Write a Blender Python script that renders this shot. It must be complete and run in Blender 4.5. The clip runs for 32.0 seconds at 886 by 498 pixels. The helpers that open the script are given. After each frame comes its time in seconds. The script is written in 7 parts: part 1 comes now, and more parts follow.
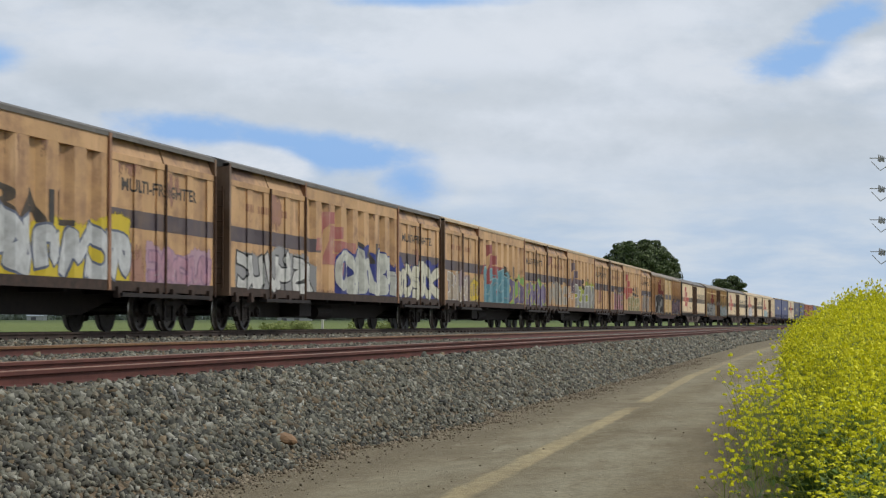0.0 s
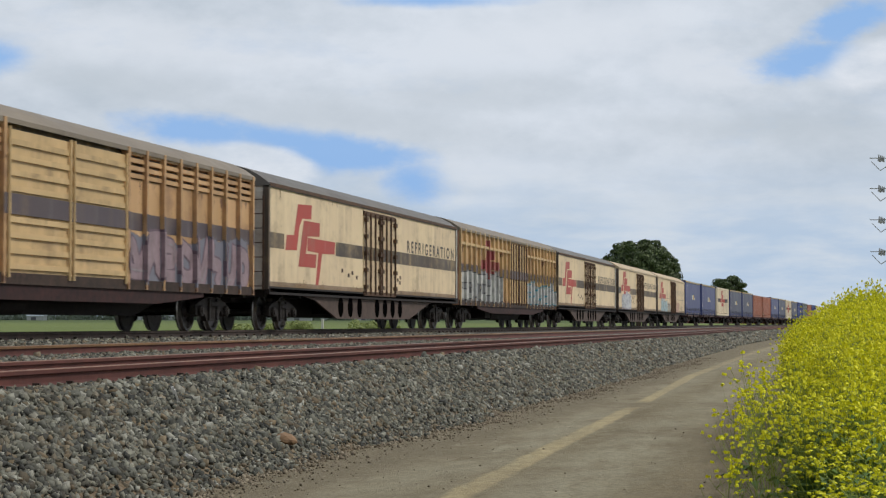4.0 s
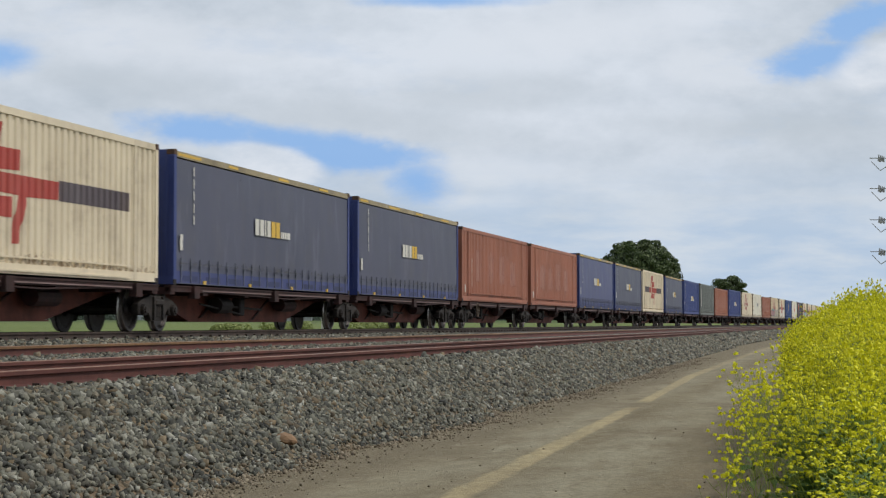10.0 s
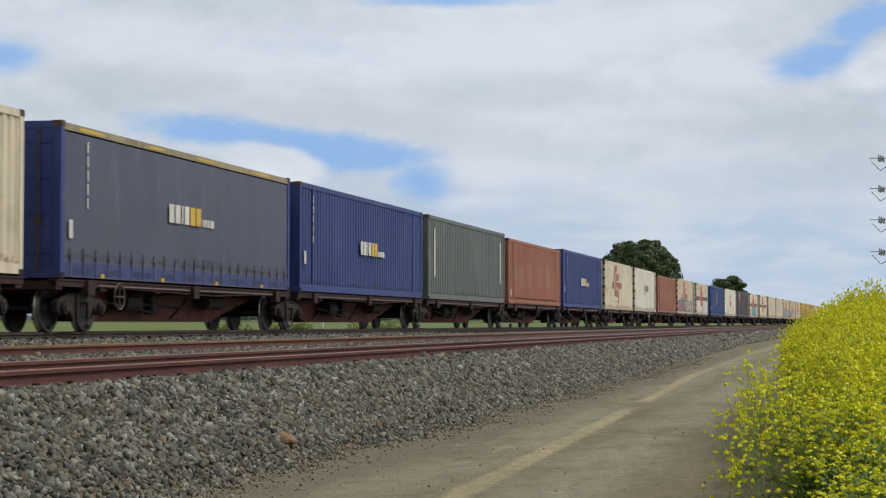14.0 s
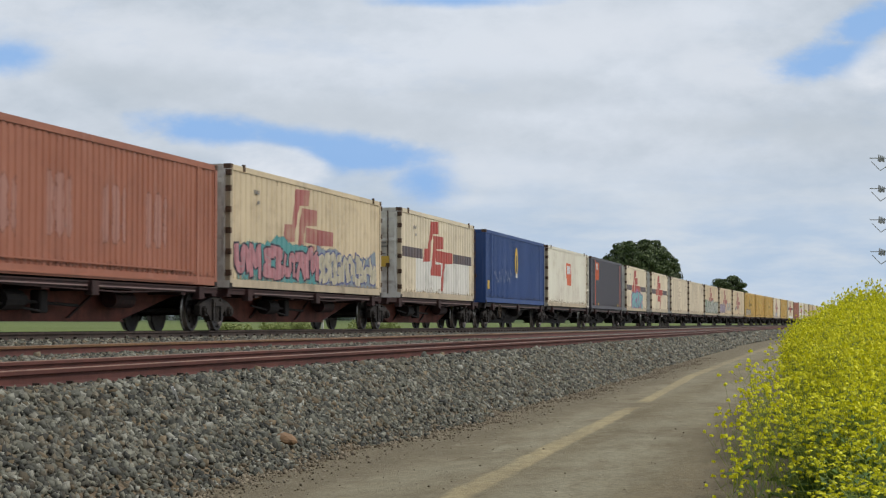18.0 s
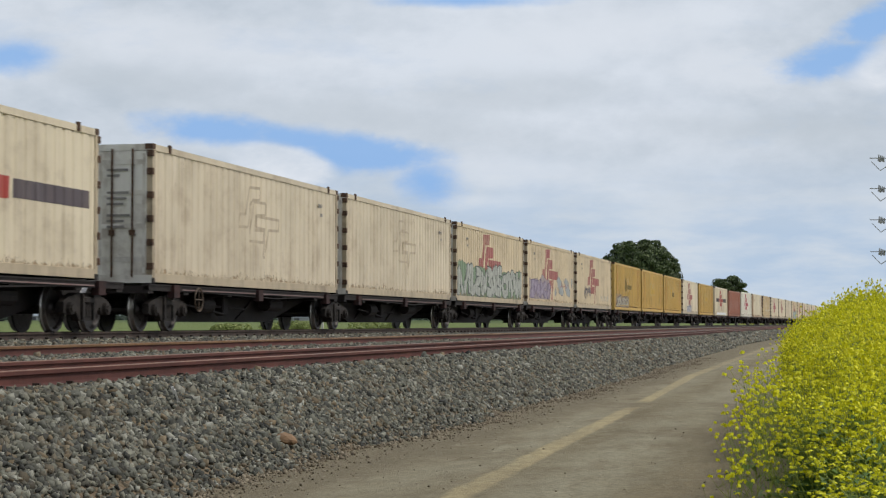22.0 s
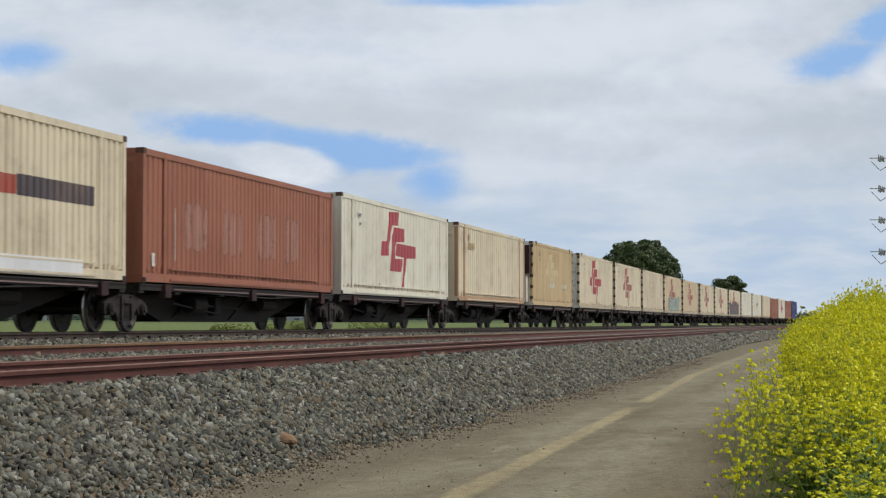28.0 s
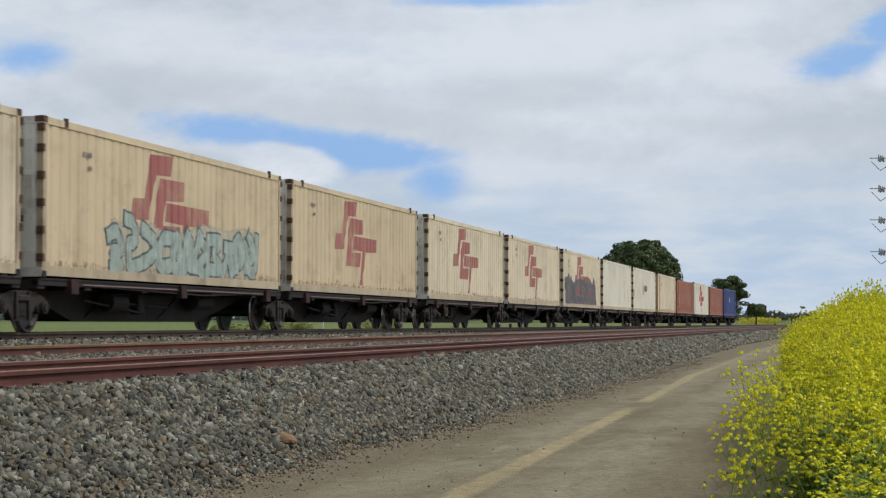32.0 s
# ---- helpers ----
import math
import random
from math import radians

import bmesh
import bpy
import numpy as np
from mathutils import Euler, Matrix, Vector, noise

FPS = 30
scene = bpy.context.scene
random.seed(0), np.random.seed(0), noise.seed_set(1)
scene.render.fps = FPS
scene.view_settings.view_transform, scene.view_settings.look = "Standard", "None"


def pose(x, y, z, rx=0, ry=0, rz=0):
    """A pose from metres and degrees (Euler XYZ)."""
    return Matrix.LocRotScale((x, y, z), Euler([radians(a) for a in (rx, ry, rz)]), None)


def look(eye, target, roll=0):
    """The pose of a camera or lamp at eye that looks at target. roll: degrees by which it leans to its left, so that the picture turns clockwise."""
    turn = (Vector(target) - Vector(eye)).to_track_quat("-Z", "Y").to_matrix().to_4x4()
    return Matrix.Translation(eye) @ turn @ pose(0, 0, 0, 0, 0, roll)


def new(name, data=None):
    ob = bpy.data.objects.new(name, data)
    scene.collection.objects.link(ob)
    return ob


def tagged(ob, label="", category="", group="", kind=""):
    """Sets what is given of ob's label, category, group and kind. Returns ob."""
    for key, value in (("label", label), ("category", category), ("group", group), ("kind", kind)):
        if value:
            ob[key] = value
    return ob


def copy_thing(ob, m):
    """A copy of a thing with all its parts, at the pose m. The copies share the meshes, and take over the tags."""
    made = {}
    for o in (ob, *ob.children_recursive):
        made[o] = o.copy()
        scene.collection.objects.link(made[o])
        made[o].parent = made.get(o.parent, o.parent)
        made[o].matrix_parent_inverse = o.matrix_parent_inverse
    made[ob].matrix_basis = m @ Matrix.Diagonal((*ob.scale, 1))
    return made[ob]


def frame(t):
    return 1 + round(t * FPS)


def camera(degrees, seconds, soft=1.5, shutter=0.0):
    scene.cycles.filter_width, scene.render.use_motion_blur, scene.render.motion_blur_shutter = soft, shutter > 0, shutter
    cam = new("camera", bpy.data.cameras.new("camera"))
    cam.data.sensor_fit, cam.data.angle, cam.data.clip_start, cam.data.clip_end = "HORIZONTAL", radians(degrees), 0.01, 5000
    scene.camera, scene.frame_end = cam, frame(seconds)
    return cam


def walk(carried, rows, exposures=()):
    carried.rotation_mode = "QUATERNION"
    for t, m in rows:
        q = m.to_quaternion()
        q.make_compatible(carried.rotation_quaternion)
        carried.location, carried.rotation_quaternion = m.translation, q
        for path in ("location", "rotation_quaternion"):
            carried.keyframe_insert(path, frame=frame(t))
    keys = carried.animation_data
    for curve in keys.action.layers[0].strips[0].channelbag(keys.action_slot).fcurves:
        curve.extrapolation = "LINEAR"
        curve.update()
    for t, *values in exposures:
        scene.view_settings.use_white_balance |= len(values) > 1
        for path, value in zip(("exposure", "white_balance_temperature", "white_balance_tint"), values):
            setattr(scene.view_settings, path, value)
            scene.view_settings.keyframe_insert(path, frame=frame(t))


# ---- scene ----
# The eye stands on a gravel track beside the railway; +y runs along the rails, z = 0 is the track's surface.
EYE = (0.0, 0.0, 1.25)
cam = camera(26.3, 32.0, soft=1.25, shutter=0.1)
CAM_POSE = pose(EYE[0], EYE[1], EYE[2], 90 + 2.262, 0, 12.24)
walk(cam, [(0.0, CAM_POSE), (32.0, CAM_POSE)])
scene.view_settings.exposure = 0.0

# ---- light ----
world = bpy.data.worlds.new("world")
scene.world = world
world.use_nodes = True
SUN_ELEV, SUN_AZ = radians(50), radians(76)


def world_nodes():
    nt = world.node_tree
    nt.nodes.clear()
    out = nt.nodes.new("ShaderNodeOutputWorld")
    bg = nt.nodes.new("ShaderNodeBackground")
    sky = nt.nodes.new("ShaderNodeTexSky")
    sky.sky_type, sky.sun_disc = "NISHITA", False
    sky.sun_elevation, sky.sun_rotation = SUN_ELEV, SUN_AZ
    sky.altitude, sky.air_density, sky.dust_density = 50, 1.0, 2.0
    co = nt.nodes.new("ShaderNodeTexCoord")
    mp = nt.nodes.new("ShaderNodeMapping")
    mp.inputs["Scale"].default_value = (1.6, 1.6, 4.0)
    nz = nt.nodes.new("ShaderNodeTexNoise")
    nz.inputs["Scale"].default_value, nz.inputs["Detail"].default_value = 2.2, 6
    ramp = nt.nodes.new("ShaderNodeValToRGB")
    ramp.color_ramp.elements[0].position, ramp.color_ramp.elements[1].position = 0.33, 0.52
    mix = nt.nodes.new("ShaderNodeMix")
    mix.data_type = "RGBA"
    mix.inputs["B"].default_value = (8.2, 8.6, 9.2, 1)
    nt.links.new(co.outputs["Generated"], mp.inputs["Vector"])
    nt.links.new(mp.outputs["Vector"], nz.inputs["Vector"])
    nt.links.new(nz.outputs["Fac"], ramp.inputs["Fac"])
    nt.links.new(ramp.outputs["Color"], mix.inputs["Factor"])
    nt.links.new(sky.outputs["Color"], mix.inputs["A"])
    nt.links.new(mix.outputs["Result"], bg.inputs["Color"])
    bg.inputs["Strength"].default_value = 0.069
    nt.links.new(bg.outputs["Background"], out.inputs["Surface"])


world_nodes()
sun = new("sun", bpy.data.lights.new("sun", "SUN"))
sun.data.energy, sun.data.angle, sun.data.color = 1.92, radians(12), (1.0, 0.96, 0.9)
sun.matrix_world = look((100 * math.cos(SUN_ELEV) * math.sin(SUN_AZ), 100 * math.cos(SUN_ELEV) * math.cos(SUN_AZ), 100 * math.sin(SUN_ELEV)), (0, 0, 0))


# ---- materials ----
class Nodes:
    def __init__(self, name):
        self.m = bpy.data.materials.new(name)
        self.m.use_nodes = True
        self.t = self.m.node_tree
        self.b = self.t.nodes["Principled BSDF"]
        self.co = self.t.nodes.new("ShaderNodeTexCoord")

    def n(self, kind, **values):
        node = self.t.nodes.new(kind)
        for k, v in values.items():
            node.inputs[k].default_value = v
        return node

    def link(self, a, b):
        self.t.links.new(a, b)

    def noise(self, scale, detail=4, stretch=None, space="Object", rough=0.55):
        node = self.n("ShaderNodeTexNoise", Scale=scale, Detail=detail, Roughness=rough)
        if stretch:
            mp = self.n("ShaderNodeMapping", Scale=stretch)
            self.link(self.co.outputs[space], mp.inputs["Vector"])
            self.link(mp.outputs["Vector"], node.inputs["Vector"])
        else:
            self.link(self.co.outputs[space], node.inputs["Vector"])
        return node.outputs["Fac"]

    def ramp(self, fac, *stops):
        node = self.n("ShaderNodeValToRGB")
        els = node.color_ramp.elements
        while len(els) < len(stops):
            els.new(0.5)
        for e, (p, c) in zip(els, stops):
            e.position, e.color = p, (*c, 1) if isinstance(c, tuple) else (c, c, c, 1)
        self.link(fac, node.inputs["Fac"])
        return node.outputs["Color"]

    def mix(self, fac, a, b, blend="MIX"):
        node = self.n("ShaderNodeMix")
        node.data_type, node.blend_type = "RGBA", blend
        for sock, v in ((node.inputs["Factor"], fac), (node.inputs["A"], a), (node.inputs["B"], b)):
            if isinstance(v, tuple):
                sock.default_value = (*v, 1)
            elif isinstance(v, (int, float)):
                sock.default_value = v
            else:
                self.link(v, sock)
        return node.outputs["Result"]

    def math(self, op, a, b=0.0):
        node = self.n("ShaderNodeMath")
        node.operation = op
        node.inputs[2].default_value = 0.0
        for k, v in ((0, a), (1, b)):
            if isinstance(v, (int, float)):
                node.inputs[k].default_value = v
            else:
                self.link(v, node.inputs[k])
        return node.outputs[0]

    def random(self):
        return self.n("ShaderNodeObjectInfo").outputs["Random"]

    def island(self):
        return self.n("ShaderNodeNewGeometry").outputs["Random Per Island"]

    def bump(self, fac, strength=0.3, distance=0.01):
        node = self.n("ShaderNodeBump", Strength=strength, Distance=distance)
        self.link(fac, node.inputs["Height"])
        self.link(node.outputs["Normal"], self.b.inputs["Normal"])

    def done(self, color, rough=0.6, metal=0.0, spec=None):
        for key, v in (("Base Color", color), ("Roughness", rough), ("Metallic", metal)):
            if isinstance(v, tuple):
                self.b.inputs[key].default_value = (*v, 1)
            elif isinstance(v, (int, float)):
                self.b.inputs[key].default_value = v
            else:
                self.link(v, self.b.inputs[key])
        if spec is not None:
            self.b.inputs["Specular IOR Level"].default_value = spec
        return self.m


def paint(name, color, dirt=(0.16, 0.11, 0.07), amount=0.5, rough=0.5, vary=0.12, spots=0.0):
    """Weathered vehicle paint: chalky fading, dirt runs down the panels, scuffs, fine grain; each vehicle has its own pattern."""
    k = Nodes(name)
    move = k.n("ShaderNodeVectorMath")
    move.operation = "ADD"
    shift = k.n("ShaderNodeCombineXYZ")
    k.link(k.math("MULTIPLY", k.random(), 37.0), shift.inputs[1])
    k.link(k.co.outputs["Object"], move.inputs[0])
    k.link(shift.outputs[0], move.inputs[1])

    def noise_at(scale, detail, stretch, rgh):
        mp = k.n("ShaderNodeMapping", Scale=stretch)
        k.link(move.outputs[0], mp.inputs["Vector"])
        node = k.n("ShaderNodeTexNoise", Scale=scale, Detail=detail, Roughness=rgh)
        k.link(mp.outputs["Vector"], node.inputs["Vector"])
        return node.outputs["Fac"]

    streak = noise_at(1.0, 4, (1.9, 1.9, 0.12), 0.55)
    wide = noise_at(0.42, 6, (1.0, 1.0, 0.8), 0.6)
    scuff = noise_at(1.1, 7, (1.0, 0.7, 1.2), 0.65)
    faded = k.mix(k.ramp(wide, (0.38, 0.0), (0.6, min(1.0, vary * 4.5))), color, tuple(min(0.9, c * 1.2 + 0.05) for c in color))
    tone = k.mix(k.math("MULTIPLY", k.random(), vary * 1.6), faded, tuple(c * 0.72 for c in color))
    runs = k.math("MULTIPLY", k.ramp(streak, (0.45, 0.0), (0.7, 1.0)), k.ramp(scuff, (0.40, 0.2), (0.6, 1.0)))
    dirty = k.mix(k.math("MULTIPLY", runs, amount), tone, dirt)
    dirty = k.mix(k.ramp(scuff, (0.54 - spots, 0.0), (0.72 - spots, amount * 0.75)), dirty, dirt)
    worn = k.mix(k.ramp(noise_at(3.4, 8, (1.0, 1.0, 0.8), 0.75), (0.64, 0.0), (0.69, amount * 0.8)), dirty, tuple(c * 0.55 for c in dirt))
    chalk = k.mix(k.ramp(noise_at(1.0, 7, (1.0, 1.6, 0.4), 0.65), (0.56, 0.0), (0.70, vary * 4)), worn, tuple(min(0.9, c * 1.12 + 0.10) for c in color))
    k.bump(k.noise(30.0, 4), 0.12, 0.004)
    return k.done(chalk, k.ramp(wide, (0.3, rough - 0.05), (0.7, min(1.0, rough + 0.2))))


def plain(name, color, rough=0.6, metal=0.0, vary=0.25, scale=9.0, bump=0.15):
    k = Nodes(name)
    n = k.noise(scale, 5)
    c = k.mix(k.ramp(n, (0.3, 0.0), (0.7, 1.0)), tuple(v * (1 - vary) for v in color), tuple(min(1, v * (1 + vary)) for v in color))
    if bump:
        k.bump(k.noise(scale * 6, 3), bump, 0.006)
    return k.done(c, rough, metal)


def rusty(name, dark, light, scale=6.0, rough=0.75):
    k = Nodes(name)
    c = k.mix(k.ramp(k.noise(scale, 7, rough=0.7), (0.35, 0.0), (0.65, 1.0)), dark, light)
    c = k.mix(k.ramp(k.noise(scale * 0.2, 4), (0.4, 0.0), (0.7, 0.5)), c, tuple(v * 0.6 for v in dark))
    k.bump(k.noise(scale * 8, 4), 0.3, 0.006)
    return k.done(c, rough)


M_OCHRE = paint("ochre_van_paint", (0.53, 0.320, 0.145), (0.20, 0.10, 0.062), 0.62, 0.5, 0.2, 0.05)
M_CREAM_VAN = paint("cream_van_paint", (0.74, 0.575, 0.36), (0.15, 0.09, 0.04), 0.4)
M_CREAM = paint("cream_container_paint", (0.72, 0.62, 0.45), (0.22, 0.15, 0.09), 0.35)
M_BUFF = paint("buff_container_paint", (0.66, 0.565, 0.415), (0.36, 0.26, 0.16), 0.5, 0.5, 0.16)
M_TAN = paint("tan_container_paint", (0.57, 0.42, 0.225), (0.36, 0.22, 0.10), 0.6)
M_TAN_PALE = paint("pale_worn_patch", (0.62, 0.50, 0.31), (0.48, 0.34, 0.18), 0.5)
M_RUST_RAIL = paint("rust_stained_rail", (0.46, 0.27, 0.15), (0.25, 0.10, 0.04), 0.7)
M_GRIME = paint("grimy_cream_paint", (0.50, 0.41, 0.28), (0.14, 0.10, 0.065), 0.7)
M_WARM = paint("warm_cream_paint", (0.66, 0.535, 0.35), (0.24, 0.15, 0.08), 0.4)
M_WHITE = paint("white_container_paint", (0.76, 0.705, 0.59), (0.36, 0.28, 0.18), 0.35)
M_RED = paint("red_oxide_paint", (0.335, 0.115, 0.062), (0.16, 0.06, 0.04), 0.35)
M_NAVY = paint("navy_paint", (0.022, 0.045, 0.20), (0.07, 0.07, 0.09), 0.3)
M_CURTAIN = paint("blue_curtain", (0.073, 0.086, 0.195), (0.125, 0.125, 0.16), 0.35, 0.5)
M_CURTAIN_GREY = paint("grey_blue_curtain", (0.073, 0.080, 0.128), (0.12, 0.115, 0.125), 0.35, 0.5)
# darker navy that paints the shade of recesses in the bottom rail
M_POCKET_SHADE = paint("grimy_navy_paint", (0.012, 0.022, 0.10), (0.02, 0.02, 0.025), 0.6)
M_NAVY_RAIL = paint("blue_rail_paint", (0.03, 0.045, 0.17), (0.05, 0.05, 0.08), 0.5)
M_STRAP = paint("webbing_strap", (0.12, 0.13, 0.17), (0.03, 0.03, 0.04), 0.8)
M_GREEN_GREY = paint("grey_green_paint", (0.13, 0.145, 0.135), (0.1, 0.09, 0.07), 0.3)
M_DARK = paint("charcoal_paint", (0.072, 0.070, 0.088), (0.09, 0.08, 0.08), 0.25)
M_YELLOW = paint("yellow_paint", (0.60, 0.385, 0.09), (0.27, 0.165, 0.06), 0.5)
M_BLUE = paint("bright_blue_paint", (0.012, 0.055, 0.21), (0.05, 0.07, 0.12), 0.3)
M_LOGO = paint("red_marking_paint", (0.42, 0.055, 0.04), (0.35, 0.16, 0.1), 0.5)
M_LOGO_FADED = paint("faded_red_marking", (0.36, 0.105, 0.095), (0.5, 0.36, 0.24), 0.7)
M_LOGO_GHOST = paint("ghost_marking", (0.5, 0.4, 0.28), (0.62, 0.52, 0.36), 0.6)
M_BAND = paint("dark_band_paint", (0.085, 0.065, 0.075), (0.3, 0.2, 0.11), 0.35)
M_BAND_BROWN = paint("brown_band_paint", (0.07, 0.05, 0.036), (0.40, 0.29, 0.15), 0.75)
M_WHITE_MARK = paint("white_marking_paint", (0.68, 0.66, 0.6), (0.3, 0.28, 0.25), 0.4)
M_YELLOW_MARK = paint("yellow_marking_paint", (0.66, 0.42, 0.05), (0.25, 0.2, 0.1), 0.4)
M_ORANGE_MARK = paint("orange_marking_paint", (0.66, 0.13, 0.045), (0.25, 0.12, 0.08), 0.35)
M_BLACK_MARK = paint("black_marking_paint", (0.035, 0.03, 0.026), (0.25, 0.16, 0.08), 0.45)
# flat black for discs that paint the dark inside of holes
M_HOLE_DISC = Nodes("black_opening").done((0.003, 0.003, 0.003), 1.0, 0.0, 0.0)
M_ROOF = paint("dirty_roof_paint", (0.13, 0.12, 0.105), (0.06, 0.05, 0.045), 0.5)
M_UNDER = rusty("grimy_underframe", (0.009, 0.0066, 0.006), (0.027, 0.018, 0.0155))
M_UNDER_RED = rusty("red_oxide_underframe", (0.020, 0.008, 0.007), (0.060, 0.018, 0.015))
M_SILL_RED = rusty("red_oxide_sill", (0.10, 0.027, 0.018), (0.24, 0.068, 0.042), 2.5)
M_BRIGHT = paint("new_white_paint", (0.80, 0.81, 0.83), (0.5, 0.48, 0.45), 0.3)
M_CRIMSON = paint("crimson_marking_paint", (0.40, 0.045, 0.065), (0.40, 0.14, 0.12), 0.4)
M_TAN_WHEEL = rusty("tan_handwheel", (0.07, 0.05, 0.035), (0.19, 0.135, 0.09))
# pale paint stands for the sky reflected along the side rail's lip
M_LIP_GLINT = paint("worn_rail_lip", (0.20, 0.13, 0.12), (0.16, 0.07, 0.06), 0.5)
M_TREAD = plain("bright_wheel_tread", (0.55, 0.54, 0.52), 0.3, 0.9)
M_SOLE = rusty("brown_sole_bar", (0.026, 0.016, 0.012), (0.078, 0.045, 0.030))
M_BOGIE = rusty("greasy_cast_steel", (0.008, 0.0065, 0.006), (0.048, 0.036, 0.028), 7.0)
M_WHEEL = plain("worn_wheel_steel", (0.055, 0.048, 0.045), 0.45, 0.6)
M_HINGE = rusty("rusty_hinge", (0.05, 0.028, 0.018), (0.16, 0.085, 0.045), 12.0)
M_GREY_DOOR = paint("grey_door_paint", (0.80, 0.775, 0.69), (0.19, 0.125, 0.075), 0.6, 0.55, 0.12, 0.06)
M_RAIL = rusty("rust_red_rail", (0.085, 0.027, 0.021), (0.145, 0.048, 0.036), 3.0)
M_RAIL_TOP = rusty("brown_rail_head", (0.17, 0.075, 0.042), (0.27, 0.14, 0.08), 5.0, 0.5)
M_RAIL_ORANGE = rusty("orange_rail_head", (0.16, 0.078, 0.03), (0.27, 0.145, 0.062), 5.0, 0.5)
M_RAIL_OLD = rusty("dark_brown_rail", (0.035, 0.024, 0.018), (0.085, 0.055, 0.04), 5.0)
M_SLEEPER = rusty("oily_sleeper", (0.035, 0.027, 0.022), (0.085, 0.07, 0.055), 4.0)
M_WOOD = plain("bark", (0.09, 0.065, 0.045), 0.9, 0, 0.4, 3.0, 0.6)


def mat_ballast(name, island):
    k = Nodes(name)
    rnd = k.island() if island else k.ramp(k.n("ShaderNodeTexVoronoi").outputs["Color"], (0.0, 0.0), (1.0, 1.0))
    if not island:
        v = k.n("ShaderNodeTexVoronoi", Scale=17.0)
        k.link(k.co.outputs["Object"], v.inputs["Vector"])
        sep = k.n("ShaderNodeSeparateColor")
        k.link(v.outputs["Color"], sep.inputs["Color"])
        rnd = sep.outputs[0]
        k.bump(v.outputs["Distance"], 0.9, 0.03)
    else:
        k.bump(k.noise(60.0, 4), 0.35, 0.01)
    c = k.ramp(rnd, (0.0, (0.026, 0.028, 0.025)), (0.3, (0.078, 0.081, 0.067)), (0.62, (0.156, 0.159, 0.127)), (0.86, (0.230, 0.228, 0.175)), (1.0, (0.37, 0.37, 0.315)))
    if island:
        hue = k.math("FRACT", k.math("MULTIPLY", rnd, 37.7))
        c = k.mix(k.ramp(hue, (0.68, 0.0), (0.88, 0.5), (0.97, 0.85)), c, k.mix(k.math("FRACT", k.math("MULTIPLY", rnd, 91.3)), (0.115, 0.083, 0.045), (0.27, 0.20, 0.115)))
    c = k.mix(k.ramp(k.noise(0.55, 5), (0.54, 0.0), (0.78, 0.35)), c, (0.15, 0.12, 0.075))
    c = k.mix(k.ramp(k.noise(30.0, 4), (0.4, 0.0), (0.75, 0.45)), c, (0.06, 0.054, 0.045))
    if not island:
        # brown soil washed out along the toe of the slope
        sep = k.n("ShaderNodeSeparateXYZ")
        k.link(k.co.outputs["Object"], sep.inputs[0])
        e = k.math("ADD", sep.outputs[0], k.math("MULTIPLY", k.math("SUBTRACT", k.noise(1.6, 6, rough=0.7), 0.5), 0.9))
        soil = k.mix(k.noise(14.0, 6, rough=0.7), (0.10, 0.07, 0.04), (0.24, 0.18, 0.11))
        c = k.mix(k.ramp(k.math("ADD", e, 5.2), (0.0, 0.0), (0.3, 1.0)), c, soil)
    return k.done(c, 0.88)


M_STONE = mat_ballast("bluestone_ballast", True)


def mat_gravel():
    k = Nodes("brown_gravel")
    c = k.ramp(k.island(), (0.0, (0.12, 0.094, 0.062)), (0.5, (0.19, 0.155, 0.105)), (1.0, (0.31, 0.265, 0.19)))
    k.bump(k.noise(60.0, 4), 0.3, 0.01)
    return k.done(c, 0.92)


M_GRAVEL = mat_gravel()
M_BED = mat_ballast("ballast_bed", False)
# oil stain and the train's shadow, both mixed into this darker ballast colour
M_BED_OILY_SHADED = rusty("oiled_ballast", (0.03, 0.025, 0.02), (0.11, 0.095, 0.08), 14.0)


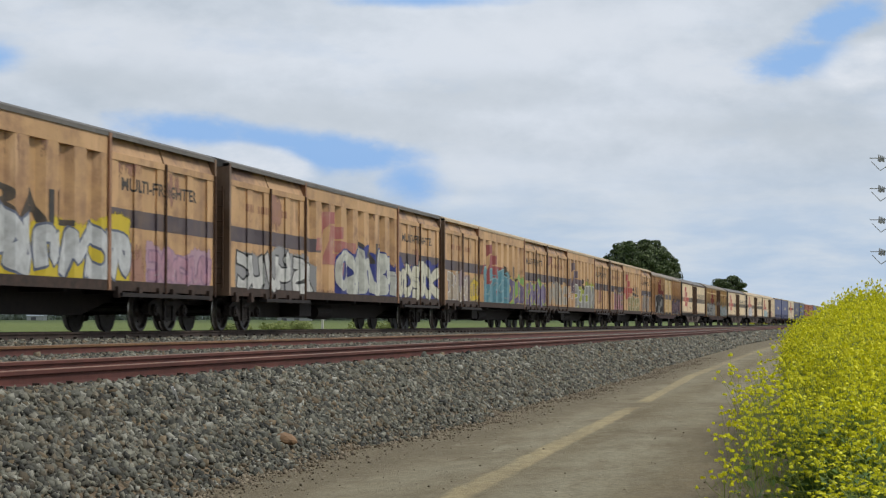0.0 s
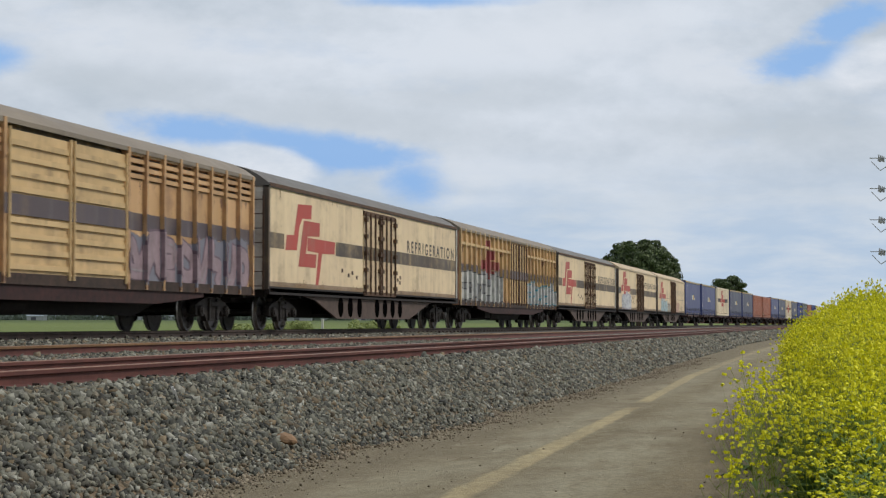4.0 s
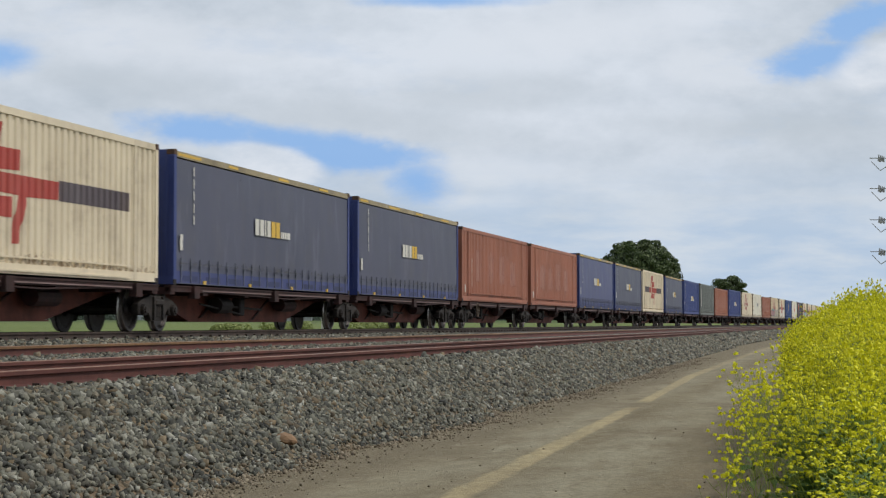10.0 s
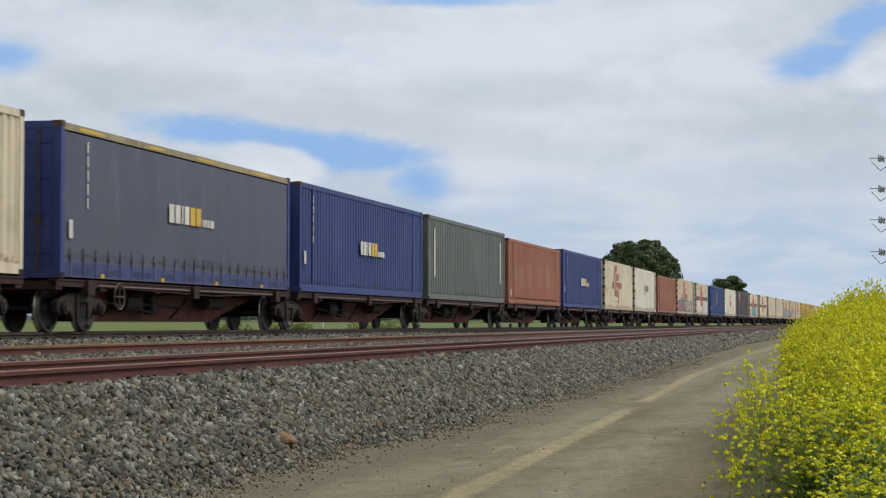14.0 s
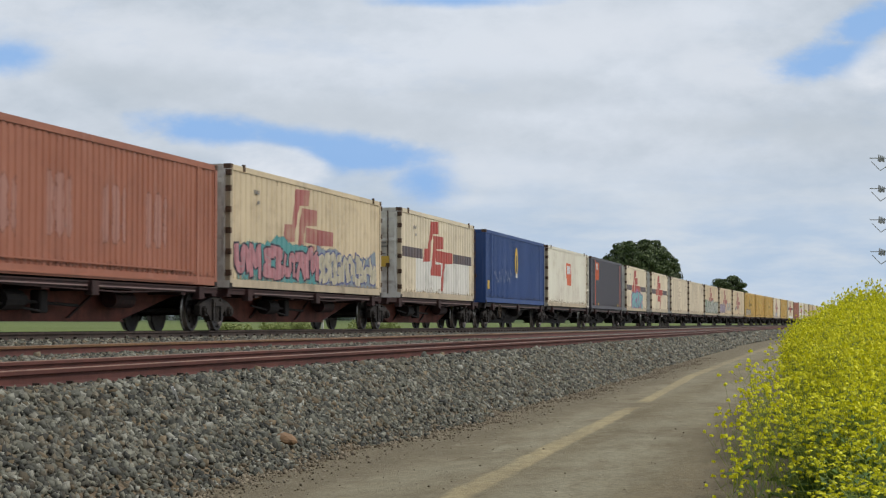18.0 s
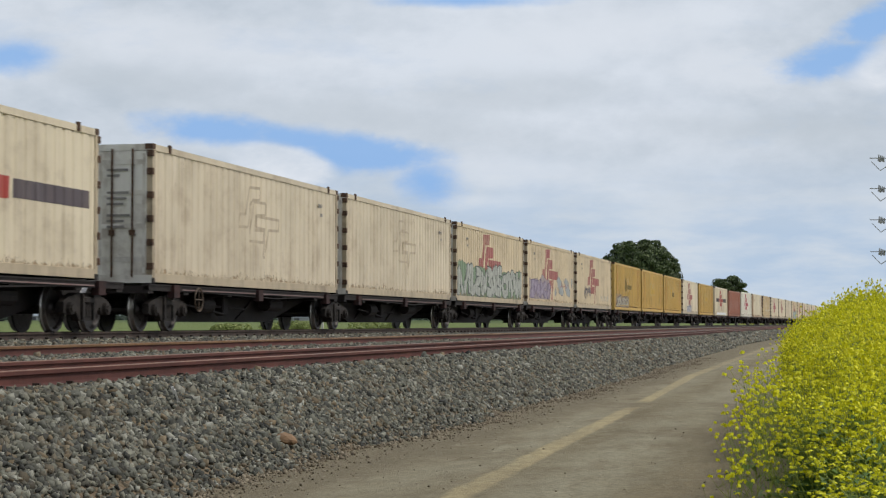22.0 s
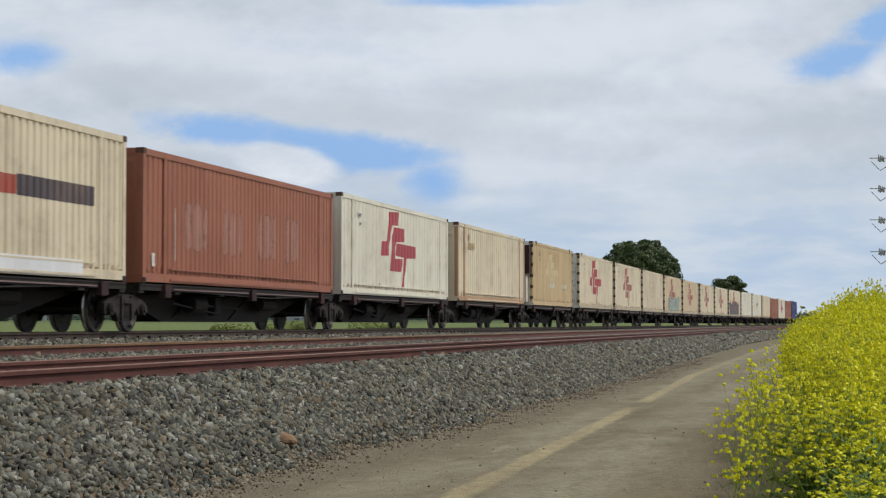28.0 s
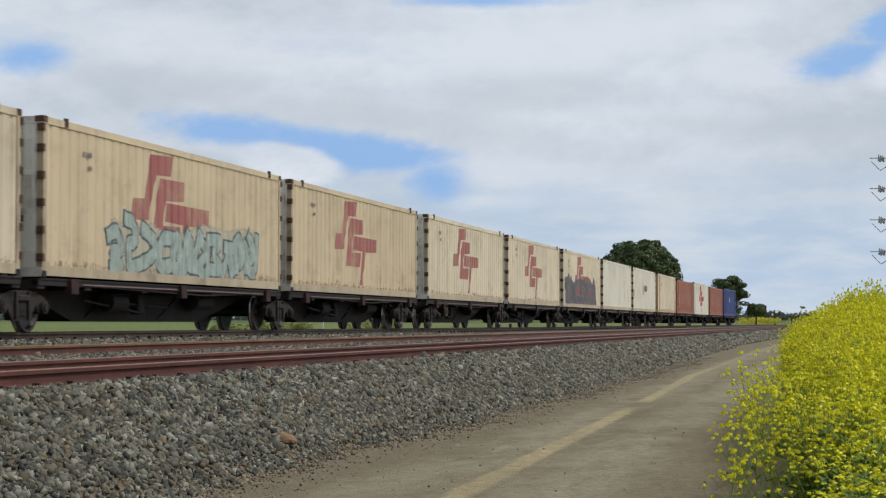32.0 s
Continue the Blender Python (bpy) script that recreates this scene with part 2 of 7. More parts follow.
def mat_road():
    k = Nodes("packed_gravel_road")
    sep = k.n("ShaderNodeSeparateXYZ")
    k.link(k.co.outputs["Object"], sep.inputs[0])
    along = sep.outputs[1]
    across = k.math("MULTIPLY", sep.outputs[0], -1.0)
    d = k.math("ADD", across, k.math("MULTIPLY", k.math("SUBTRACT", k.noise(0.45, 4, (1.0, 0.35, 1.0)), 0.5), 0.7))

    def ease(value, lo, hi):
        m = k.n("ShaderNodeMapRange")
        m.interpolation_type = "SMOOTHSTEP"
        m.inputs["From Min"].default_value, m.inputs["From Max"].default_value = lo, hi
        k.link(value, m.inputs["Value"])
        return m.outputs[0]

    def frayed(value, scale, amount, stretch=(1.0, 0.4, 1.0)):
        return k.math("ADD", value, k.math("MULTIPLY", k.math("SUBTRACT", k.noise(scale, 7, stretch, rough=0.68), 0.5), amount))

    def lane(centre, half, soft, fray):
        r = frayed(k.math("ABSOLUTE", k.math("SUBTRACT", d, centre)), 4.0, fray)
        return ease(r, half + soft, half - soft)

    # damp brown soil under everything, with paler clay patches
    c = k.mix(k.ramp(k.noise(0.7, 7, (1.0, 0.3, 1.0), rough=0.65), (0.36, 0.0), (0.64, 1.0)), (0.175, 0.136, 0.077), (0.255, 0.212, 0.136))
    # two lanes of pale grey rolled gravel
    pale = k.math("MAXIMUM", lane(2.15, 0.42, 0.40, 0.8), lane(3.42, 0.40, 0.38, 0.8))
    pale = k.math("MULTIPLY", pale, k.ramp(k.noise(0.55, 7, (1.0, 0.3, 1.0), rough=0.7), (0.36, 0.40), (0.56, 1.0)))
    c = k.mix(k.math("MULTIPLY", pale, 0.85), c, k.mix(k.noise(3.0, 6, (1.0, 0.3, 1.0), rough=0.7), (0.275, 0.240, 0.172), (0.41, 0.370, 0.280)))
    # brown wash: long smears along the way and a few that lie across it
    c = k.mix(k.ramp(k.noise(1.5, 7, (1.0, 0.22, 1.0), rough=0.7), (0.50, 0.0), (0.66, 0.7)), c, (0.165, 0.122, 0.068))
    c = k.mix(k.ramp(k.noise(0.4, 7, (0.8, 0.8, 1.0), rough=0.7), (0.53, 0.0), (0.70, 0.75)), c, (0.150, 0.108, 0.060))
    # soil along the plants, gravelly wash towards the ballast
    c = k.mix(k.math("MULTIPLY", ease(frayed(d, 3.0, 0.7), 1.75, 1.15), 0.85), c, k.mix(k.noise(14.0, 6, rough=0.7), (0.160, 0.120, 0.068), (0.310, 0.245, 0.155)))
    c = k.mix(k.math("MULTIPLY", ease(frayed(d, 2.0, 1.1), 3.5, 4.15), 0.9), c, k.mix(k.noise(11.0, 7, rough=0.75), (0.105, 0.080, 0.050), (0.255, 0.208, 0.138)))
    # a low ridge of tan dust that crosses between the wheel marks and breaks off once
    line = k.math("ADD", k.math("MULTIPLY", k.math("MINIMUM", along, 43.0), 0.0285), 2.39)
    rr = k.math("ABSOLUTE", k.math("SUBTRACT", across, line))
    rr = frayed(rr, 2.2, 0.20, (1.0, 0.5, 1.0))
    there = k.math("MULTIPLY", ease(rr, 0.15, 0.07), k.ramp(k.noise(0.22, 5), (0.34, 0.55), (0.55, 0.95)))
    gap = k.math("ABSOLUTE", k.math("SUBTRACT", along, 28.6))
    there = k.math("MULTIPLY", there, ease(frayed(gap, 1.5, 2.5, (1.0, 1.0, 1.0)), 0.3, 1.9))
    there = k.math("MULTIPLY", there, k.math("SUBTRACT", 1.0, k.math("MULTIPLY", ease(along, 30.0, 62.0), 0.55)))
    c = k.mix(there, c, k.mix(k.noise(8.0, 6, rough=0.7), (0.41, 0.320, 0.180), (0.53, 0.425, 0.260)))
    wet = k.math("MULTIPLY", ease(frayed(gap, 0.9, 6.0, (1.0, 0.6, 1.0)), 2.2, -0.6), ease(frayed(k.math("ABSOLUTE", k.math("SUBTRACT", across, 3.35)), 1.6, 0.8), 0.9, 0.25))
    c = k.mix(k.math("MULTIPLY", wet, 0.6), c, (0.135, 0.095, 0.052))
    # mottled wear
    c = k.mix(k.ramp(k.noise(3.2, 8, (1.0, 0.6, 1.0), rough=0.75), (0.46, 0.0), (0.64, 0.32)), c, (0.125, 0.098, 0.058))
    c = k.mix(k.ramp(k.noise(4.5, 8, (1.0, 0.5, 1.0), rough=0.75), (0.54, 0.0), (0.68, 0.4)), c, (0.40, 0.365, 0.275))
    # grit
    c = k.mix(k.ramp(k.noise(22.0, 7, rough=0.75), (0.47, 0.0), (0.64, 0.55)), c, (0.095, 0.076, 0.048))
    c = k.mix(k.ramp(k.noise(55.0, 4), (0.57, 0.0), (0.68, 0.55)), c, (0.42, 0.38, 0.29))
    k.bump(k.noise(26.0, 7, rough=0.75), 0.9, 0.02)
    return k.done(k.mix(1.0, c, (1.0, 1.025, 0.945), "MULTIPLY"), 0.95)


def mat_ground():
    k = Nodes("spring_pasture")
    c = k.mix(k.ramp(k.noise(0.05, 6), (0.35, 0.0), (0.65, 1.0)), (0.105, 0.155, 0.022), (0.150, 0.190, 0.036))
    c = k.mix(k.ramp(k.noise(0.4, 6), (0.45, 0.0), (0.75, 0.6)), c, (0.170, 0.175, 0.060))
    c = k.mix(k.ramp(k.noise(6.0, 4), (0.45, 0.0), (0.7, 0.5)), c, (0.07, 0.11, 0.025))
    k.bump(k.noise(8.0, 5), 0.8, 0.08)
    return k.done(c, 0.95)


M_ROAD, M_GROUND = mat_road(), mat_ground()


def foliage(name, dark, light, gloss=0.55, trans=0.0):
    k = Nodes(name)
    c = k.ramp(k.island(), (0.0, dark), (1.0, light))
    k.done(c, gloss)
    if trans:
        t = k.n("ShaderNodeBsdfTranslucent")
        k.link(c, t.inputs["Color"])
        mx = k.n("ShaderNodeMixShader")
        mx.inputs[0].default_value = trans
        k.link(k.b.outputs[0], mx.inputs[1])
        k.link(t.outputs[0], mx.inputs[2])
        k.link(mx.outputs[0], k.t.nodes["Material Output"].inputs["Surface"])
    return k.m


M_PINE = foliage("dark_conifer_leaf", (0.036, 0.062, 0.018), (0.104, 0.145, 0.042))
# leaf colour paled and greyed to carry the haze of distance
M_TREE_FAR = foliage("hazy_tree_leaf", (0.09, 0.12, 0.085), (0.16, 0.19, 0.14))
M_STEM = foliage("mustard_stem", (0.16, 0.23, 0.025), (0.34, 0.40, 0.05), 0.6)
M_LEAF = foliage("mustard_leaf", (0.055, 0.12, 0.018), (0.14, 0.23, 0.038), 0.55, 0.15)
M_PETAL = foliage("mustard_petal", (0.65, 0.635, 0.008), (0.92, 0.89, 0.02), 0.6, 0.2)
M_CANOLA = foliage("canola_flower", (0.5, 0.46, 0.03), (0.66, 0.60, 0.05))


# ---- mesh helpers ----
def empty(name, m=None):
    ob = new(name)
    ob.empty_display_size = 0.3
    if m is not None:
        ob.matrix_basis = m
    return ob


def mesh_of(bm, material, name="mesh"):
    me = bpy.data.meshes.new(name)
    bm.to_mesh(me)
    bm.free()
    for m in material if isinstance(material, (list, tuple)) else [material]:
        me.materials.append(m)
    return me


def part(name, bm, material, parent=None, label="", m=None):
    me = bm if isinstance(bm, bpy.types.Mesh) else mesh_of(bm, material, name)
    ob = new(name, me)
    ob.parent = parent
    if m is not None:
        ob.matrix_basis = m
    if label:
        ob["label"] = label
    return ob


def box(bm, x0, x1, y0, y1, z0, z1, bevel=0.0):
    r = bmesh.ops.create_cube(bm, size=1.0, matrix=Matrix.Translation(((x0 + x1) / 2, (y0 + y1) / 2, (z0 + z1) / 2)) @ Matrix.Diagonal((x1 - x0, y1 - y0, z1 - z0, 1)))
    if bevel:
        edges = list({e for v in r["verts"] for e in v.link_edges})
        bmesh.ops.bevel(bm, geom=edges, offset=bevel, segments=1, affect="EDGES")
    return bm


def boxes(*rows):
    bm = bmesh.new()
    for r in rows:
        box(bm, *r)
    return bm


def rod(bm, a, b, r, n=8, r2=None):
    a, b = Vector(a), Vector(b)
    q = (b - a).to_track_quat("Z", "Y").to_matrix().to_4x4()
    bmesh.ops.create_cone(bm, cap_ends=True, segments=n, radius1=r, radius2=r if r2 is None else r2, depth=(b - a).length, matrix=Matrix.Translation((a + b) / 2) @ q)
    return bm


def prism(bm, pts, x, thick=0.006):
    """A flat plate in the plane x, from points (y, z) in order, thick towards +x."""
    f = bm.faces.new([bm.verts.new((x, y, z)) for y, z in pts])
    r = bmesh.ops.extrude_face_region(bm, geom=[f])
    bmesh.ops.translate(bm, verts=[v for v in r["geom"] if isinstance(v, bmesh.types.BMVert)], vec=(thick, 0, 0))
    bmesh.ops.recalc_face_normals(bm, faces=bm.faces)
    return bm


def from_arrays(name, verts, faces, materials, index=None):
    me = bpy.data.meshes.new(name)
    me.from_pydata(verts, [], faces)
    for m in materials:
        me.materials.append(m)
    if index is not None:
        me.polygons.foreach_set("material_index", index)
    me.update()
    return me


def words(text, size, material, name="lettering"):
    """A mesh of raised letters lying in the y-z plane, facing +x, its left lower corner at the origin."""
    cu = bpy.data.curves.new(name, "FONT")
    cu.body, cu.size, cu.extrude = text, size, 0.002
    cu.offset = size * 0.022
    tmp = new("tmp_text", cu)
    dg = bpy.context.evaluated_depsgraph_get()
    me = bpy.data.meshes.new_from_object(tmp.evaluated_get(dg))
    bpy.data.objects.remove(tmp)
    me.transform(Euler((radians(90), 0, radians(90))).to_matrix().to_4x4())
    me.materials.clear()
    me.materials.append(material)
    return me


# ---- plan ----
TRACK_X, RAIL_Z, SPEED = -15.62, 1.09, 28.82


def bend(s):
    """How far the line has swung aside at the distance s along it."""
    if s < 145:
        return 0.0
    if s < 215:
        return 0.03 * (s - 145) ** 2 / 140
    return 1.05 + 0.03 * (s - 215)


def bend_slope(s):
    return 0.0 if s < 145 else 0.03 * min(1.0, (s - 145) / 70)


STATIONS = [-70, -40, -20, 0, 8] + [10 + 2 * i for i in range(20)] + [52 + 5 * i for i in range(20)] + [152 + 8 * i for i in range(14)] + [280, 320, 380, 450, 550, 700]


def sweep(name, profile, material, stations=STATIONS, kind="structure"):
    """A band along the line: profile points (d, z), d metres to the west of the eye's line."""
    verts, faces = [], []
    for s in stations:
        for d, z in profile:
            verts.append((-d + bend(s), s, z))
    n = len(profile)
    for i in range(len(stations) - 1):
        for j in range(n - 1):
            a = i * n + j
            faces.append((a, a + 1, a + n + 1, a + n))
    me = from_arrays(name, verts, faces, [material])
    return tagged(new(name, me), kind=kind)


def ground_height(d, s):
    """Pasture: level by the railway, rising gently away from it."""
    away = max(0.0, d - 18) if d > 0 else max(0.0, -d - 3)
    base = -0.03 if -1.0 < d < 18 else (0.55 * min(1, away / 4) if d > 0 else 0.12 * min(1, away / 2))
    r = math.hypot(away, max(0.0, s - 250))
    return base + 0.0034 * r if d > 0 else base + 0.001 * r


def make_ground():
    ds = sorted([-3500, -2000, -1000, -500, -200, -90, -40, -15, -6, -3, -2, -1, -0.7, 0, 2, 4, 6, 10, 14, 17, 18, 19, 20.5, 22.5, 26, 35, 50, 80, 130, 200, 320, 500, 800, 1300, 2200, 3500])
    ss = [-1500, -600, -250, -100, -40, 0] + [12 * i for i in range(1, 30)] + [380, 420, 470, 540, 650, 800, 1100, 1600, 2300, 3200, 4200]
    verts = [(-d + (bend(s) if s < 700 else bend(700)), s, ground_height(d, s)) for s in ss for d in ds]
    n = len(ds)
    faces = [(i * n + j, i * n + j + 1, (i + 1) * n + j + 1, (i + 1) * n + j) for i in range(len(ss) - 1) for j in range(n - 1)]
    me = from_arrays("ground", verts, faces, [M_GROUND])
    tagged(new("ground", me), "flat green spring pasture with pale patches", "ground", kind="structure")


make_ground()
def road_rise(s):
    """The track climbs a little against the ballast as it runs off."""
    t = min(1.0, max(0.0, (s - 24) / 60))
    return 0.21 * t * t * (3 - 2 * t)


ROAD = sweep("road", [(-0.6, 0.0), (0.2, 0.01), (0.8, 0.02), (1.3, 0.034), (1.8, 0.020), (2.4, 0.036), (2.9, 0.034), (3.5, 0.020), (4.0, 0.03), (4.5, 0.035), (5.3, 0.06)], M_ROAD)
for vert in ROAD.data.vertices:
    vert.co.z += road_rise(vert.co.y)
ROAD["label"] = "packed grey gravel service track with wheel marks"
BALLAST = [(4.55, -0.02), (4.75, 0.06), (5.2, 0.36), (5.8, 0.735), (6.0, 0.745), (7.7, 0.76), (8.4, 0.80), (10.2, 0.80), (10.6, 0.815), (11.2, 0.86), (12.6, 0.90), (13.6, 0.922), (14.8, 0.925), (16.4, 0.925), (17.4, 0.91), (19.3, 0.2), (19.6, -0.1)]
sweep("ballast_bed", BALLAST, M_BED)["label"] = "shouldered bed of broken bluestone ballast"


def ballast_z(d):
    for (d0, z0), (d1, z1) in zip(BALLAST, BALLAST[1:]):
        if d0 <= d <= d1:
            return z0 + (z1 - z0) * (d - d0) / (d1 - d0)
    return 0.0


RAIL_PROFILE = [(-0.073, 0.0), (-0.07, 0.014), (-0.014, 0.03), (-0.0085, 0.05), (-0.0085, 0.105), (-0.034, 0.117), (-0.035, 0.146), (-0.026, 0.153), (0.026, 0.153), (0.035, 0.146), (0.034, 0.117), (0.0085, 0.105), (0.0085, 0.05), (0.014, 0.03), (0.07, 0.014), (0.073, 0.0)]


def make_rail(name, d, top, label, crown=(6, 7, 8)):
    ob = sweep(name, [(d + a, top - 0.153 + z) for a, z in RAIL_PROFILE[::-1]], M_RAIL)
    ob.data.materials.append(M_RAIL_TOP)
    n = len(RAIL_PROFILE) - 1
    for p in ob.data.polygons:
        if p.index % n in crown:
            p.material_index = 1
    return tagged(ob, label, "rail", "rails")


make_rail("rail", 6.1, 0.905, "rust-red steel rail on the ballast shoulder")
make_rail("rail", 7.6, 0.903, "rust-red steel rail of the nearer track")
make_rail("rail", 10.5, 0.967, "brown rusty rail lying between the two tracks", (5, 6, 7, 8, 9)).data.materials[1] = M_RAIL_ORANGE
for far in (14.87, 16.37):
    r = make_rail("rail", far, RAIL_Z, "worn dark steel rail under the freight train")
    r.data.materials[0] = r.data.materials[1] = M_RAIL_OLD
# darker sheet under the train: oily stone plus painted-in train shadow
sweep("oiled_ballast", [(13.3, 0.92), (13.6, 0.928), (14.8, 0.931), (16.4, 0.931), (17.3, 0.918)], M_BED_OILY_SHADED)["label"] = "ballast under the running line, darkened for oil and train shadow"


# ---- rolling stock: each vehicle runs from y = 0 (the end that leads) to +y, z = 0 at the rail heads, side towards the road at +x ----
MOVING = []      # (thing, distance along the line at 0 s)
WHEELSETS = []
WHEEL_R = 0.46


def side_of(ob, length, parent):
    """The same panel again on the far side of a vehicle."""
    far = new(ob.name.split(".")[0], ob.data)
    far.parent = parent
    far.matrix_basis = pose(0, length, 0, 0, 0, 180)
    return far


def wheel_mesh():
    bm = bmesh.new()
    for sx in (-1, 1):
        rows = [(0.70, 0.0), (0.70, 0.10), (0.675, 0.16), (0.675, 0.36), (0.665, 0.40), (0.665, 0.49), (0.70, 0.49), (0.715, 0.462), (0.80, 0.455), (0.80, 0.40), (0.74, 0.36), (0.73, 0.16), (0.80, 0.12), (0.80, 0.0)]
        n = 24
        ring = [[bm.verts.new((sx * x, r * math.cos(2 * math.pi * i / n), r * math.sin(2 * math.pi * i / n))) for i in range(n)] for x, r in rows if r > 0]
        for a, b in zip(ring, ring[1:]):
            for i in range(n):
                bm.faces.new((a[i], a[(i + 1) % n], b[(i + 1) % n], b[i]))
        bm.faces.new(ring[0])
        bm.faces.new(ring[-1])
        for i in range(4):
            a = math.pi / 2 * i
            rod(bm, (sx * 0.735, 0.24 * math.cos(a), 0.24 * math.sin(a)), (sx * 0.752, 0.24 * math.cos(a), 0.24 * math.sin(a)), 0.03, 6)
    rod(bm, (-1.0, 0, 0), (1.0, 0, 0), 0.075, 12)
    bmesh.ops.recalc_face_normals(bm, faces=bm.faces)
    for f in bm.faces:
        if all(math.hypot(v.co.y, v.co.z) > 0.448 for v in f.verts) and abs(f.calc_center_median().x) > 0.705:
            f.material_index = 1
    me = mesh_of(bm, M_WHEEL, "wheelset")
    me.materials.append(M_TREAD)
    return me


def side_frame_mesh():
    bm = bmesh.new()
    # a cast three-piece side frame: arched top, dipped tension member, open windows
    prism(bm, [(-1.12, 0.58), (-1.12, 0.38), (-0.98, 0.34), (-0.72, 0.36), (-0.62, 0.5), (-0.36, 0.22), (0.36, 0.22), (0.62, 0.5), (0.72, 0.36), (0.98, 0.34), (1.12, 0.38), (1.12, 0.58),
               (0.92, 0.66), (0.4, 0.76), (-0.4, 0.76), (-0.92, 0.66)], 0.93, 0.14)
    box(bm, 1.06, 1.12, -0.30, -0.22, 0.24, 0.74)
    box(bm, 1.06, 1.12, 0.22, 0.30, 0.24, 0.74)
    for y in (-0.12, 0.0, 0.12):
        rod(bm, (1.05, y, 0.3), (1.05, y, 0.56), 0.055, 8)
    box(bm, 1.03, 1.14, -0.22, 0.22, 0.56, 0.68, 0.02)
    for y in (-0.875, 0.875):
        rod(bm, (0.98, y, 0.46), (1.15, y, 0.46), 0.125, 12)
        rod(bm, (1.15, y, 0.46), (1.18, y, 0.46), 0.08, 8)
    return mesh_of(bm, M_BOGIE, "side_frame")


def bolster_mesh():
    bm = boxes((-1.05, 1.05, -0.2, 0.2, 0.48, 0.72), (-0.5, 0.5, -0.3, 0.3, 0.7, 0.82))
    for y in (-0.42, 0.42):
        box(bm, -0.95, 0.95, y - 0.05, y + 0.05, 0.36, 0.46)
    return mesh_of(bm, M_BOGIE, "bolster")


WHEEL_ME, FRAME_ME, BOLSTER_ME = wheel_mesh(), side_frame_mesh(), bolster_mesh()


def bogie(parent, y):
    b = part("bogie", BOLSTER_ME, None, parent, "greasy cast-steel two-axle bogie", pose(0, y, 0))
    part("side_frame", FRAME_ME, None, b)
    part("side_frame", FRAME_ME, None, b, "", pose(0, 0, 0, 0, 0, 180))
    for k in (-0.875, 0.875):
        WHEELSETS.append((part("wheelset", WHEEL_ME, None, b, "", pose(0, k, WHEEL_R)), k))
    return b


def coupler(parent, y, sign):
    bm = boxes((-0.12, 0.12, y, y + sign * 0.5, 0.72, 0.92) if sign > 0 else (-0.12, 0.12, y - 0.5, y, 0.72, 0.92), (-0.2, 0.2, y + sign * 0.45 - 0.14, y + sign * 0.45 + 0.14, 0.68, 0.96))
    return part("coupler", bm, M_BOGIE, parent)


def place(thing, s, label, category, group):
    tagged(thing, label, category, group)
    MOVING.append((thing, s))
    return thing


def ribs(y0, y1, z0, z1, x, pitch, depth, flat=0.5, bulge=0.0):
    """A corrugated panel facing +x: the ribs run upright."""
    prof = []
    n = max(1, round((y1 - y0) / pitch))
    p = (y1 - y0) / n
    for i in range(n):
        a = y0 + i * p
        prof += [(a, 0.0), (a + p * (1 - flat) / 2 - 0.03 * p, 0.0), (a + p * (1 - flat) / 2 + 0.1 * p, -depth), (a + p * (1 + flat) / 2 - 0.1 * p, -depth), (a + p * (1 + flat) / 2 + 0.03 * p, 0.0)]
    prof.append((y1, 0.0))
    m = len(prof)
    verts = [(x + d, y, z) for z in (z0, z1) for y, d in prof]
    faces = [(i, i + 1, m + i + 1, m + i) for i in range(m - 1)]
    return verts, faces


def rib_profile(y0, y1, pitch, depth, flat):
    """Break points (y, height) of a corrugated panel, as ribs() makes it."""
    v, _ = ribs(y0, y1, 0.0, 1.0, 0.0, pitch, depth, flat)
    return [(q[1], q[0]) for q in v[: len(v) // 2]]


def conform(bm, prof, x):
    """Lay a flat mark on a panel: cut it where the panel bends and press it into the folds."""
    ys = [v.co.y for v in bm.verts]
    lo, hi = min(ys), max(ys)
    bmesh.ops.triangulate(bm, faces=bm.faces[:])
    for y, _ in prof:
        if lo < y < hi:
            bmesh.ops.bisect_plane(bm, geom=bm.verts[:] + bm.edges[:] + bm.faces[:], plane_co=(0, y, 0), plane_no=(0, 1, 0), dist=1e-5)
    py, pd = [a for a, _ in prof], [b for _, b in prof]
    for v in bm.verts:
        v.co.x += x + float(np.interp(v.co.y, py, pd))
    return bm


def flat_shape(bm, pts, lift=0.0):
    f = bm.faces.new([bm.verts.new((lift, y, z)) for y, z in pts])
    f.normal_update()
    if f.normal.x < 0:
        f.normal_flip()
    return bm


def slab(name, y0, y1, z0, z1, x, material, parent, pitch=0.28, depth=0.036, flat=0.5, label=""):
    v, f = ribs(y0, y1, z0, z1, x, pitch, depth, flat)
    n = len(v)
    v += [(x - depth - 0.03, y0, z0), (x - depth - 0.03, y1, z0), (x - depth - 0.03, y1, z1), (x - depth - 0.03, y0, z1)]
    f.append((n, n + 3, n + 2, n + 1))
    return part(name, from_arrays(name, v, f, [material]), None, parent, label)


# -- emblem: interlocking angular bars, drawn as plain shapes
PROFILE = [(-5.0, 0.0), (30.0, 0.0)]     # the side that is being marked
EMBLEM = (
    ((0.24, 0.98), (0.51, 1.0), (0.50, 0.825), (0.32, 0.81), (0.27, 0.72), (0.215, 0.41), (0.0, 0.395), (0.025, 0.58), (0.16, 0.59)),
    ((0.35, 0.79), (0.675, 0.795), (0.67, 0.62), (0.425, 0.60), (0.395, 0.38), (0.61, 0.39), (0.59, 0.215), (0.25, 0.215), (0.285, 0.44)),
    ((0.43, 0.585), (1.0, 0.58), (0.995, 0.42), (0.725, 0.405), (0.65, 0.0), (0.59, 0.0), (0.645, 0.41), (0.42, 0.42)),
)


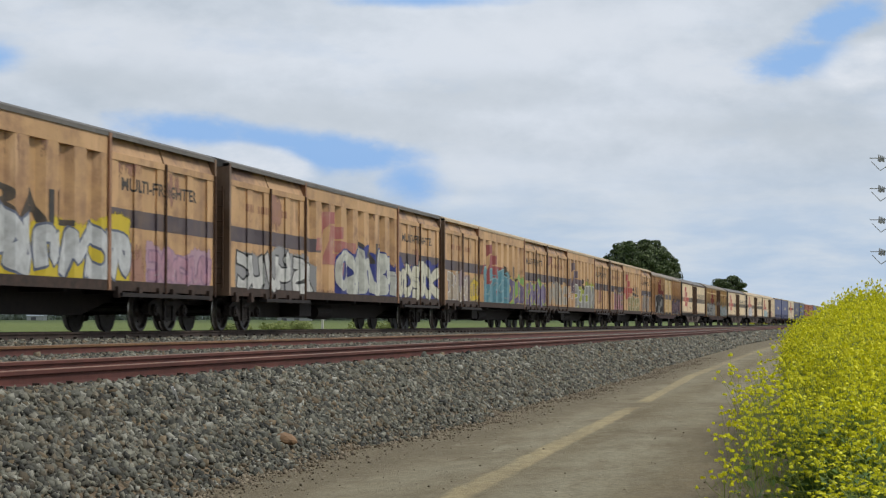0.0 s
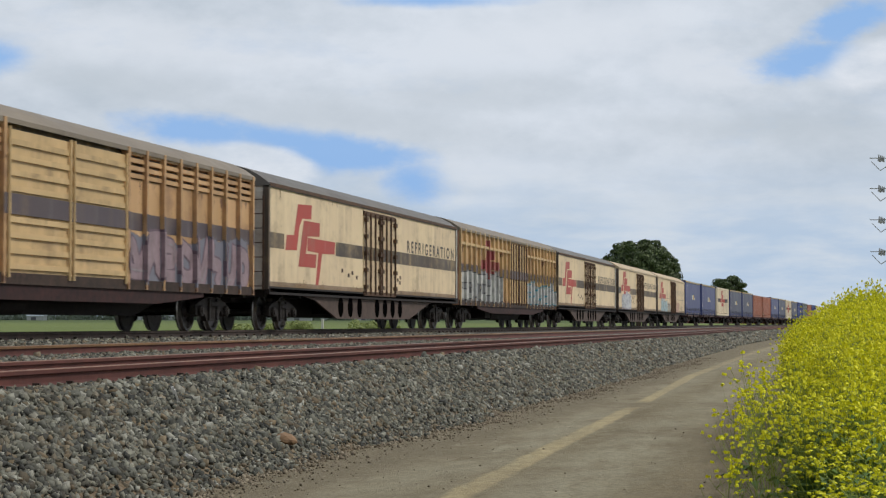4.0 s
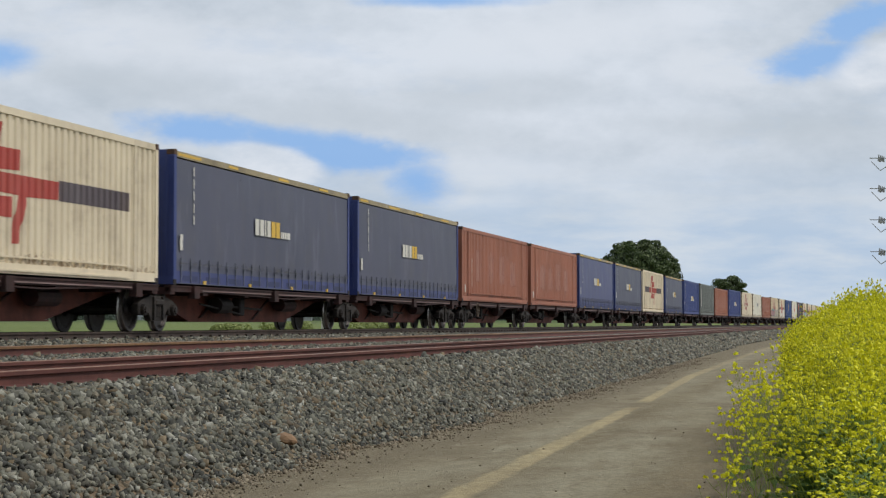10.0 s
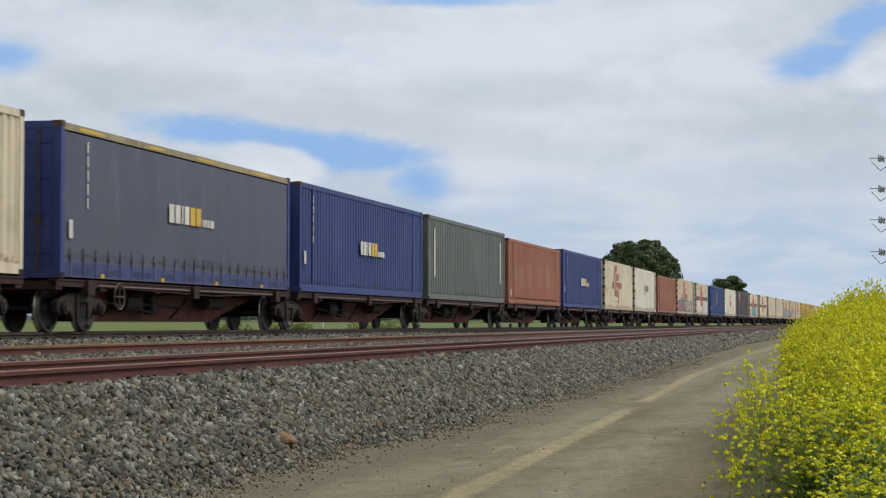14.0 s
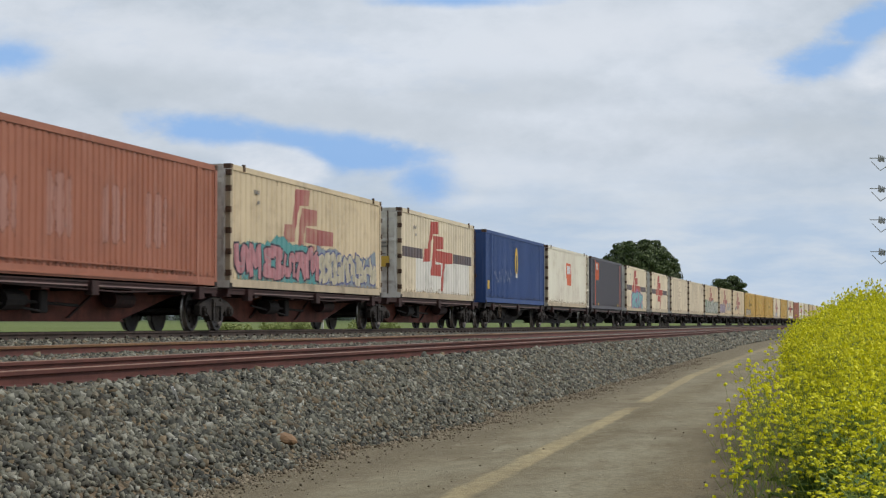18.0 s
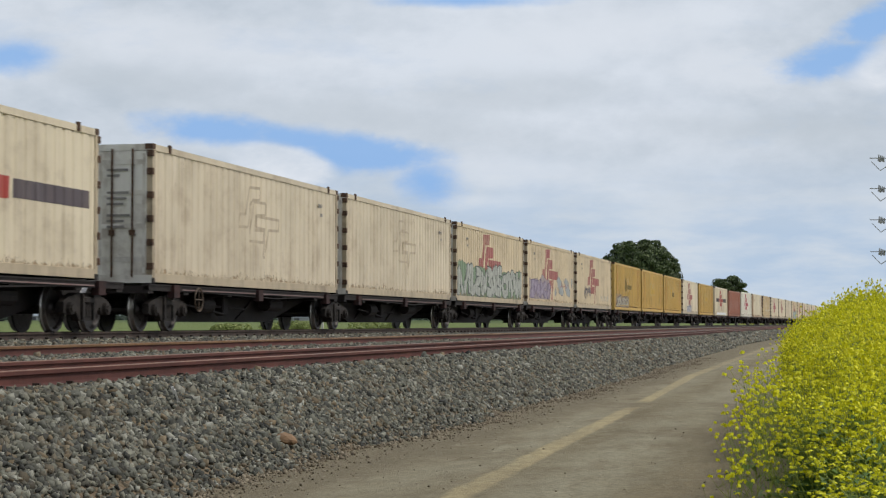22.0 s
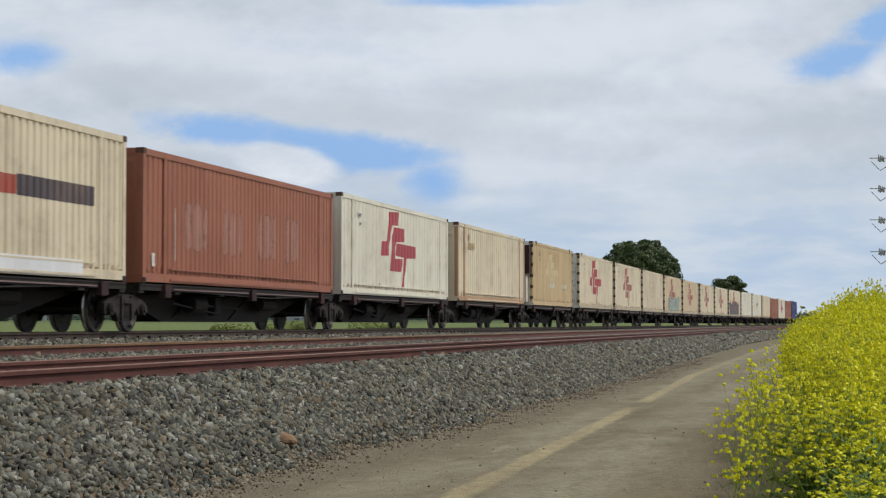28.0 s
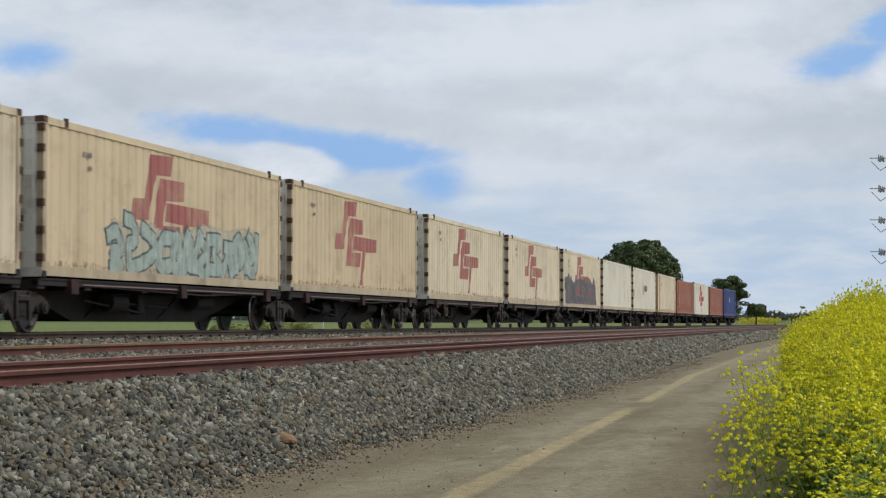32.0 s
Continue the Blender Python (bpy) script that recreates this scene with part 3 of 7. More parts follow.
def emblem(parent, x, y0, z0, wide, high, material, ghost=False, name="emblem"):
    """y0, z0: its lower corner at the leading side."""
    for k, sh in enumerate(EMBLEM):
        bm = bmesh.new()
        pts = [(y0 + y * wide, z0 + z * high) for y, z in sh]
        if ghost:
            for (ya, za), (yb, zb) in zip(pts, pts[1:] + pts[:1]):
                d = Vector((yb - ya, zb - za)).normalized() * 0.034
                flat_shape(bm, [(ya + d.y, za - d.x), (yb + d.y, zb - d.x), (yb - d.y, zb + d.x), (ya - d.y, za + d.x)])
        else:
            flat_shape(bm, pts)
        part(name, conform(bm, PROFILE, x + 0.003), material, parent)


def plate(name, parent, x, y0, y1, z0, z1, material, label="", thick=0.004):
    return part(name, boxes((x, x + thick, y0, y1, z0, z1)), material, parent, label)


def painted(name, parent, x, y0, y1, z0, z1, material, label=""):
    """A painted rectangle that follows the panel's folds."""
    bm = flat_shape(bmesh.new(), [(y0, z0), (y1, z0), (y1, z1), (y0, z1)])
    return part(name, conform(bm, PROFILE, x + 0.002), material, parent, label)


def lettering(text, parent, x, y, z, size, material, wide=1.0, name="lettering"):
    me = words(text, size, material, name)
    me.transform(Matrix.Translation((0, y, z)) @ Matrix.Diagonal((1, wide, 1, 1)))
    bm = bmesh.new()
    bm.from_mesh(me)
    bmesh.ops.delete(bm, geom=[f for f in bm.faces if f.normal.x < 0.5], context="FACES")
    for v in bm.verts:
        v.co.x = 0.0
    return part(name, conform(bm, PROFILE, x + 0.003), material, parent)


def bars(parent, x, y, z, h, widths, material, gap=0.25, name="lettering_bar"):
    for w in widths:
        last = part(name, boxes((x, x + 0.004, y, y + w * h, z, z + h)), material, parent)
        y += (w + gap) * h
    return last


SPRAY = {}


def spray(c):
    if c not in SPRAY:
        SPRAY[c] = plain("spray_paint", c, 0.5, 0, 0.25, 4.0, 0.05)
    return SPRAY[c]


MIST = {}


def mist(c, ragged=0.9, scale=5.0, rough=0.6):
    """Paint or grime that thins out towards its rim: how thick it lies is read from the mesh."""
    key = (c, ragged, scale)
    if key not in MIST:
        k = Nodes("thin_coat")
        k.done(k.mix(k.noise(3.0, 5), tuple(v * 0.8 for v in c), tuple(min(1, v * 1.15) for v in c)), rough)
        at = k.n("ShaderNodeAttribute")
        at.attribute_name = "cover"
        grain = k.math("MULTIPLY", k.math("SUBTRACT", k.noise(scale, 8, (1.0, 1.0, 0.5), rough=0.78), 0.5), ragged * 1.5)
        fac = k.ramp(k.math("ADD", at.outputs["Fac"], grain), (0.47, 0.0), (0.53, 1.0))
        clear = k.n("ShaderNodeBsdfTransparent")
        mx = k.n("ShaderNodeMixShader")
        k.link(fac, mx.inputs[0])
        k.link(clear.outputs[0], mx.inputs[1])
        k.link(k.b.outputs[0], mx.inputs[2])
        k.link(mx.outputs[0], k.t.nodes["Material Output"].inputs["Surface"])
        MIST[key] = k.m
    return MIST[key]


def coat(name, parent, x, y0, y1, z0, z1, material, thick, nz=8, step=0.25, label=""):
    """A thin coat over a side, pressed into its folds; thick(a, b): how dense it lies at the fractions a along and b up."""
    ys = sorted({round(y0 + (y1 - y0) * i / max(4, int((y1 - y0) / step)), 3) for i in range(max(4, int((y1 - y0) / step)) + 1)} | {round(y, 3) for y, _ in PROFILE if y0 < y < y1})
    py, pd = [p for p, _ in PROFILE], [q for _, q in PROFILE]
    off = np.interp(ys, py, pd)
    verts = [(x + float(o), y, z0 + (z1 - z0) * j / nz) for j in range(nz + 1) for y, o in zip(ys, off)]
    n = len(ys)
    faces = [(j * n + i, j * n + i + 1, (j + 1) * n + i + 1, (j + 1) * n + i) for j in range(nz) for i in range(n - 1)]
    me = from_arrays(name, verts, faces, [material])
    cover = me.attributes.new("cover", "FLOAT", "POINT")
    cover.data.foreach_set("value", [thick((y - y0) / (y1 - y0), j / nz) for j in range(nz + 1) for y in ys])
    return part(name, me, None, parent, label)


def rim(a, b, wa=0.12, wb=0.2):
    """1 inside, 0 on the border of the unit square."""
    return min(1.0, a / wa, (1 - a) / wa, b / wb, (1 - b) / wb)


def grime(parent, x, y0, y1, z0, z1, color, seed, foot=0.5, top=0.3, name="grime"):
    """Splashed dirt along the foot and runs from under the top edge of one side."""
    rnd = random.Random(seed)
    drip = [(rnd.uniform(0, 1), rnd.uniform(0.10, 0.5), rnd.uniform(0.006, 0.02)) for _ in range(14)]
    ph = rnd.uniform(0, 6)

    def thick(a, b):
        low = foot * max(0.0, 1 - b / (0.16 + 0.06 * math.sin(a * 9 + ph) + 0.04 * math.sin(a * 31 + ph)))
        run = max(max(0.0, 1 - abs(a - p) / w) * max(0.0, 1 - (1 - b) / ln) for p, ln, w in drip)
        corner = 0.5 * foot * max(0.0, 1 - min(a, 1 - a) / 0.035)
        return max(low * 1.1, top * 1.5 * run, corner, 0.13 * top)

    return coat(name, parent, x, y0, y1, z0, z1, mist(color, 1.0, 9.0), thick, 14, 0.12)


def stroke(pts, half):
    """A fat brush stroke round a line of points (y, z), as quads and round ends."""
    n = len(pts)
    side = []
    for i in range(n):
        a, b = Vector(pts[max(0, i - 1)]), Vector(pts[min(n - 1, i + 1)])
        d = (b - a).normalized() if (b - a).length else Vector((1, 0))
        side.append(Vector((-d.y, d.x)))
    left = [Vector(p) + q * half for p, q in zip(pts, side)]
    right = [Vector(p) - q * half for p, q in zip(pts, side)]
    return left, right


def curve_points(keys, m=5):
    """A smooth line through a few points."""
    out = []
    k = [keys[0]] + list(keys) + [keys[-1]]
    for i in range(1, len(k) - 2):
        for j in range(m):
            t = j / m
            out.append(tuple(0.5 * (2 * k[i][c] + (k[i + 1][c] - k[i - 1][c]) * t + (2 * k[i - 1][c] - 5 * k[i][c] + 4 * k[i + 1][c] - k[i + 2][c]) * t * t + (3 * k[i][c] - k[i - 1][c] - 3 * k[i + 1][c] + k[i + 2][c]) * t ** 3) for c in (0, 1)))
    return out + [tuple(keys[-1])]


# bones of the fat shapes, in a unit box
BONES = (
    ((0.85, 0.80), (0.50, 0.92), (0.18, 0.62), (0.30, 0.22), (0.80, 0.14)),
    ((0.80, 0.86), (0.30, 0.84), (0.28, 0.56), (0.72, 0.44), (0.70, 0.14), (0.18, 0.12)),
    ((0.16, 0.10), (0.28, 0.60), (0.48, 0.92), (0.68, 0.60), (0.84, 0.10)),
    ((0.22, 0.88), (0.20, 0.30), (0.48, 0.12), (0.76, 0.30), (0.80, 0.88)),
    ((0.20, 0.10), (0.24, 0.86), (0.80, 0.76), (0.36, 0.46), (0.86, 0.10)),
    ((0.56, 0.90), (0.20, 0.66), (0.22, 0.26), (0.52, 0.12), (0.82, 0.34), (0.80, 0.72), (0.62, 0.86)),
    ((0.14, 0.80), (0.46, 0.88), (0.52, 0.50), (0.48, 0.12), (0.88, 0.16)),
    ((0.16, 0.10), (0.20, 0.86), (0.50, 0.40), (0.80, 0.86), (0.86, 0.12)),
    ((0.80, 0.20), (0.30, 0.12), (0.20, 0.50), (0.62, 0.54), (0.24, 0.80), (0.82, 0.90)),
)


def ribbon(line, half, foot, lift):
    """One welded band along a line; it climbs a hair as it goes, so that it may cross itself."""
    left, right = stroke(line, half)
    bm = bmesh.new()
    rows = [[bm.verts.new((lift + 0.00012 * j, p.x, max(foot, p.y))) for p in (left[j], Vector(line[j]), right[j])] for j in range(len(line))]
    for a, b in zip(rows, rows[1:]):
        for q in (0, 1):
            f = bm.faces.new((a[q], a[q + 1], b[q + 1], b[q]))
            f.normal_update()
            if f.normal.x < 0:
                f.normal_flip()
    return bm


def graffiti(parent, x, y0, y1, z0, z1, n, fill, edge, second=None, seed=1):
    """A row of fat, leaning, outlined spray shapes that crowd each other, on a cloud of another colour; no words."""
    rnd = random.Random(seed)
    n = round(n * 1.2)
    w = (y1 - y0) / n
    ph = [rnd.uniform(0, 6) for _ in range(3)]

    def cloud(a, b):
        top = 0.80 + 0.10 * math.sin(a * 7 + ph[0]) + 0.06 * math.sin(a * 19 + ph[1])
        return 0.9 * min(1.0, a / 0.05, (1 - a) / 0.05, (b + 0.1) / 0.15, max(0.0, top - b + 0.12) / 0.22)

    coat("graffiti_halo", parent, x + 0.003, y0 - 0.25, y1 + 0.25, z0 - 0.04, z1 + 0.3, mist(second or edge, 0.9, 7.0), cloud, 8, 0.2)
    pale = tuple(min(0.8, c * 0.5 + 0.33 * (sum(second or fill) / 3 + 0.25)) for c in fill)
    for i in range(n):
        ya, ww = y0 + (i - 0.08 + rnd.uniform(-0.06, 0.06)) * w, w * rnd.uniform(1.05, 1.3)
        lift, hh = rnd.uniform(-0.02, 0.08) * (z1 - z0), (z1 - z0) * rnd.uniform(0.84, 1.10)
        lean, turn = rnd.uniform(-0.3, 0.3) * w, rnd.randrange(5)
        half = 0.15 * min(ww, hh * 1.1)
        bone = [((1 - b, a), (1 - a, 1 - b), (b, 1 - a), (1 - a, b), (b, a))[turn] for a, b in rnd.choice(BONES)]
        keys = [(ya + a * ww + lean * b + rnd.uniform(-0.06, 0.06) * ww, z0 + lift + b * hh + rnd.uniform(-0.04, 0.04) * hh) for a, b in bone]
        line = curve_points(keys)
        ends = [Vector(line[0]) + (Vector(line[0]) - Vector(line[1])).normalized() * half * 0.5, Vector(line[-1]) + (Vector(line[-1]) - Vector(line[-2])).normalized() * half * 0.5]
        line = [tuple(ends[0])] + line + [tuple(ends[1])]
        up = 0.0005 * (i % 2)
        ob = part("graffiti_shape", conform(ribbon(line, half, z0, 0.0), PROFILE, x + 0.012 + up), spray(fill), parent, "fat outlined spray-paint shape")
        wide = [tuple(Vector(line[0]) + (Vector(line[0]) - Vector(line[1])).normalized() * 0.05)] + line[1:-1] + [tuple(Vector(line[-1]) + (Vector(line[-1]) - Vector(line[-2])).normalized() * 0.05)]
        part("outline", conform(ribbon(wide, half + 0.05, z0 - 0.02, 0.0), PROFILE, x + 0.0055 + up), spray(edge), ob)
        if i % 2 == 0:
            m = rnd.randrange(2, max(3, len(line) // 2))
            part("shine", conform(ribbon([(a + half * 0.25, b + half * 0.2) for a, b in line[m:m + 8]], half * 0.16, z0, 0.0), PROFILE, x + 0.0185 + up), spray(pale), ob)


def tag_lines(parent, x, y0, y1, z0, z1, n, color, seed=1):
    """A thin spray-can scribble."""
    rnd = random.Random(seed)
    bm = bmesh.new()
    pts = [(y0 + (y1 - y0) * i / n + rnd.uniform(-0.03, 0.03), rnd.uniform(z0, z1)) for i in range(n + 1)]
    for (ya, za), (yb, zb) in zip(pts, pts[1:]):
        d = Vector((yb - ya, zb - za))
        d = d.normalized() * 0.022 if d.length else d
        prism(bm, [(ya + d.y, za - d.x), (yb + d.y, zb - d.x), (yb - d.y, zb + d.x), (ya - d.y, za + d.x)], x, 0.002)
    part("graffiti_tag", bm, spray(color), parent)


# -- flat wagons that carry the containers
def container_wagon(first, last, red, length=14.9):
    w = empty("container_wagon")
    mat = M_UNDER_RED if red else M_UNDER
    bm = bmesh.new()
    prism(bm, [(0.3, 0.98), (0.3, 0.80), (1.2, 0.72), (3.3, 0.235), (length - 4.0, 0.235), (length - 0.9, 0.78), (length - 0.3, 0.80), (length - 0.3, 0.98)], -0.42, 0.84)
    prism(bm, [(3.2, 0.235), (3.25, 0.21), (length - 3.9, 0.21), (length - 3.95, 0.235)], -0.47, 0.94)
    part("centre_sill", bm, M_SILL_RED if red else M_UNDER, w)
    for x in (-1.22, 1.08):
        bm = bmesh.new()
        box(bm, x, x + 0.14, 0.05, length - 0.05, 0.86, 0.99)
        box(bm, x - 0.02, x + 0.16, 0.05, length - 0.05, 0.965, 0.995)
        part("side_rail", bm, mat, w)
    bearer = mesh_of(boxes((-1.2, 1.2, 0.0, 0.3, 0.8, 0.96)), mat, "cross_bearer")
    for y in (0.05, 2.2, 5.2, 7.3, 9.6, 12.5, length - 0.35):
        part("cross_bearer", bearer, None, w, "", pose(0, y, 0))
    for a in (5.2, 9.3):
        bm = bmesh.new()
        prism(bm, [(a, 0.78), (a + 0.10, 0.78), (a - 1.05, 0.30), (a - 1.17, 0.30)] if a < 9 else [(a + 0.1, 0.80), (a + 0.2, 0.80), (a - 1.15, 0.27), (a - 1.27, 0.27)], 0.425, 0.04)
        part("web_stiffener", bm, mat, w)
    for y in (1.35, 13.4, 7.3):
        part("container_lock", boxes((1.14, 1.30, y, y + 0.34, 0.72, 1.0)), M_UNDER_RED, w)
        part("container_lock", boxes((-1.30, -1.14, y, y + 0.34, 0.72, 1.0)), M_UNDER_RED, w)
    # thin strips that carry the flange's sky reflection as a paler colour
    bm = bmesh.new()
    for sx in (-1, 1):
        for y0, y1 in ((2.0, 7.2), (7.75, 13.3)):
            box(bm, sx * 1.232 - 0.012, sx * 1.232 + 0.012, y0, y1, 0.888, 0.915)
    part("rail_lip", bm, M_LIP_GLINT, w, "side rail lip, its sky glint painted pale")
    bm = bmesh.new()
    rod(bm, (0.72, 4.4, 0.60), (0.72, 5.2, 0.60), 0.19, 12)
    rod(bm, (0.72, 5.2, 0.60), (0.72, 5.5, 0.60), 0.10, 8)
    rod(bm, (0.74, 5.4, 0.58), (0.74, 7.9, 0.52), 0.03, 6)
    box(bm, 0.6, 0.82, 6.0, 6.35, 0.36, 0.80, 0.03)
    rod(bm, (0.8, 6.0, 0.40), (0.8, 3.1, 0.62), 0.025, 6)
    box(bm, 0.5, 0.6, 5.4, 5.5, 0.45, 0.95)
    part("brake_gear", bm, M_UNDER, w)
    bm = bmesh.new()
    rod(bm, (0.7, 9.6, 0.66), (0.7, 10.7, 0.66), 0.17, 12)
    part("air_reservoir", bm, mat, w)
    bm = bmesh.new()
    rod(bm, (1.2, 2.6, 0.88), (1.2, 9.0, 0.80), 0.018, 6)
    rod(bm, (1.2, 9.0, 0.80), (1.2, 12.2, 0.88), 0.018, 6)
    part("brake_pipe", bm, mat, w)
    if first:
        bogie(w, 1.55)
        coupler(w, 0.1, -1)
        bm = bmesh.new()
        rim = []
        for i in range(16):
            a = i * math.pi / 8
            rim.append([bm.verts.new((1.27 + 0.02 * math.sin(q * 1.2566), 3.0 + (0.26 + 0.02 * math.cos(q * 1.2566)) * math.cos(a), 0.70 + (0.26 + 0.02 * math.cos(q * 1.2566)) * math.sin(a))) for q in range(5)])
        for i in range(16):
            for q in range(5):
                bm.faces.new((rim[i][q], rim[i][(q + 1) % 5], rim[(i + 1) % 16][(q + 1) % 5], rim[(i + 1) % 16][q]))
        for a in (0, math.pi / 2):
            rod(bm, (1.27, 3.0 - 0.26 * math.cos(a), 0.70 - 0.26 * math.sin(a)), (1.27, 3.0 + 0.26 * math.cos(a), 0.70 + 0.26 * math.sin(a)), 0.016, 6)
        part("handbrake_wheel", bm, M_TAN_WHEEL, w)
    if last:
        bogie(w, length - 1.55)
        coupler(w, length - 0.1, 1)
    else:
        bogie(w, length + 0.3)
        part("joint_plate", boxes((-0.5, 0.5, length - 0.4, length + 0.6, 0.76, 0.9)), mat, w)
    return w


# -- containers
CL, CW, CH = 14.6, 1.22, 2.93     # length, half width, height


def castings(c):
    length = CL
    for x in (-CW - 0.012, CW - 0.165):
        for y in (-0.012, length - 0.165):
            for z in (-0.01, CH - 0.11):
                if x < 0 and z < 1:
                    continue
                part("corner_casting", boxes((x, x + 0.178, y, y + 0.178, z, z + 0.118)), M_HINGE if z > 1 else M_UNDER, c)


def container_end(c, y, sign, mat, rods=True, hinge=False):
    """Doors or a ribbed wall that closes one end; sign: the way it faces along y."""
    for x0, x1 in ((-CW + 0.12, -0.01), (0.01, CW - 0.12)):
        leaf = part("door_leaf", boxes((x0, x1, min(y, y + sign * 0.05), max(y, y + sign * 0.05), 0.16, CH - 0.14)), mat, c)
        bm = bmesh.new()
        ya, yb = sorted((y + sign * 0.045, y + sign * 0.06))
        for xa in (x0 + 0.03, x1 - 0.09):
            box(bm, xa, xa + 0.06, ya, yb, 0.2, CH - 0.2)
        for z in (0.45, 1.15, 1.85, 2.5):
            box(bm, x0 + 0.05, x1 - 0.05, min(y + sign * 0.045, y + sign * 0.065), max(y + sign * 0.045, y + sign * 0.065), z, z + 0.10)
        part("door_frame", bm, mat, leaf)
        if rods:
            for k in (0.3, 0.72):
                bm = bmesh.new()
                x = x0 + (x1 - x0) * k
                rod(bm, (x, y + sign * 0.085, 0.12), (x, y + sign * 0.085, CH - 0.1), 0.022, 6)
                box(bm, x - 0.06, x + 0.06, y + sign * 0.085 - 0.03, y + sign * 0.085 + 0.03, 1.0, 1.12)
                part("lock_rod", bm, M_HINGE, leaf)
    part("end_sill", boxes((-CW, CW, y - 0.06 if sign < 0 else y - 0.05, y + 0.05 if sign < 0 else y + 0.06, 0.0, 0.17)), mat, c)
    part("end_header", boxes((-CW, CW, y - 0.05, y + 0.05, CH - 0.15, CH)), mat, c)
    if hinge:
        for z in (0.28, 0.78, 1.28, 1.78, 2.28, 2.66):
            part("hinge", boxes((CW - 0.10, CW + 0.03, min(y, y + sign * 0.10), max(y, y + sign * 0.10), z, z + 0.14)), M_HINGE, c)


def posts(c, mat, ys, w=0.16):
    for y in ys:
        part("corner_post", boxes((CW - 0.13, CW + 0.008, y, y + w, 0.02, CH - 0.02)), mat, c)
        part("corner_post", boxes((-CW - 0.008, -CW + 0.13, y, y + w, 0.02, CH - 0.02)), mat, c)


def steel_container(mat, inner_posts=True, pitch=0.29, depth=0.04, tunnel=False, end_mat=None, hinge=False, smooth=False, vent=False, bottom=0.2, rail_mat=None):
    global PROFILE
    c = empty("shipping_container")
    s = slab("side_wall", 0.15, CL - 0.15, bottom, CH - 0.13, CW - 0.012, mat, c, pitch, depth, 0.34 if smooth else 0.5)
    side_of(s, CL, c)
    rail_mat = rail_mat or mat
    posts(c, rail_mat, [0.0, CL - 0.16] + ([1.22, CL - 1.36] if inner_posts else []))
    for z0, z1, nm in ((0.02, bottom, "bottom_rail"), (CH - 0.13, CH, "top_rail")):
        part(nm, boxes((CW - 0.1, CW + 0.004, 0.16, CL - 0.16, z0, z1)), rail_mat if z0 < 1 else mat, c)
        part(nm, boxes((-CW - 0.004, -CW + 0.1, 0.16, CL - 0.16, z0, z1)), mat, c)
    v, f = ribs(0.1, CL - 0.1, -CW + 0.08, CW - 0.08, 0.0, 0.32, 0.03)
    part("roof", from_arrays("roof", [(z, y, CH - 0.005 + x) for x, y, z in v], f, [mat]), None, c)
    part("floor", boxes((-CW + 0.05, CW - 0.05, 0.1, CL - 0.1, 0.05, 0.14)), M_UNDER, c)
    container_end(c, 0.04, -1, end_mat or mat, True, hinge)
    container_end(c, CL - 0.04, 1, end_mat or mat, True, hinge)
    PROFILE = rib_profile(0.15, CL - 0.15, pitch, depth, 0.34 if smooth else 0.5)
    castings(c)
    if hinge:
        for y in (0.95, CL - 1.05):
            part("lifting_lug", boxes((CW - 0.02, CW + 0.03, y, y + 0.12, CH - 0.12, CH + 0.05)), M_HINGE, c)
    if tunnel:
        bm = boxes((CW + 0.004, CW + 0.03, 1.6, CL - 1.6, 0.06, 0.10), (CW + 0.004, CW + 0.03, 1.6, CL - 1.6, 0.30, 0.33))
        part("lower_rail_trim", bm, mat, c)
    if vent:
        bm = bmesh.new()
        rod(bm, (0.3, CL - 2.6, CH), (0.3, CL - 2.6, CH + 0.16), 0.2, 10, 0.26)
        part("roof_vent", bm, M_UNDER, c)
    return c


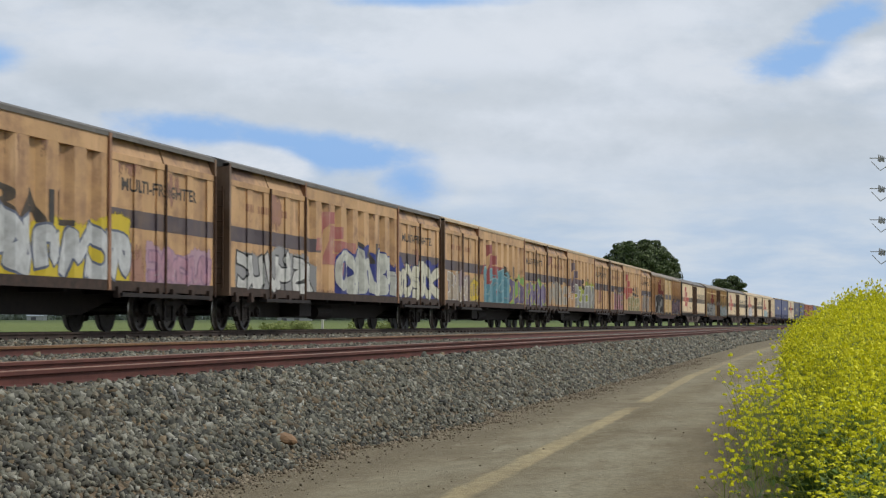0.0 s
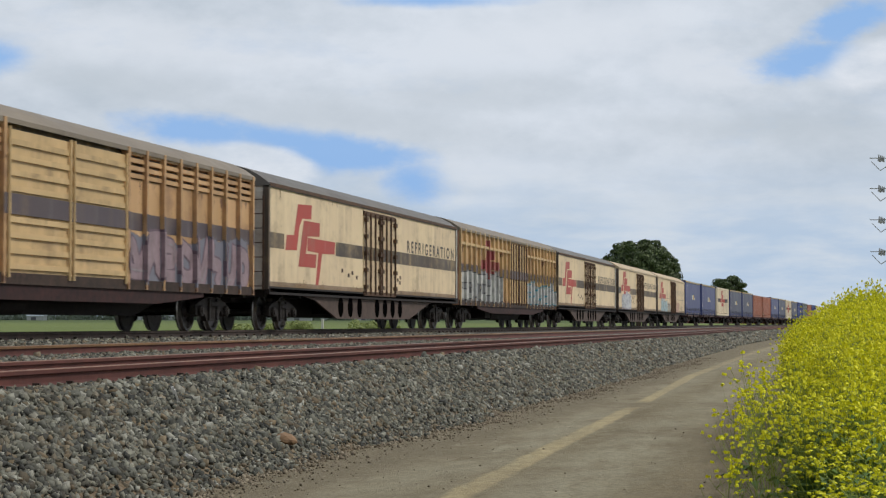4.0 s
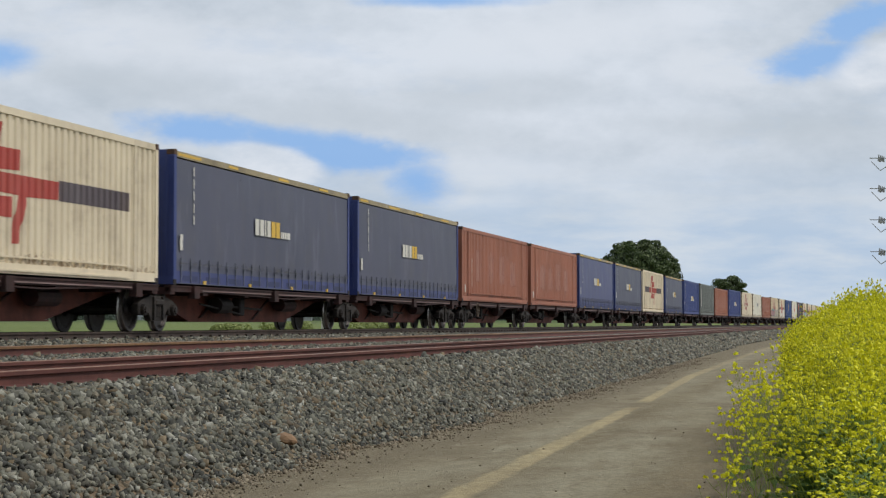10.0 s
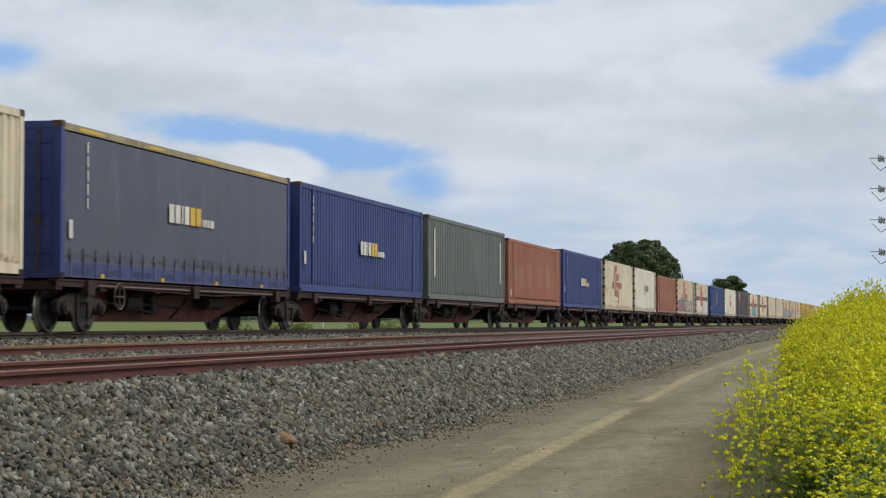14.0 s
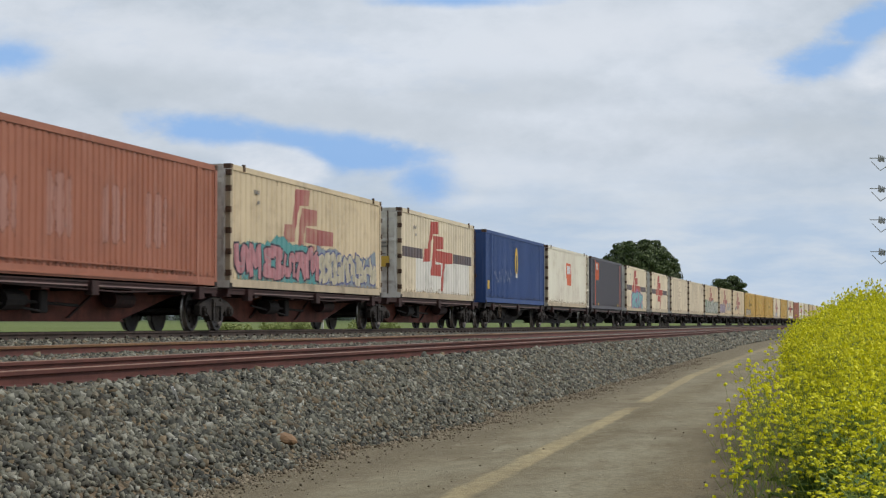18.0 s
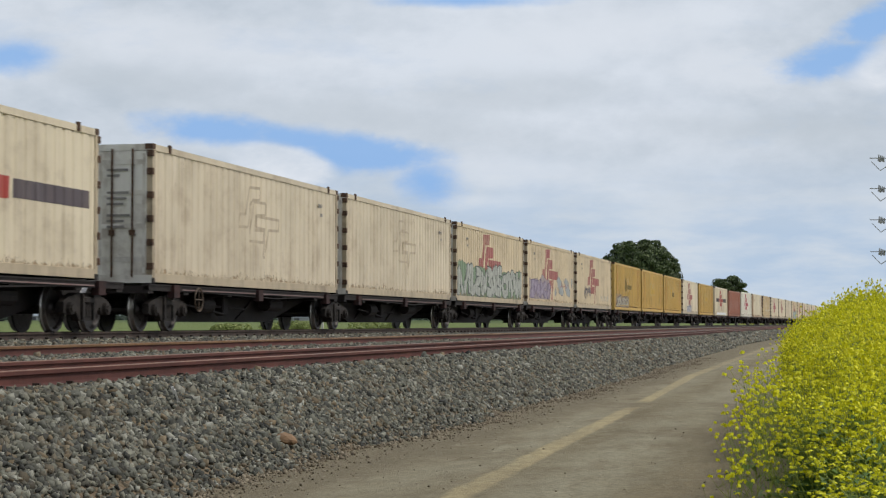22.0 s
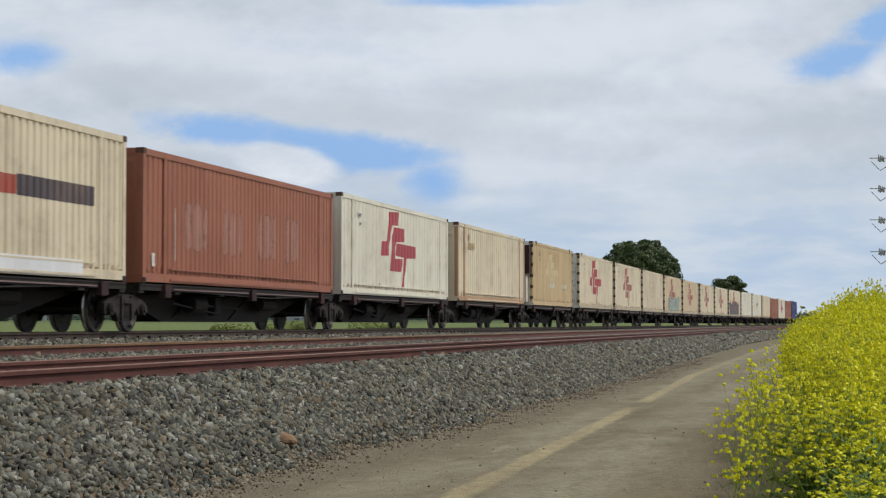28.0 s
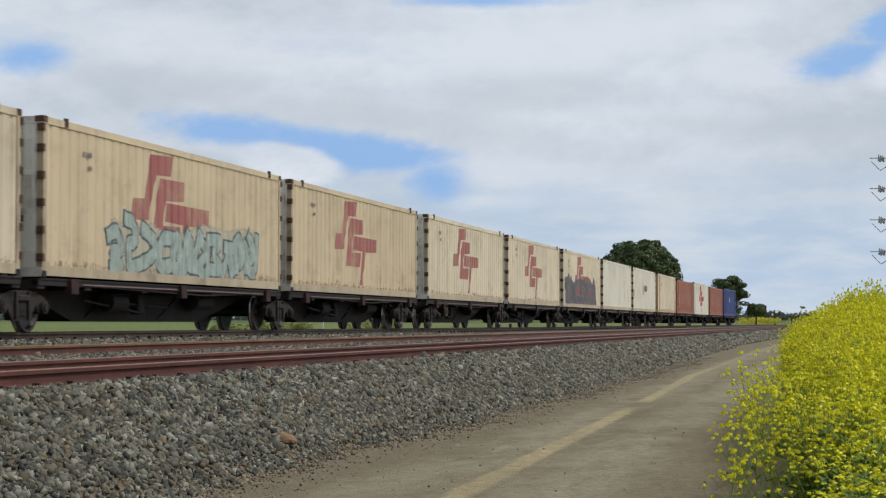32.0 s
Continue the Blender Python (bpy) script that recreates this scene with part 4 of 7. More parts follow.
def curtain_container(mat, frame_mat=None):
    global PROFILE
    PROFILE = [(-5.0, 0.0), (30.0, 0.0)]
    frame_mat = frame_mat or M_NAVY
    c = empty("curtain_container")
    nx, nz = 36, 9
    rnd = random.Random(len(MOVING))
    verts = []
    for j in range(nz + 1):
        for i in range(nx + 1):
            y, z = 0.12 + (CL - 0.24) * i / nx, 0.27 + (CH - 0.45) * j / nz
            k = math.sin(math.pi * j / nz) * math.sin(math.pi * i / nx) ** 0.5
            verts.append((CW - 0.02 + 0.035 * k + 0.012 * k * math.sin(i * 1.9 + j * 0.5) + rnd.uniform(-0.004, 0.004), y, z))
    faces = [(j * (nx + 1) + i, j * (nx + 1) + i + 1, (j + 1) * (nx + 1) + i + 1, (j + 1) * (nx + 1) + i) for j in range(nz) for i in range(nx)]
    me = from_arrays("curtain", verts, faces, [mat])
    for p in me.polygons:
        p.use_smooth = True
    cur = part("curtain", me, None, c, "sagging tarpaulin side curtain")
    side_of(cur, CL, c)
    for sx in (-1, 1):
        x0, x1 = sorted((sx * (CW - 0.12), sx * CW))
        part("bottom_rail", boxes((x0, x1, 0.1, CL - 0.1, 0.02, 0.30)), M_NAVY_RAIL, c)
        top = part("top_rail", boxes((x0, x1, 0.1, CL - 0.1, CH - 0.15, CH - 0.02)), M_RAILGREY, c, "grey top rail with yellow marks")
        for k in range(4 if sx > 0 else 0):
            y = 0.5 + k * 3.6 + rnd.uniform(-0.5, 0.5)
            part("yellow_mark", boxes((CW - 0.001, CW + 0.004, y, y + rnd.uniform(0.6, 1.5), CH - 0.115, CH - 0.055)), M_YELLOW_MARK, top)
    for k in range(23):
        y = 0.45 + k * (CL - 0.9) / 22
        part("strap", boxes((CW + 0.0, CW + 0.016, y, y + 0.032, 0.04, 0.58), (CW + 0.0, CW + 0.032, y - 0.012, y + 0.044, 0.36, 0.43)), M_STRAP, c)
    # flat dark plates in place of recesses, their shade given as colour
    for k in range(9):
        y = 0.6 + k * 1.55
        part("rail_pocket", boxes((CW - 0.004, CW + 0.003, y, y + 0.95, 0.08, 0.20)), M_POCKET_SHADE, c)
    part("rail_lip", boxes((CW + 0.0, CW + 0.02, 0.3, CL - 0.3, 0.022, 0.042)), M_CURTAIN_GREY, c)
    for y in (1.9, 5.2, 8.7, 12.1):
        part("yellow_mark", boxes((CW, CW + 0.03, y, y + 0.16, 0.03, 0.11)), M_YELLOW_MARK, c)
    posts(c, frame_mat, [0.0, CL - 0.16])
    part("roof", boxes((-CW + 0.1, CW - 0.1, 0.1, CL - 0.1, CH - 0.05, CH + 0.01)), M_ROOF, c)
    part("floor", boxes((-CW + 0.1, CW - 0.1, 0.1, CL - 0.1, 0.1, 0.2)), M_UNDER, c)
    container_end(c, 0.04, -1, frame_mat)
    container_end(c, CL - 0.04, 1, frame_mat)
    castings(c)
    return c


CX = CW + 0.002     # where markings lie on a side


def unit_mark(c, y=5.6, z=1.32):
    for k, w in enumerate((0.30, 0.31, 0.10, 0.29)):
        bars(c, CX + 0.045, y + (0.0, 0.38, 0.77, 0.95)[k], z, 0.40, (w / 0.40,), M_WHITE_MARK, 0.1, "white_lettering_bar")
    for k in (0, 1):
        bars(c, CX + 0.045, y + 1.32 + 0.38 * k, z, 0.40, (0.8,), M_YELLOW_MARK, 0.1, "yellow_lettering_bar")
    bars(c, CX + 0.045, y + 2.12, z, 0.17, (0.4, 0.9, 0.9, 1.5), M_WHITE_MARK, 0.3, "white_lettering_bar")
    for q in range(5):
        bars(c, CX + 0.02, 1.2, 1.35 + 0.27 * q, 0.2, (0.28,), M_WHITE_MARK, 0.1, "white_data_bar")
    bars(c, CX + 0.02, 0.35, 0.75, 0.35, (0.5,), M_WHITE_MARK, 0.1, "white_data_bar")


def small_marks(c, x, far=False):
    y = CL - 2.0 if far else 1.85
    bars(c, x, y, 2.34, 0.10, (0.6, 0.6, 0.6, 0.6), M_GREY_MARK, 0.5, "data_lettering_bar")
    bars(c, x, y + 0.25, 2.10, 0.08, (0.8, 0.8), M_GREY_MARK, 0.4, "data_lettering_bar")


def end_frame(c):
    """An open white frame on a container's trailing end."""
    for z in (0.05, 0.95, 1.9, 2.8):
        part("frame_bar", boxes((CW - 0.1, CW, CL + 0.02, CL + 0.72, z, z + 0.09)), M_WHITE, c)
    part("frame_post", boxes((CW - 0.12, CW, CL + 0.72, CL + 0.84, 0.0, CH)), M_WHITE, c)
    part("frame_post", boxes((-CW, -CW + 0.12, CL + 0.72, CL + 0.84, 0.0, CH)), M_WHITE, c)


def build_container(kind, k):
    """kind: a word for the look, k: its number along the train."""
    g = "containers on the train"
    rnd = random.Random(100 + k)
    if kind in ("curtain", "curtain_grey"):
        c = curtain_container(M_CURTAIN if kind == "curtain" else M_CURTAIN_GREY)
        unit_mark(c)
        return c, ("dusty blue curtain-sided container with a white and yellow mark" if kind == "curtain" else "faded grey-blue curtain-sided container with blue ends")
    if kind in ("cream_band", "cream_band_white"):
        c = steel_container(M_CREAM, True, 0.29, 0.04, True)
        for y0, y1 in ((1.75, 4.6), (9.5, 13.0)):
            painted("dark_band", c, CX - 0.012, y0, y1, 1.42, 1.80, M_BAND)
        emblem(c, CX - 0.012, 4.6, 0.55, 4.9, 2.1, M_LOGO)
        if kind == "cream_band_white":
            plate("white_repair_panel", c, CX + 0.02, 1.9, CL - 2.2, 0.05, 0.36, M_BRIGHT)
        return c, "cream ribbed container with a red emblem and dark band"
    if kind == "red":
        c = steel_container(M_RED, True, 0.29, 0.027, True, vent=k in (7, 18, 37), end_mat=M_RED)
        for i in range(4):
            y = 2.6 + i * 2.45 + rnd.uniform(-0.2, 0.2)
            top = rnd.uniform(0.75, 1.0)
            coat("ghost_lettering", c, CX - 0.010, y, y + rnd.uniform(1.3, 1.9), 0.5, 2.35, mist((0.41, 0.20, 0.155), 0.7, 5.0), lambda a, b: 0.75 * rim(a, b / top if b < top else 1.0, 0.18, 0.22) * (0.45 + 0.55 * abs(math.sin(a * 9.0))), 10, 0.15)
        bars(c, CX, 1.9, 0.5, 1.15, (0.03,), M_WHITE_MARK, 0.1, "white_data_bar")
        bars(c, CX + 0.008, 0.5, 0.35, 0.28, (0.6,), M_WHITE_MARK, 0.1, "white_data_bar")
        return c, "red-oxide ribbed steel container with faded lettering"
    if kind in ("navy", "navy_plain"):
        c = steel_container(M_NAVY, True, 0.29, 0.04)
        unit_mark(c, 6.2, 1.2) if kind == "navy" else bars(c, CX, 6.6, 1.5, 0.5, (0.5, 0.4), M_WHITE_MARK)
        return c, "dark blue ribbed steel container with a small mark"
    if kind == "green_grey":
        c = steel_container(M_GREEN_GREY, False, 0.29, 0.04)
        for y in (0.9, CL - 1.1):
            plate("white_panel", c, CX + 0.004, y, y + 0.22, 0.8, 2.5, M_WHITE_MARK)
        return c, "grey-green ribbed container with white corner strips"
    if kind == "blue_oval":
        c = steel_container(M_BLUE, True, 0.29, 0.04)
        bm = bmesh.new()
        prism(bm, [(7.05 + 0.36 * math.cos(a / 12 * 6.283), 1.85 + 0.62 * math.sin(a / 12 * 6.283)) for a in range(12)], CX, 0.004)
        part("yellow_oval_mark", bm, M_YELLOW_MARK, c)
        plate("dark_mark", c, CX + 0.004, 6.93, 7.17, 1.4, 2.1, M_BLACK_MARK)
        plate("white_mark", c, CX + 0.004, 6.85, 7.25, 1.14, 1.32, M_WHITE_MARK)
        plate("yellow_plate", c, CX, 0.4, 0.8, 0.55, 0.9, M_YELLOW_MARK)
        tag_lines(c, CX + 0.004, 1.9, 5.9, 0.8, 1.5, 34, (0.16, 0.2, 0.3), k)
        return c, "bright blue ribbed container with a yellow oval emblem"
    if kind == "orange_white":
        c = steel_container(M_WHITE, False, 0.42, 0.026, hinge=True, smooth=True, rail_mat=M_GRIME)
        bm = flat_shape(bmesh.new(), [(6.45, 1.12), (7.9, 1.12), (7.9, 1.95), (7.6, 2.25), (6.2, 2.25), (6.2, 1.55)])
        part("orange_panel", conform(bm, PROFILE, CX - 0.010), M_ORANGE_MARK, c)
        bars(c, CX + 0.004, 6.32, 1.70, 0.42, (0.7, 0.7, 0.65), M_BRIGHT)
        end_frame(c)
        return c, "white insulated container with an orange-red square mark"
    if kind == "charcoal":
        c = steel_container(M_DARK, True, 0.29, 0.04)
        painted("orange_panel", c, CX - 0.012, 1.95, 3.45, 1.66, 2.66, M_ORANGE_MARK)
        bars(c, CX + 0.004, 2.1, 2.25, 0.34, (0.5, 0.5, 0.5), M_WHITE_MARK)
        for y in (1.62, CL - 1.15):
            plate("orange_stripe", c, CX + 0.008, y, y + 0.2, 0.2, CH - 0.15, M_ORANGE_MARK)
        for y in (2.9, 12.0):
            plate("yellow_plate", c, CX, y, y + 0.35, 0.22, 0.36, M_YELLOW_MARK)
        return c, "charcoal ribbed container with orange stripes"
    if kind == "yellow":
        c = steel_container(M_YELLOW, True, 0.29, 0.05, True)
        for y in (1.62, CL - 1.75):
            plate("red_stripe", c, CX + 0.008, y, y + 0.09, 0.7, CH - 0.15, M_SALMON)
        v = k % 3
        if v == 1:
            bm = flat_shape(bmesh.new(), [(5.9, 1.2), (6.5, 1.3), (6.7, 1.6), (6.4, 2.05), (6.1, 2.15), (5.7, 1.7), (5.55, 1.4)])
            part("olive_drop_mark", conform(bm, PROFILE, CX - 0.007), M_OLIVE_MARK, c)
            painted("olive_bar_mark", c, CX - 0.009, 7.0, 9.3, 1.38, 1.66, M_OLIVE_MARK)
            for q in range(8):
                painted("pale_stripe", c, CX - 0.012, 6.9 + q * 0.3, 7.02 + q * 0.3, 1.2, 2.1, M_WHITE_MARK)
            graffiti(c, CX + 0.006, 0.9, 7.4, 0.22, 0.82, 9, (0.5, 0.46, 0.36), (0.11, 0.08, 0.13), (0.46, 0.34, 0.2), k)
        else:
            for q in range(10):
                painted("pale_stripe", c, CX - 0.012, 5.6 + q * 0.3, 5.72 + q * 0.3, 1.2, 2.0 + 0.08 * (q % 3), M_YELLOW_PALE)
            painted("orange_mark", c, CX - 0.009, 5.9, 6.5, 1.3, 1.95, M_YELLOW_MARK)
            painted("orange_mark", c, CX - 0.009, 6.7, 8.5, 1.32, 1.68, M_YELLOW_MARK if v == 2 else M_OLIVE_MARK)
        return c, "weathered yellow ribbed steel container"
    # insulated containers with light vertical lines and dark end hinges
    body, logo, ghost = {"reefer_ghost": (M_CREAM, M_LOGO_FADED, False), "plain": (M_WHITE, None, False), "plain_ghost": (M_BUFF, M_LOGO_GHOST, True), "tan": (M_TAN, M_TAN_PALE, False),
                         "reefer": (M_WARM, M_LOGO_FADED, False), "reefer_pale": (M_CREAM, M_LOGO_FADED, False), "reefer_red": (M_CREAM, M_CRIMSON, False), "reefer_band": (M_CREAM, M_LOGO, False),
                         "white_red": (M_WHITE, M_CRIMSON, False), "name": (M_WHITE, None, False), "codes": (M_CREAM, None, False), "patch": (M_CREAM, M_LOGO_FADED, False)}[kind]
    c = steel_container(body, kind in ("white_red", "codes"), 0.42, 0.026, kind in ("white_red", "codes"), M_GREY_DOOR if kind not in ("white_red", "codes") else None, hinge=kind not in ("white_red", "codes"), smooth=True, rail_mat={"codes": M_RUST_RAIL, "tan": M_TAN, "white_red": M_WHITE}.get(kind, M_GRIME))
    if logo is not None:
        emblem(c, CX - 0.012, CL / 2 - (2.6 if kind == "white_red" else 3.6 if kind == "reefer_ghost" else 3.0 if CL > 13 else 2.7), 0.3, 4.8, 2.45, logo, ghost) if kind not in ("plain_ghost", "tan") else emblem(c, CX - 0.012, CL / 2 - (2.4 if kind == "tan" else 1.5), 0.8, 4.0 if kind == "tan" else 3.2, 1.7, logo, ghost)
    if kind == "reefer_band":
        for y0, y1 in ((0.25, 3.3), (8.35, CL - 0.35)):
            painted("dark_band", c, CX - 0.012, y0, y1, 1.36, 1.70, M_BAND)
    if kind == "reefer_ghost":
        coat("worn_patch", c, CX - 0.004, CL / 2 - 3.4, CL / 2 + 1.6, 0.3, 2.4, mist((0.70, 0.61, 0.45), 0.9, 6.0), lambda a, b: 0.42 * rim(a, b, 0.1, 0.1) * (0.7 + 0.5 * math.sin(b * 16)), 12, 0.2)
    if kind == "tan":
        for y in (4.6, 8.6):
            coat("white_smear", c, CX - 0.004, y, y + 2.4, 0.75, 1.25, mist((0.68, 0.62, 0.50), 0.9, 6.0), lambda a, b: 0.6 * rim(a, b, 0.15, 0.3), 6, 0.15)
    if kind == "name":
        bm = bmesh.new()
        prism(bm, [(6.25 + 0.34 * math.cos(a / 14 * 6.283), 1.56 + 0.44 * math.sin(a / 14 * 6.283)) for a in range(14)], CX, 0.004)
        part("grey_disc_mark", bm, M_RAIL_PALE, c)
        bars(c, CX, 6.85, 1.42, 0.42, (0.7, 0.3, 0.55, 0.75, 0.6, 0.6), M_GREY_MARK, 0.2)
        bars(c, CX, 6.85, 1.22, 0.08, (0.8, 1.2, 1.0, 1.4), M_RAIL_PALE, 0.5)
    if kind == "codes":
        bars(c, CX, 2.0, 2.35, 0.22, (0.6, 0.6), M_TAN)
        bars(c, CX, 2.0, 2.0, 0.25, (0.6, 0.6, 0.6, 0.6, 0.6, 0.6), M_TAN)
    if kind not in ("name", "codes", "plain"):
        small_marks(c, CX, kind == "plain_ghost")
    if kind in ("name", "reefer_ghost"):
        plate("yellow_plate", c, CX, 0.5, 0.85, 1.0, 1.45, M_YELLOW_MARK)
    if kind not in ("white_red", "codes"):
        for x0 in (-0.95, 0.22):
            bm = bmesh.new()
            for q in range(11):
                if q not in (2, 3, 7):
                    box(bm, x0, x0 + rnd.uniform(0.25, 0.6), -0.038, -0.034, 2.36 - 0.12 * q, 2.41 - 0.12 * q)
            tagged(part("data_lettering_bars", bm, M_GREY_MARK, c), kind="stuff")
    if k == 17:
        end_frame(c)
    if k == 40:
        part("cooling_unit", boxes((-CW + 0.2, CW - 0.2, -0.55, -0.06, 0.15, 1.35)), M_WHITE, c, "white cooling unit on the end")
        part("cooling_hood", boxes((-CW + 0.1, CW - 0.05, -0.60, -0.06, 1.45, CH - 0.2)), M_UNDER_RED, c, "dark red hood on the end")
    if k == 20:
        plate("yellow_door_plate", c, 0.35, -0.07, -0.06, 1.0, 1.35, M_YELLOW_MARK, "", 0.5)
    label = {"reefer": "warm cream insulated container with a faded red emblem", "reefer_band": "cream insulated container with a red emblem and dark band", "reefer_red": "cream insulated container with a large red emblem",
             "white_red": "white ribbed container with a large red emblem", "tan": "stained tan insulated container with a pale worn emblem", "name": "white insulated container with grey lettering",
             "codes": "cream container with rust-coloured code marks", "plain": "plain off-white insulated container with grey doors"}.get(kind, "pale cream insulated container with a worn emblem")
    return c, label


M_RAILGREY = paint("tan_worn_rail", (0.34, 0.275, 0.155), (0.15, 0.12, 0.08), 0.7, 0.5, 0.2, 0.06)
M_RAIL_PALE = paint("pale_grey_marking", (0.48, 0.47, 0.44), (0.6, 0.56, 0.5), 0.4)
M_GREY_MARK = paint("grey_marking", (0.20, 0.19, 0.18), (0.5, 0.47, 0.4), 0.4)
M_OLIVE_MARK = paint("olive_marking", (0.22, 0.15, 0.03), (0.4, 0.28, 0.08), 0.4)
M_SALMON = paint("salmon_stripe", (0.55, 0.17, 0.08), (0.5, 0.33, 0.1), 0.5)
M_YELLOW_PALE = paint("pale_yellow_patch", (0.55, 0.44, 0.2), (0.5, 0.3, 0.05), 0.6)

KINDS = """curtain curtain cream_band curtain_grey curtain_grey red red curtain curtain_grey cream_band
curtain_grey navy green_grey red navy reefer_ghost name red reefer reefer_band
blue_oval orange_white charcoal reefer_band reefer_band plain_ghost plain_ghost reefer reefer reefer
yellow yellow yellow patch yellow cream_band_white red white_red codes tan
reefer_red reefer_pale plain_ghost reefer reefer reefer_pale patch patch plain name
codes red white_red red navy_plain""".split()


SHORT = {17: (13.2, 0.0), 20: (12.1, 1.7), 22: (13.6, 0.1), 23: (14.25, 0.0), 24: (12.1, 1.2), 25: (12.1, 1.2), 40: (12.5, 1.2)}     # the shorter boxes: length, how far they are set back


def container_start(k):
    n = k + 1
    return 280.6 + 78.42 * (k // 5) + 15.55 * (k % 5) - (0.2 if n < 6 else 1.1 if n < 39 else 0.3)


WAGONS = {}


def make_containers():
    global CL, CH
    for k, kind in enumerate(KINDS[:55]):
        CH = 2.80 if kind == "red" else 2.93
        CL, back = SHORT.get(k + 1, (14.6, 0.0))
        c, label = build_container(kind, k + 1)
        graffiti_on(c, k + 1)
        dirt = {"red": (0.20, 0.075, 0.045), "yellow": (0.24, 0.135, 0.05), "curtain": (0.10, 0.10, 0.115), "curtain_grey": (0.10, 0.10, 0.11), "navy": (0.06, 0.06, 0.075), "navy_plain": (0.06, 0.06, 0.075),
                "blue_oval": (0.05, 0.055, 0.08), "charcoal": (0.11, 0.095, 0.085), "green_grey": (0.09, 0.08, 0.06)}.get(kind, (0.40, 0.30, 0.19))
        if k < 47:
            grime(c, CX - 0.004 if "curtain" not in kind else CX + 0.03, 0.17, CL - 0.17, 0.21 if "curtain" not in kind else 0.45, CH - 0.14 if "curtain" not in kind else CH - 0.3, dirt, k, 0.45, 0.30)
        place(c, container_start(k) + back, label, "container", "containers on the train")
        key = (k % 5 == 0, k % 5 == 4, k < 20)
        if key not in WAGONS:
            WAGONS[key] = container_wagon(*key)
            w = WAGONS[key]
        else:
            w = copy_thing(WAGONS[key], pose(0, 0, 0))
        place(w, container_start(k) - 0.2, "dark red articulated flat wagon carrying one container" if k < 20 else "grimy dark articulated flat wagon carrying one container", "rail wagon", "articulated wagons")


def graffiti_on(c, k):
    x = CX - 0.010
    if k == 19:
        graffiti(c, x, 0.6, 7.4, 0.25, 1.15, 6, (0.45, 0.2, 0.22), (0.04, 0.03, 0.05), (0.1, 0.32, 0.32), k)
        graffiti(c, x, 7.6, 13.9, 0.25, 1.1, 8, (0.5, 0.45, 0.33), (0.10, 0.11, 0.25), (0.25, 0.3, 0.35), k + 60)
    if k == 20:
        painted("white_repaint", c, CX - 0.012, 2.2, CL - 0.9, 0.22, 1.36, M_WHITE_MARK)
    if k == 24:
        graffiti(c, x, 3.0, 9.6, 0.15, 1.3, 6, (0.22, 0.44, 0.46), (0.10, 0.06, 0.2), (0.46, 0.20, 0.34), k)
    if k == 28:
        graffiti(c, x, 0.3, 13.9, 0.22, 1.3, 10, (0.42, 0.43, 0.38), (0.12, 0.13, 0.12), (0.22, 0.30, 0.19), k)
    if k == 29:
        graffiti(c, x, 0.9, 6.4, 0.35, 1.2, 5, (0.34, 0.28, 0.36), (0.20, 0.15, 0.24), (0.40, 0.33, 0.33), k)
        coat("graffiti_cloud", c, x + 0.004, 7.9, 14.35, 0.24, 1.75, mist((0.40, 0.42, 0.42), 0.55, 7.0), lambda a, b: 0.78 * rim(a, b, 0.06, 0.3) * (0.72 + 0.28 * math.sin(a * 17 + b * 5)), 10, 0.2)
        tag_lines(c, x + 0.012, 9.8, 12.6, 0.9, 1.2, 16, (0.36, 0.12, 0.12), k)
    if k == 30:
        tag_lines(c, x + 0.004, 3.0, 5.6, 0.45, 1.25, 34, (0.10, 0.10, 0.20), k)
        coat("graffiti_cloud", c, x + 0.003, 9.0, 14.0, 0.3, 0.95, mist((0.55, 0.52, 0.45), 0.9, 5.0), lambda a, b: 0.6 * rim(a, b, 0.1, 0.3) * (0.6 + 0.4 * math.sin(a * 40)), 6, 0.1)
    if k == 34:
        graffiti(c, x, 4, 8, 0.2, 0.6, 4, (0.5, 0.48, 0.5), (0.3, 0.3, 0.35), None, k)
    if k == 44:
        graffiti(c, x, 3.2, 12.6, 0.15, 1.25, 9, (0.36, 0.44, 0.40), (0.12, 0.15, 0.15), (0.52, 0.47, 0.36), k)
    if k == 48:
        graffiti(c, x, 1.0, 12.6, 0.15, 1.5, 8, (0.12, 0.11, 0.12), (0.2, 0.19, 0.2), (0.3, 0.12, 0.12), k)


# -- covered vans
VL, VW = 23.1, 1.38


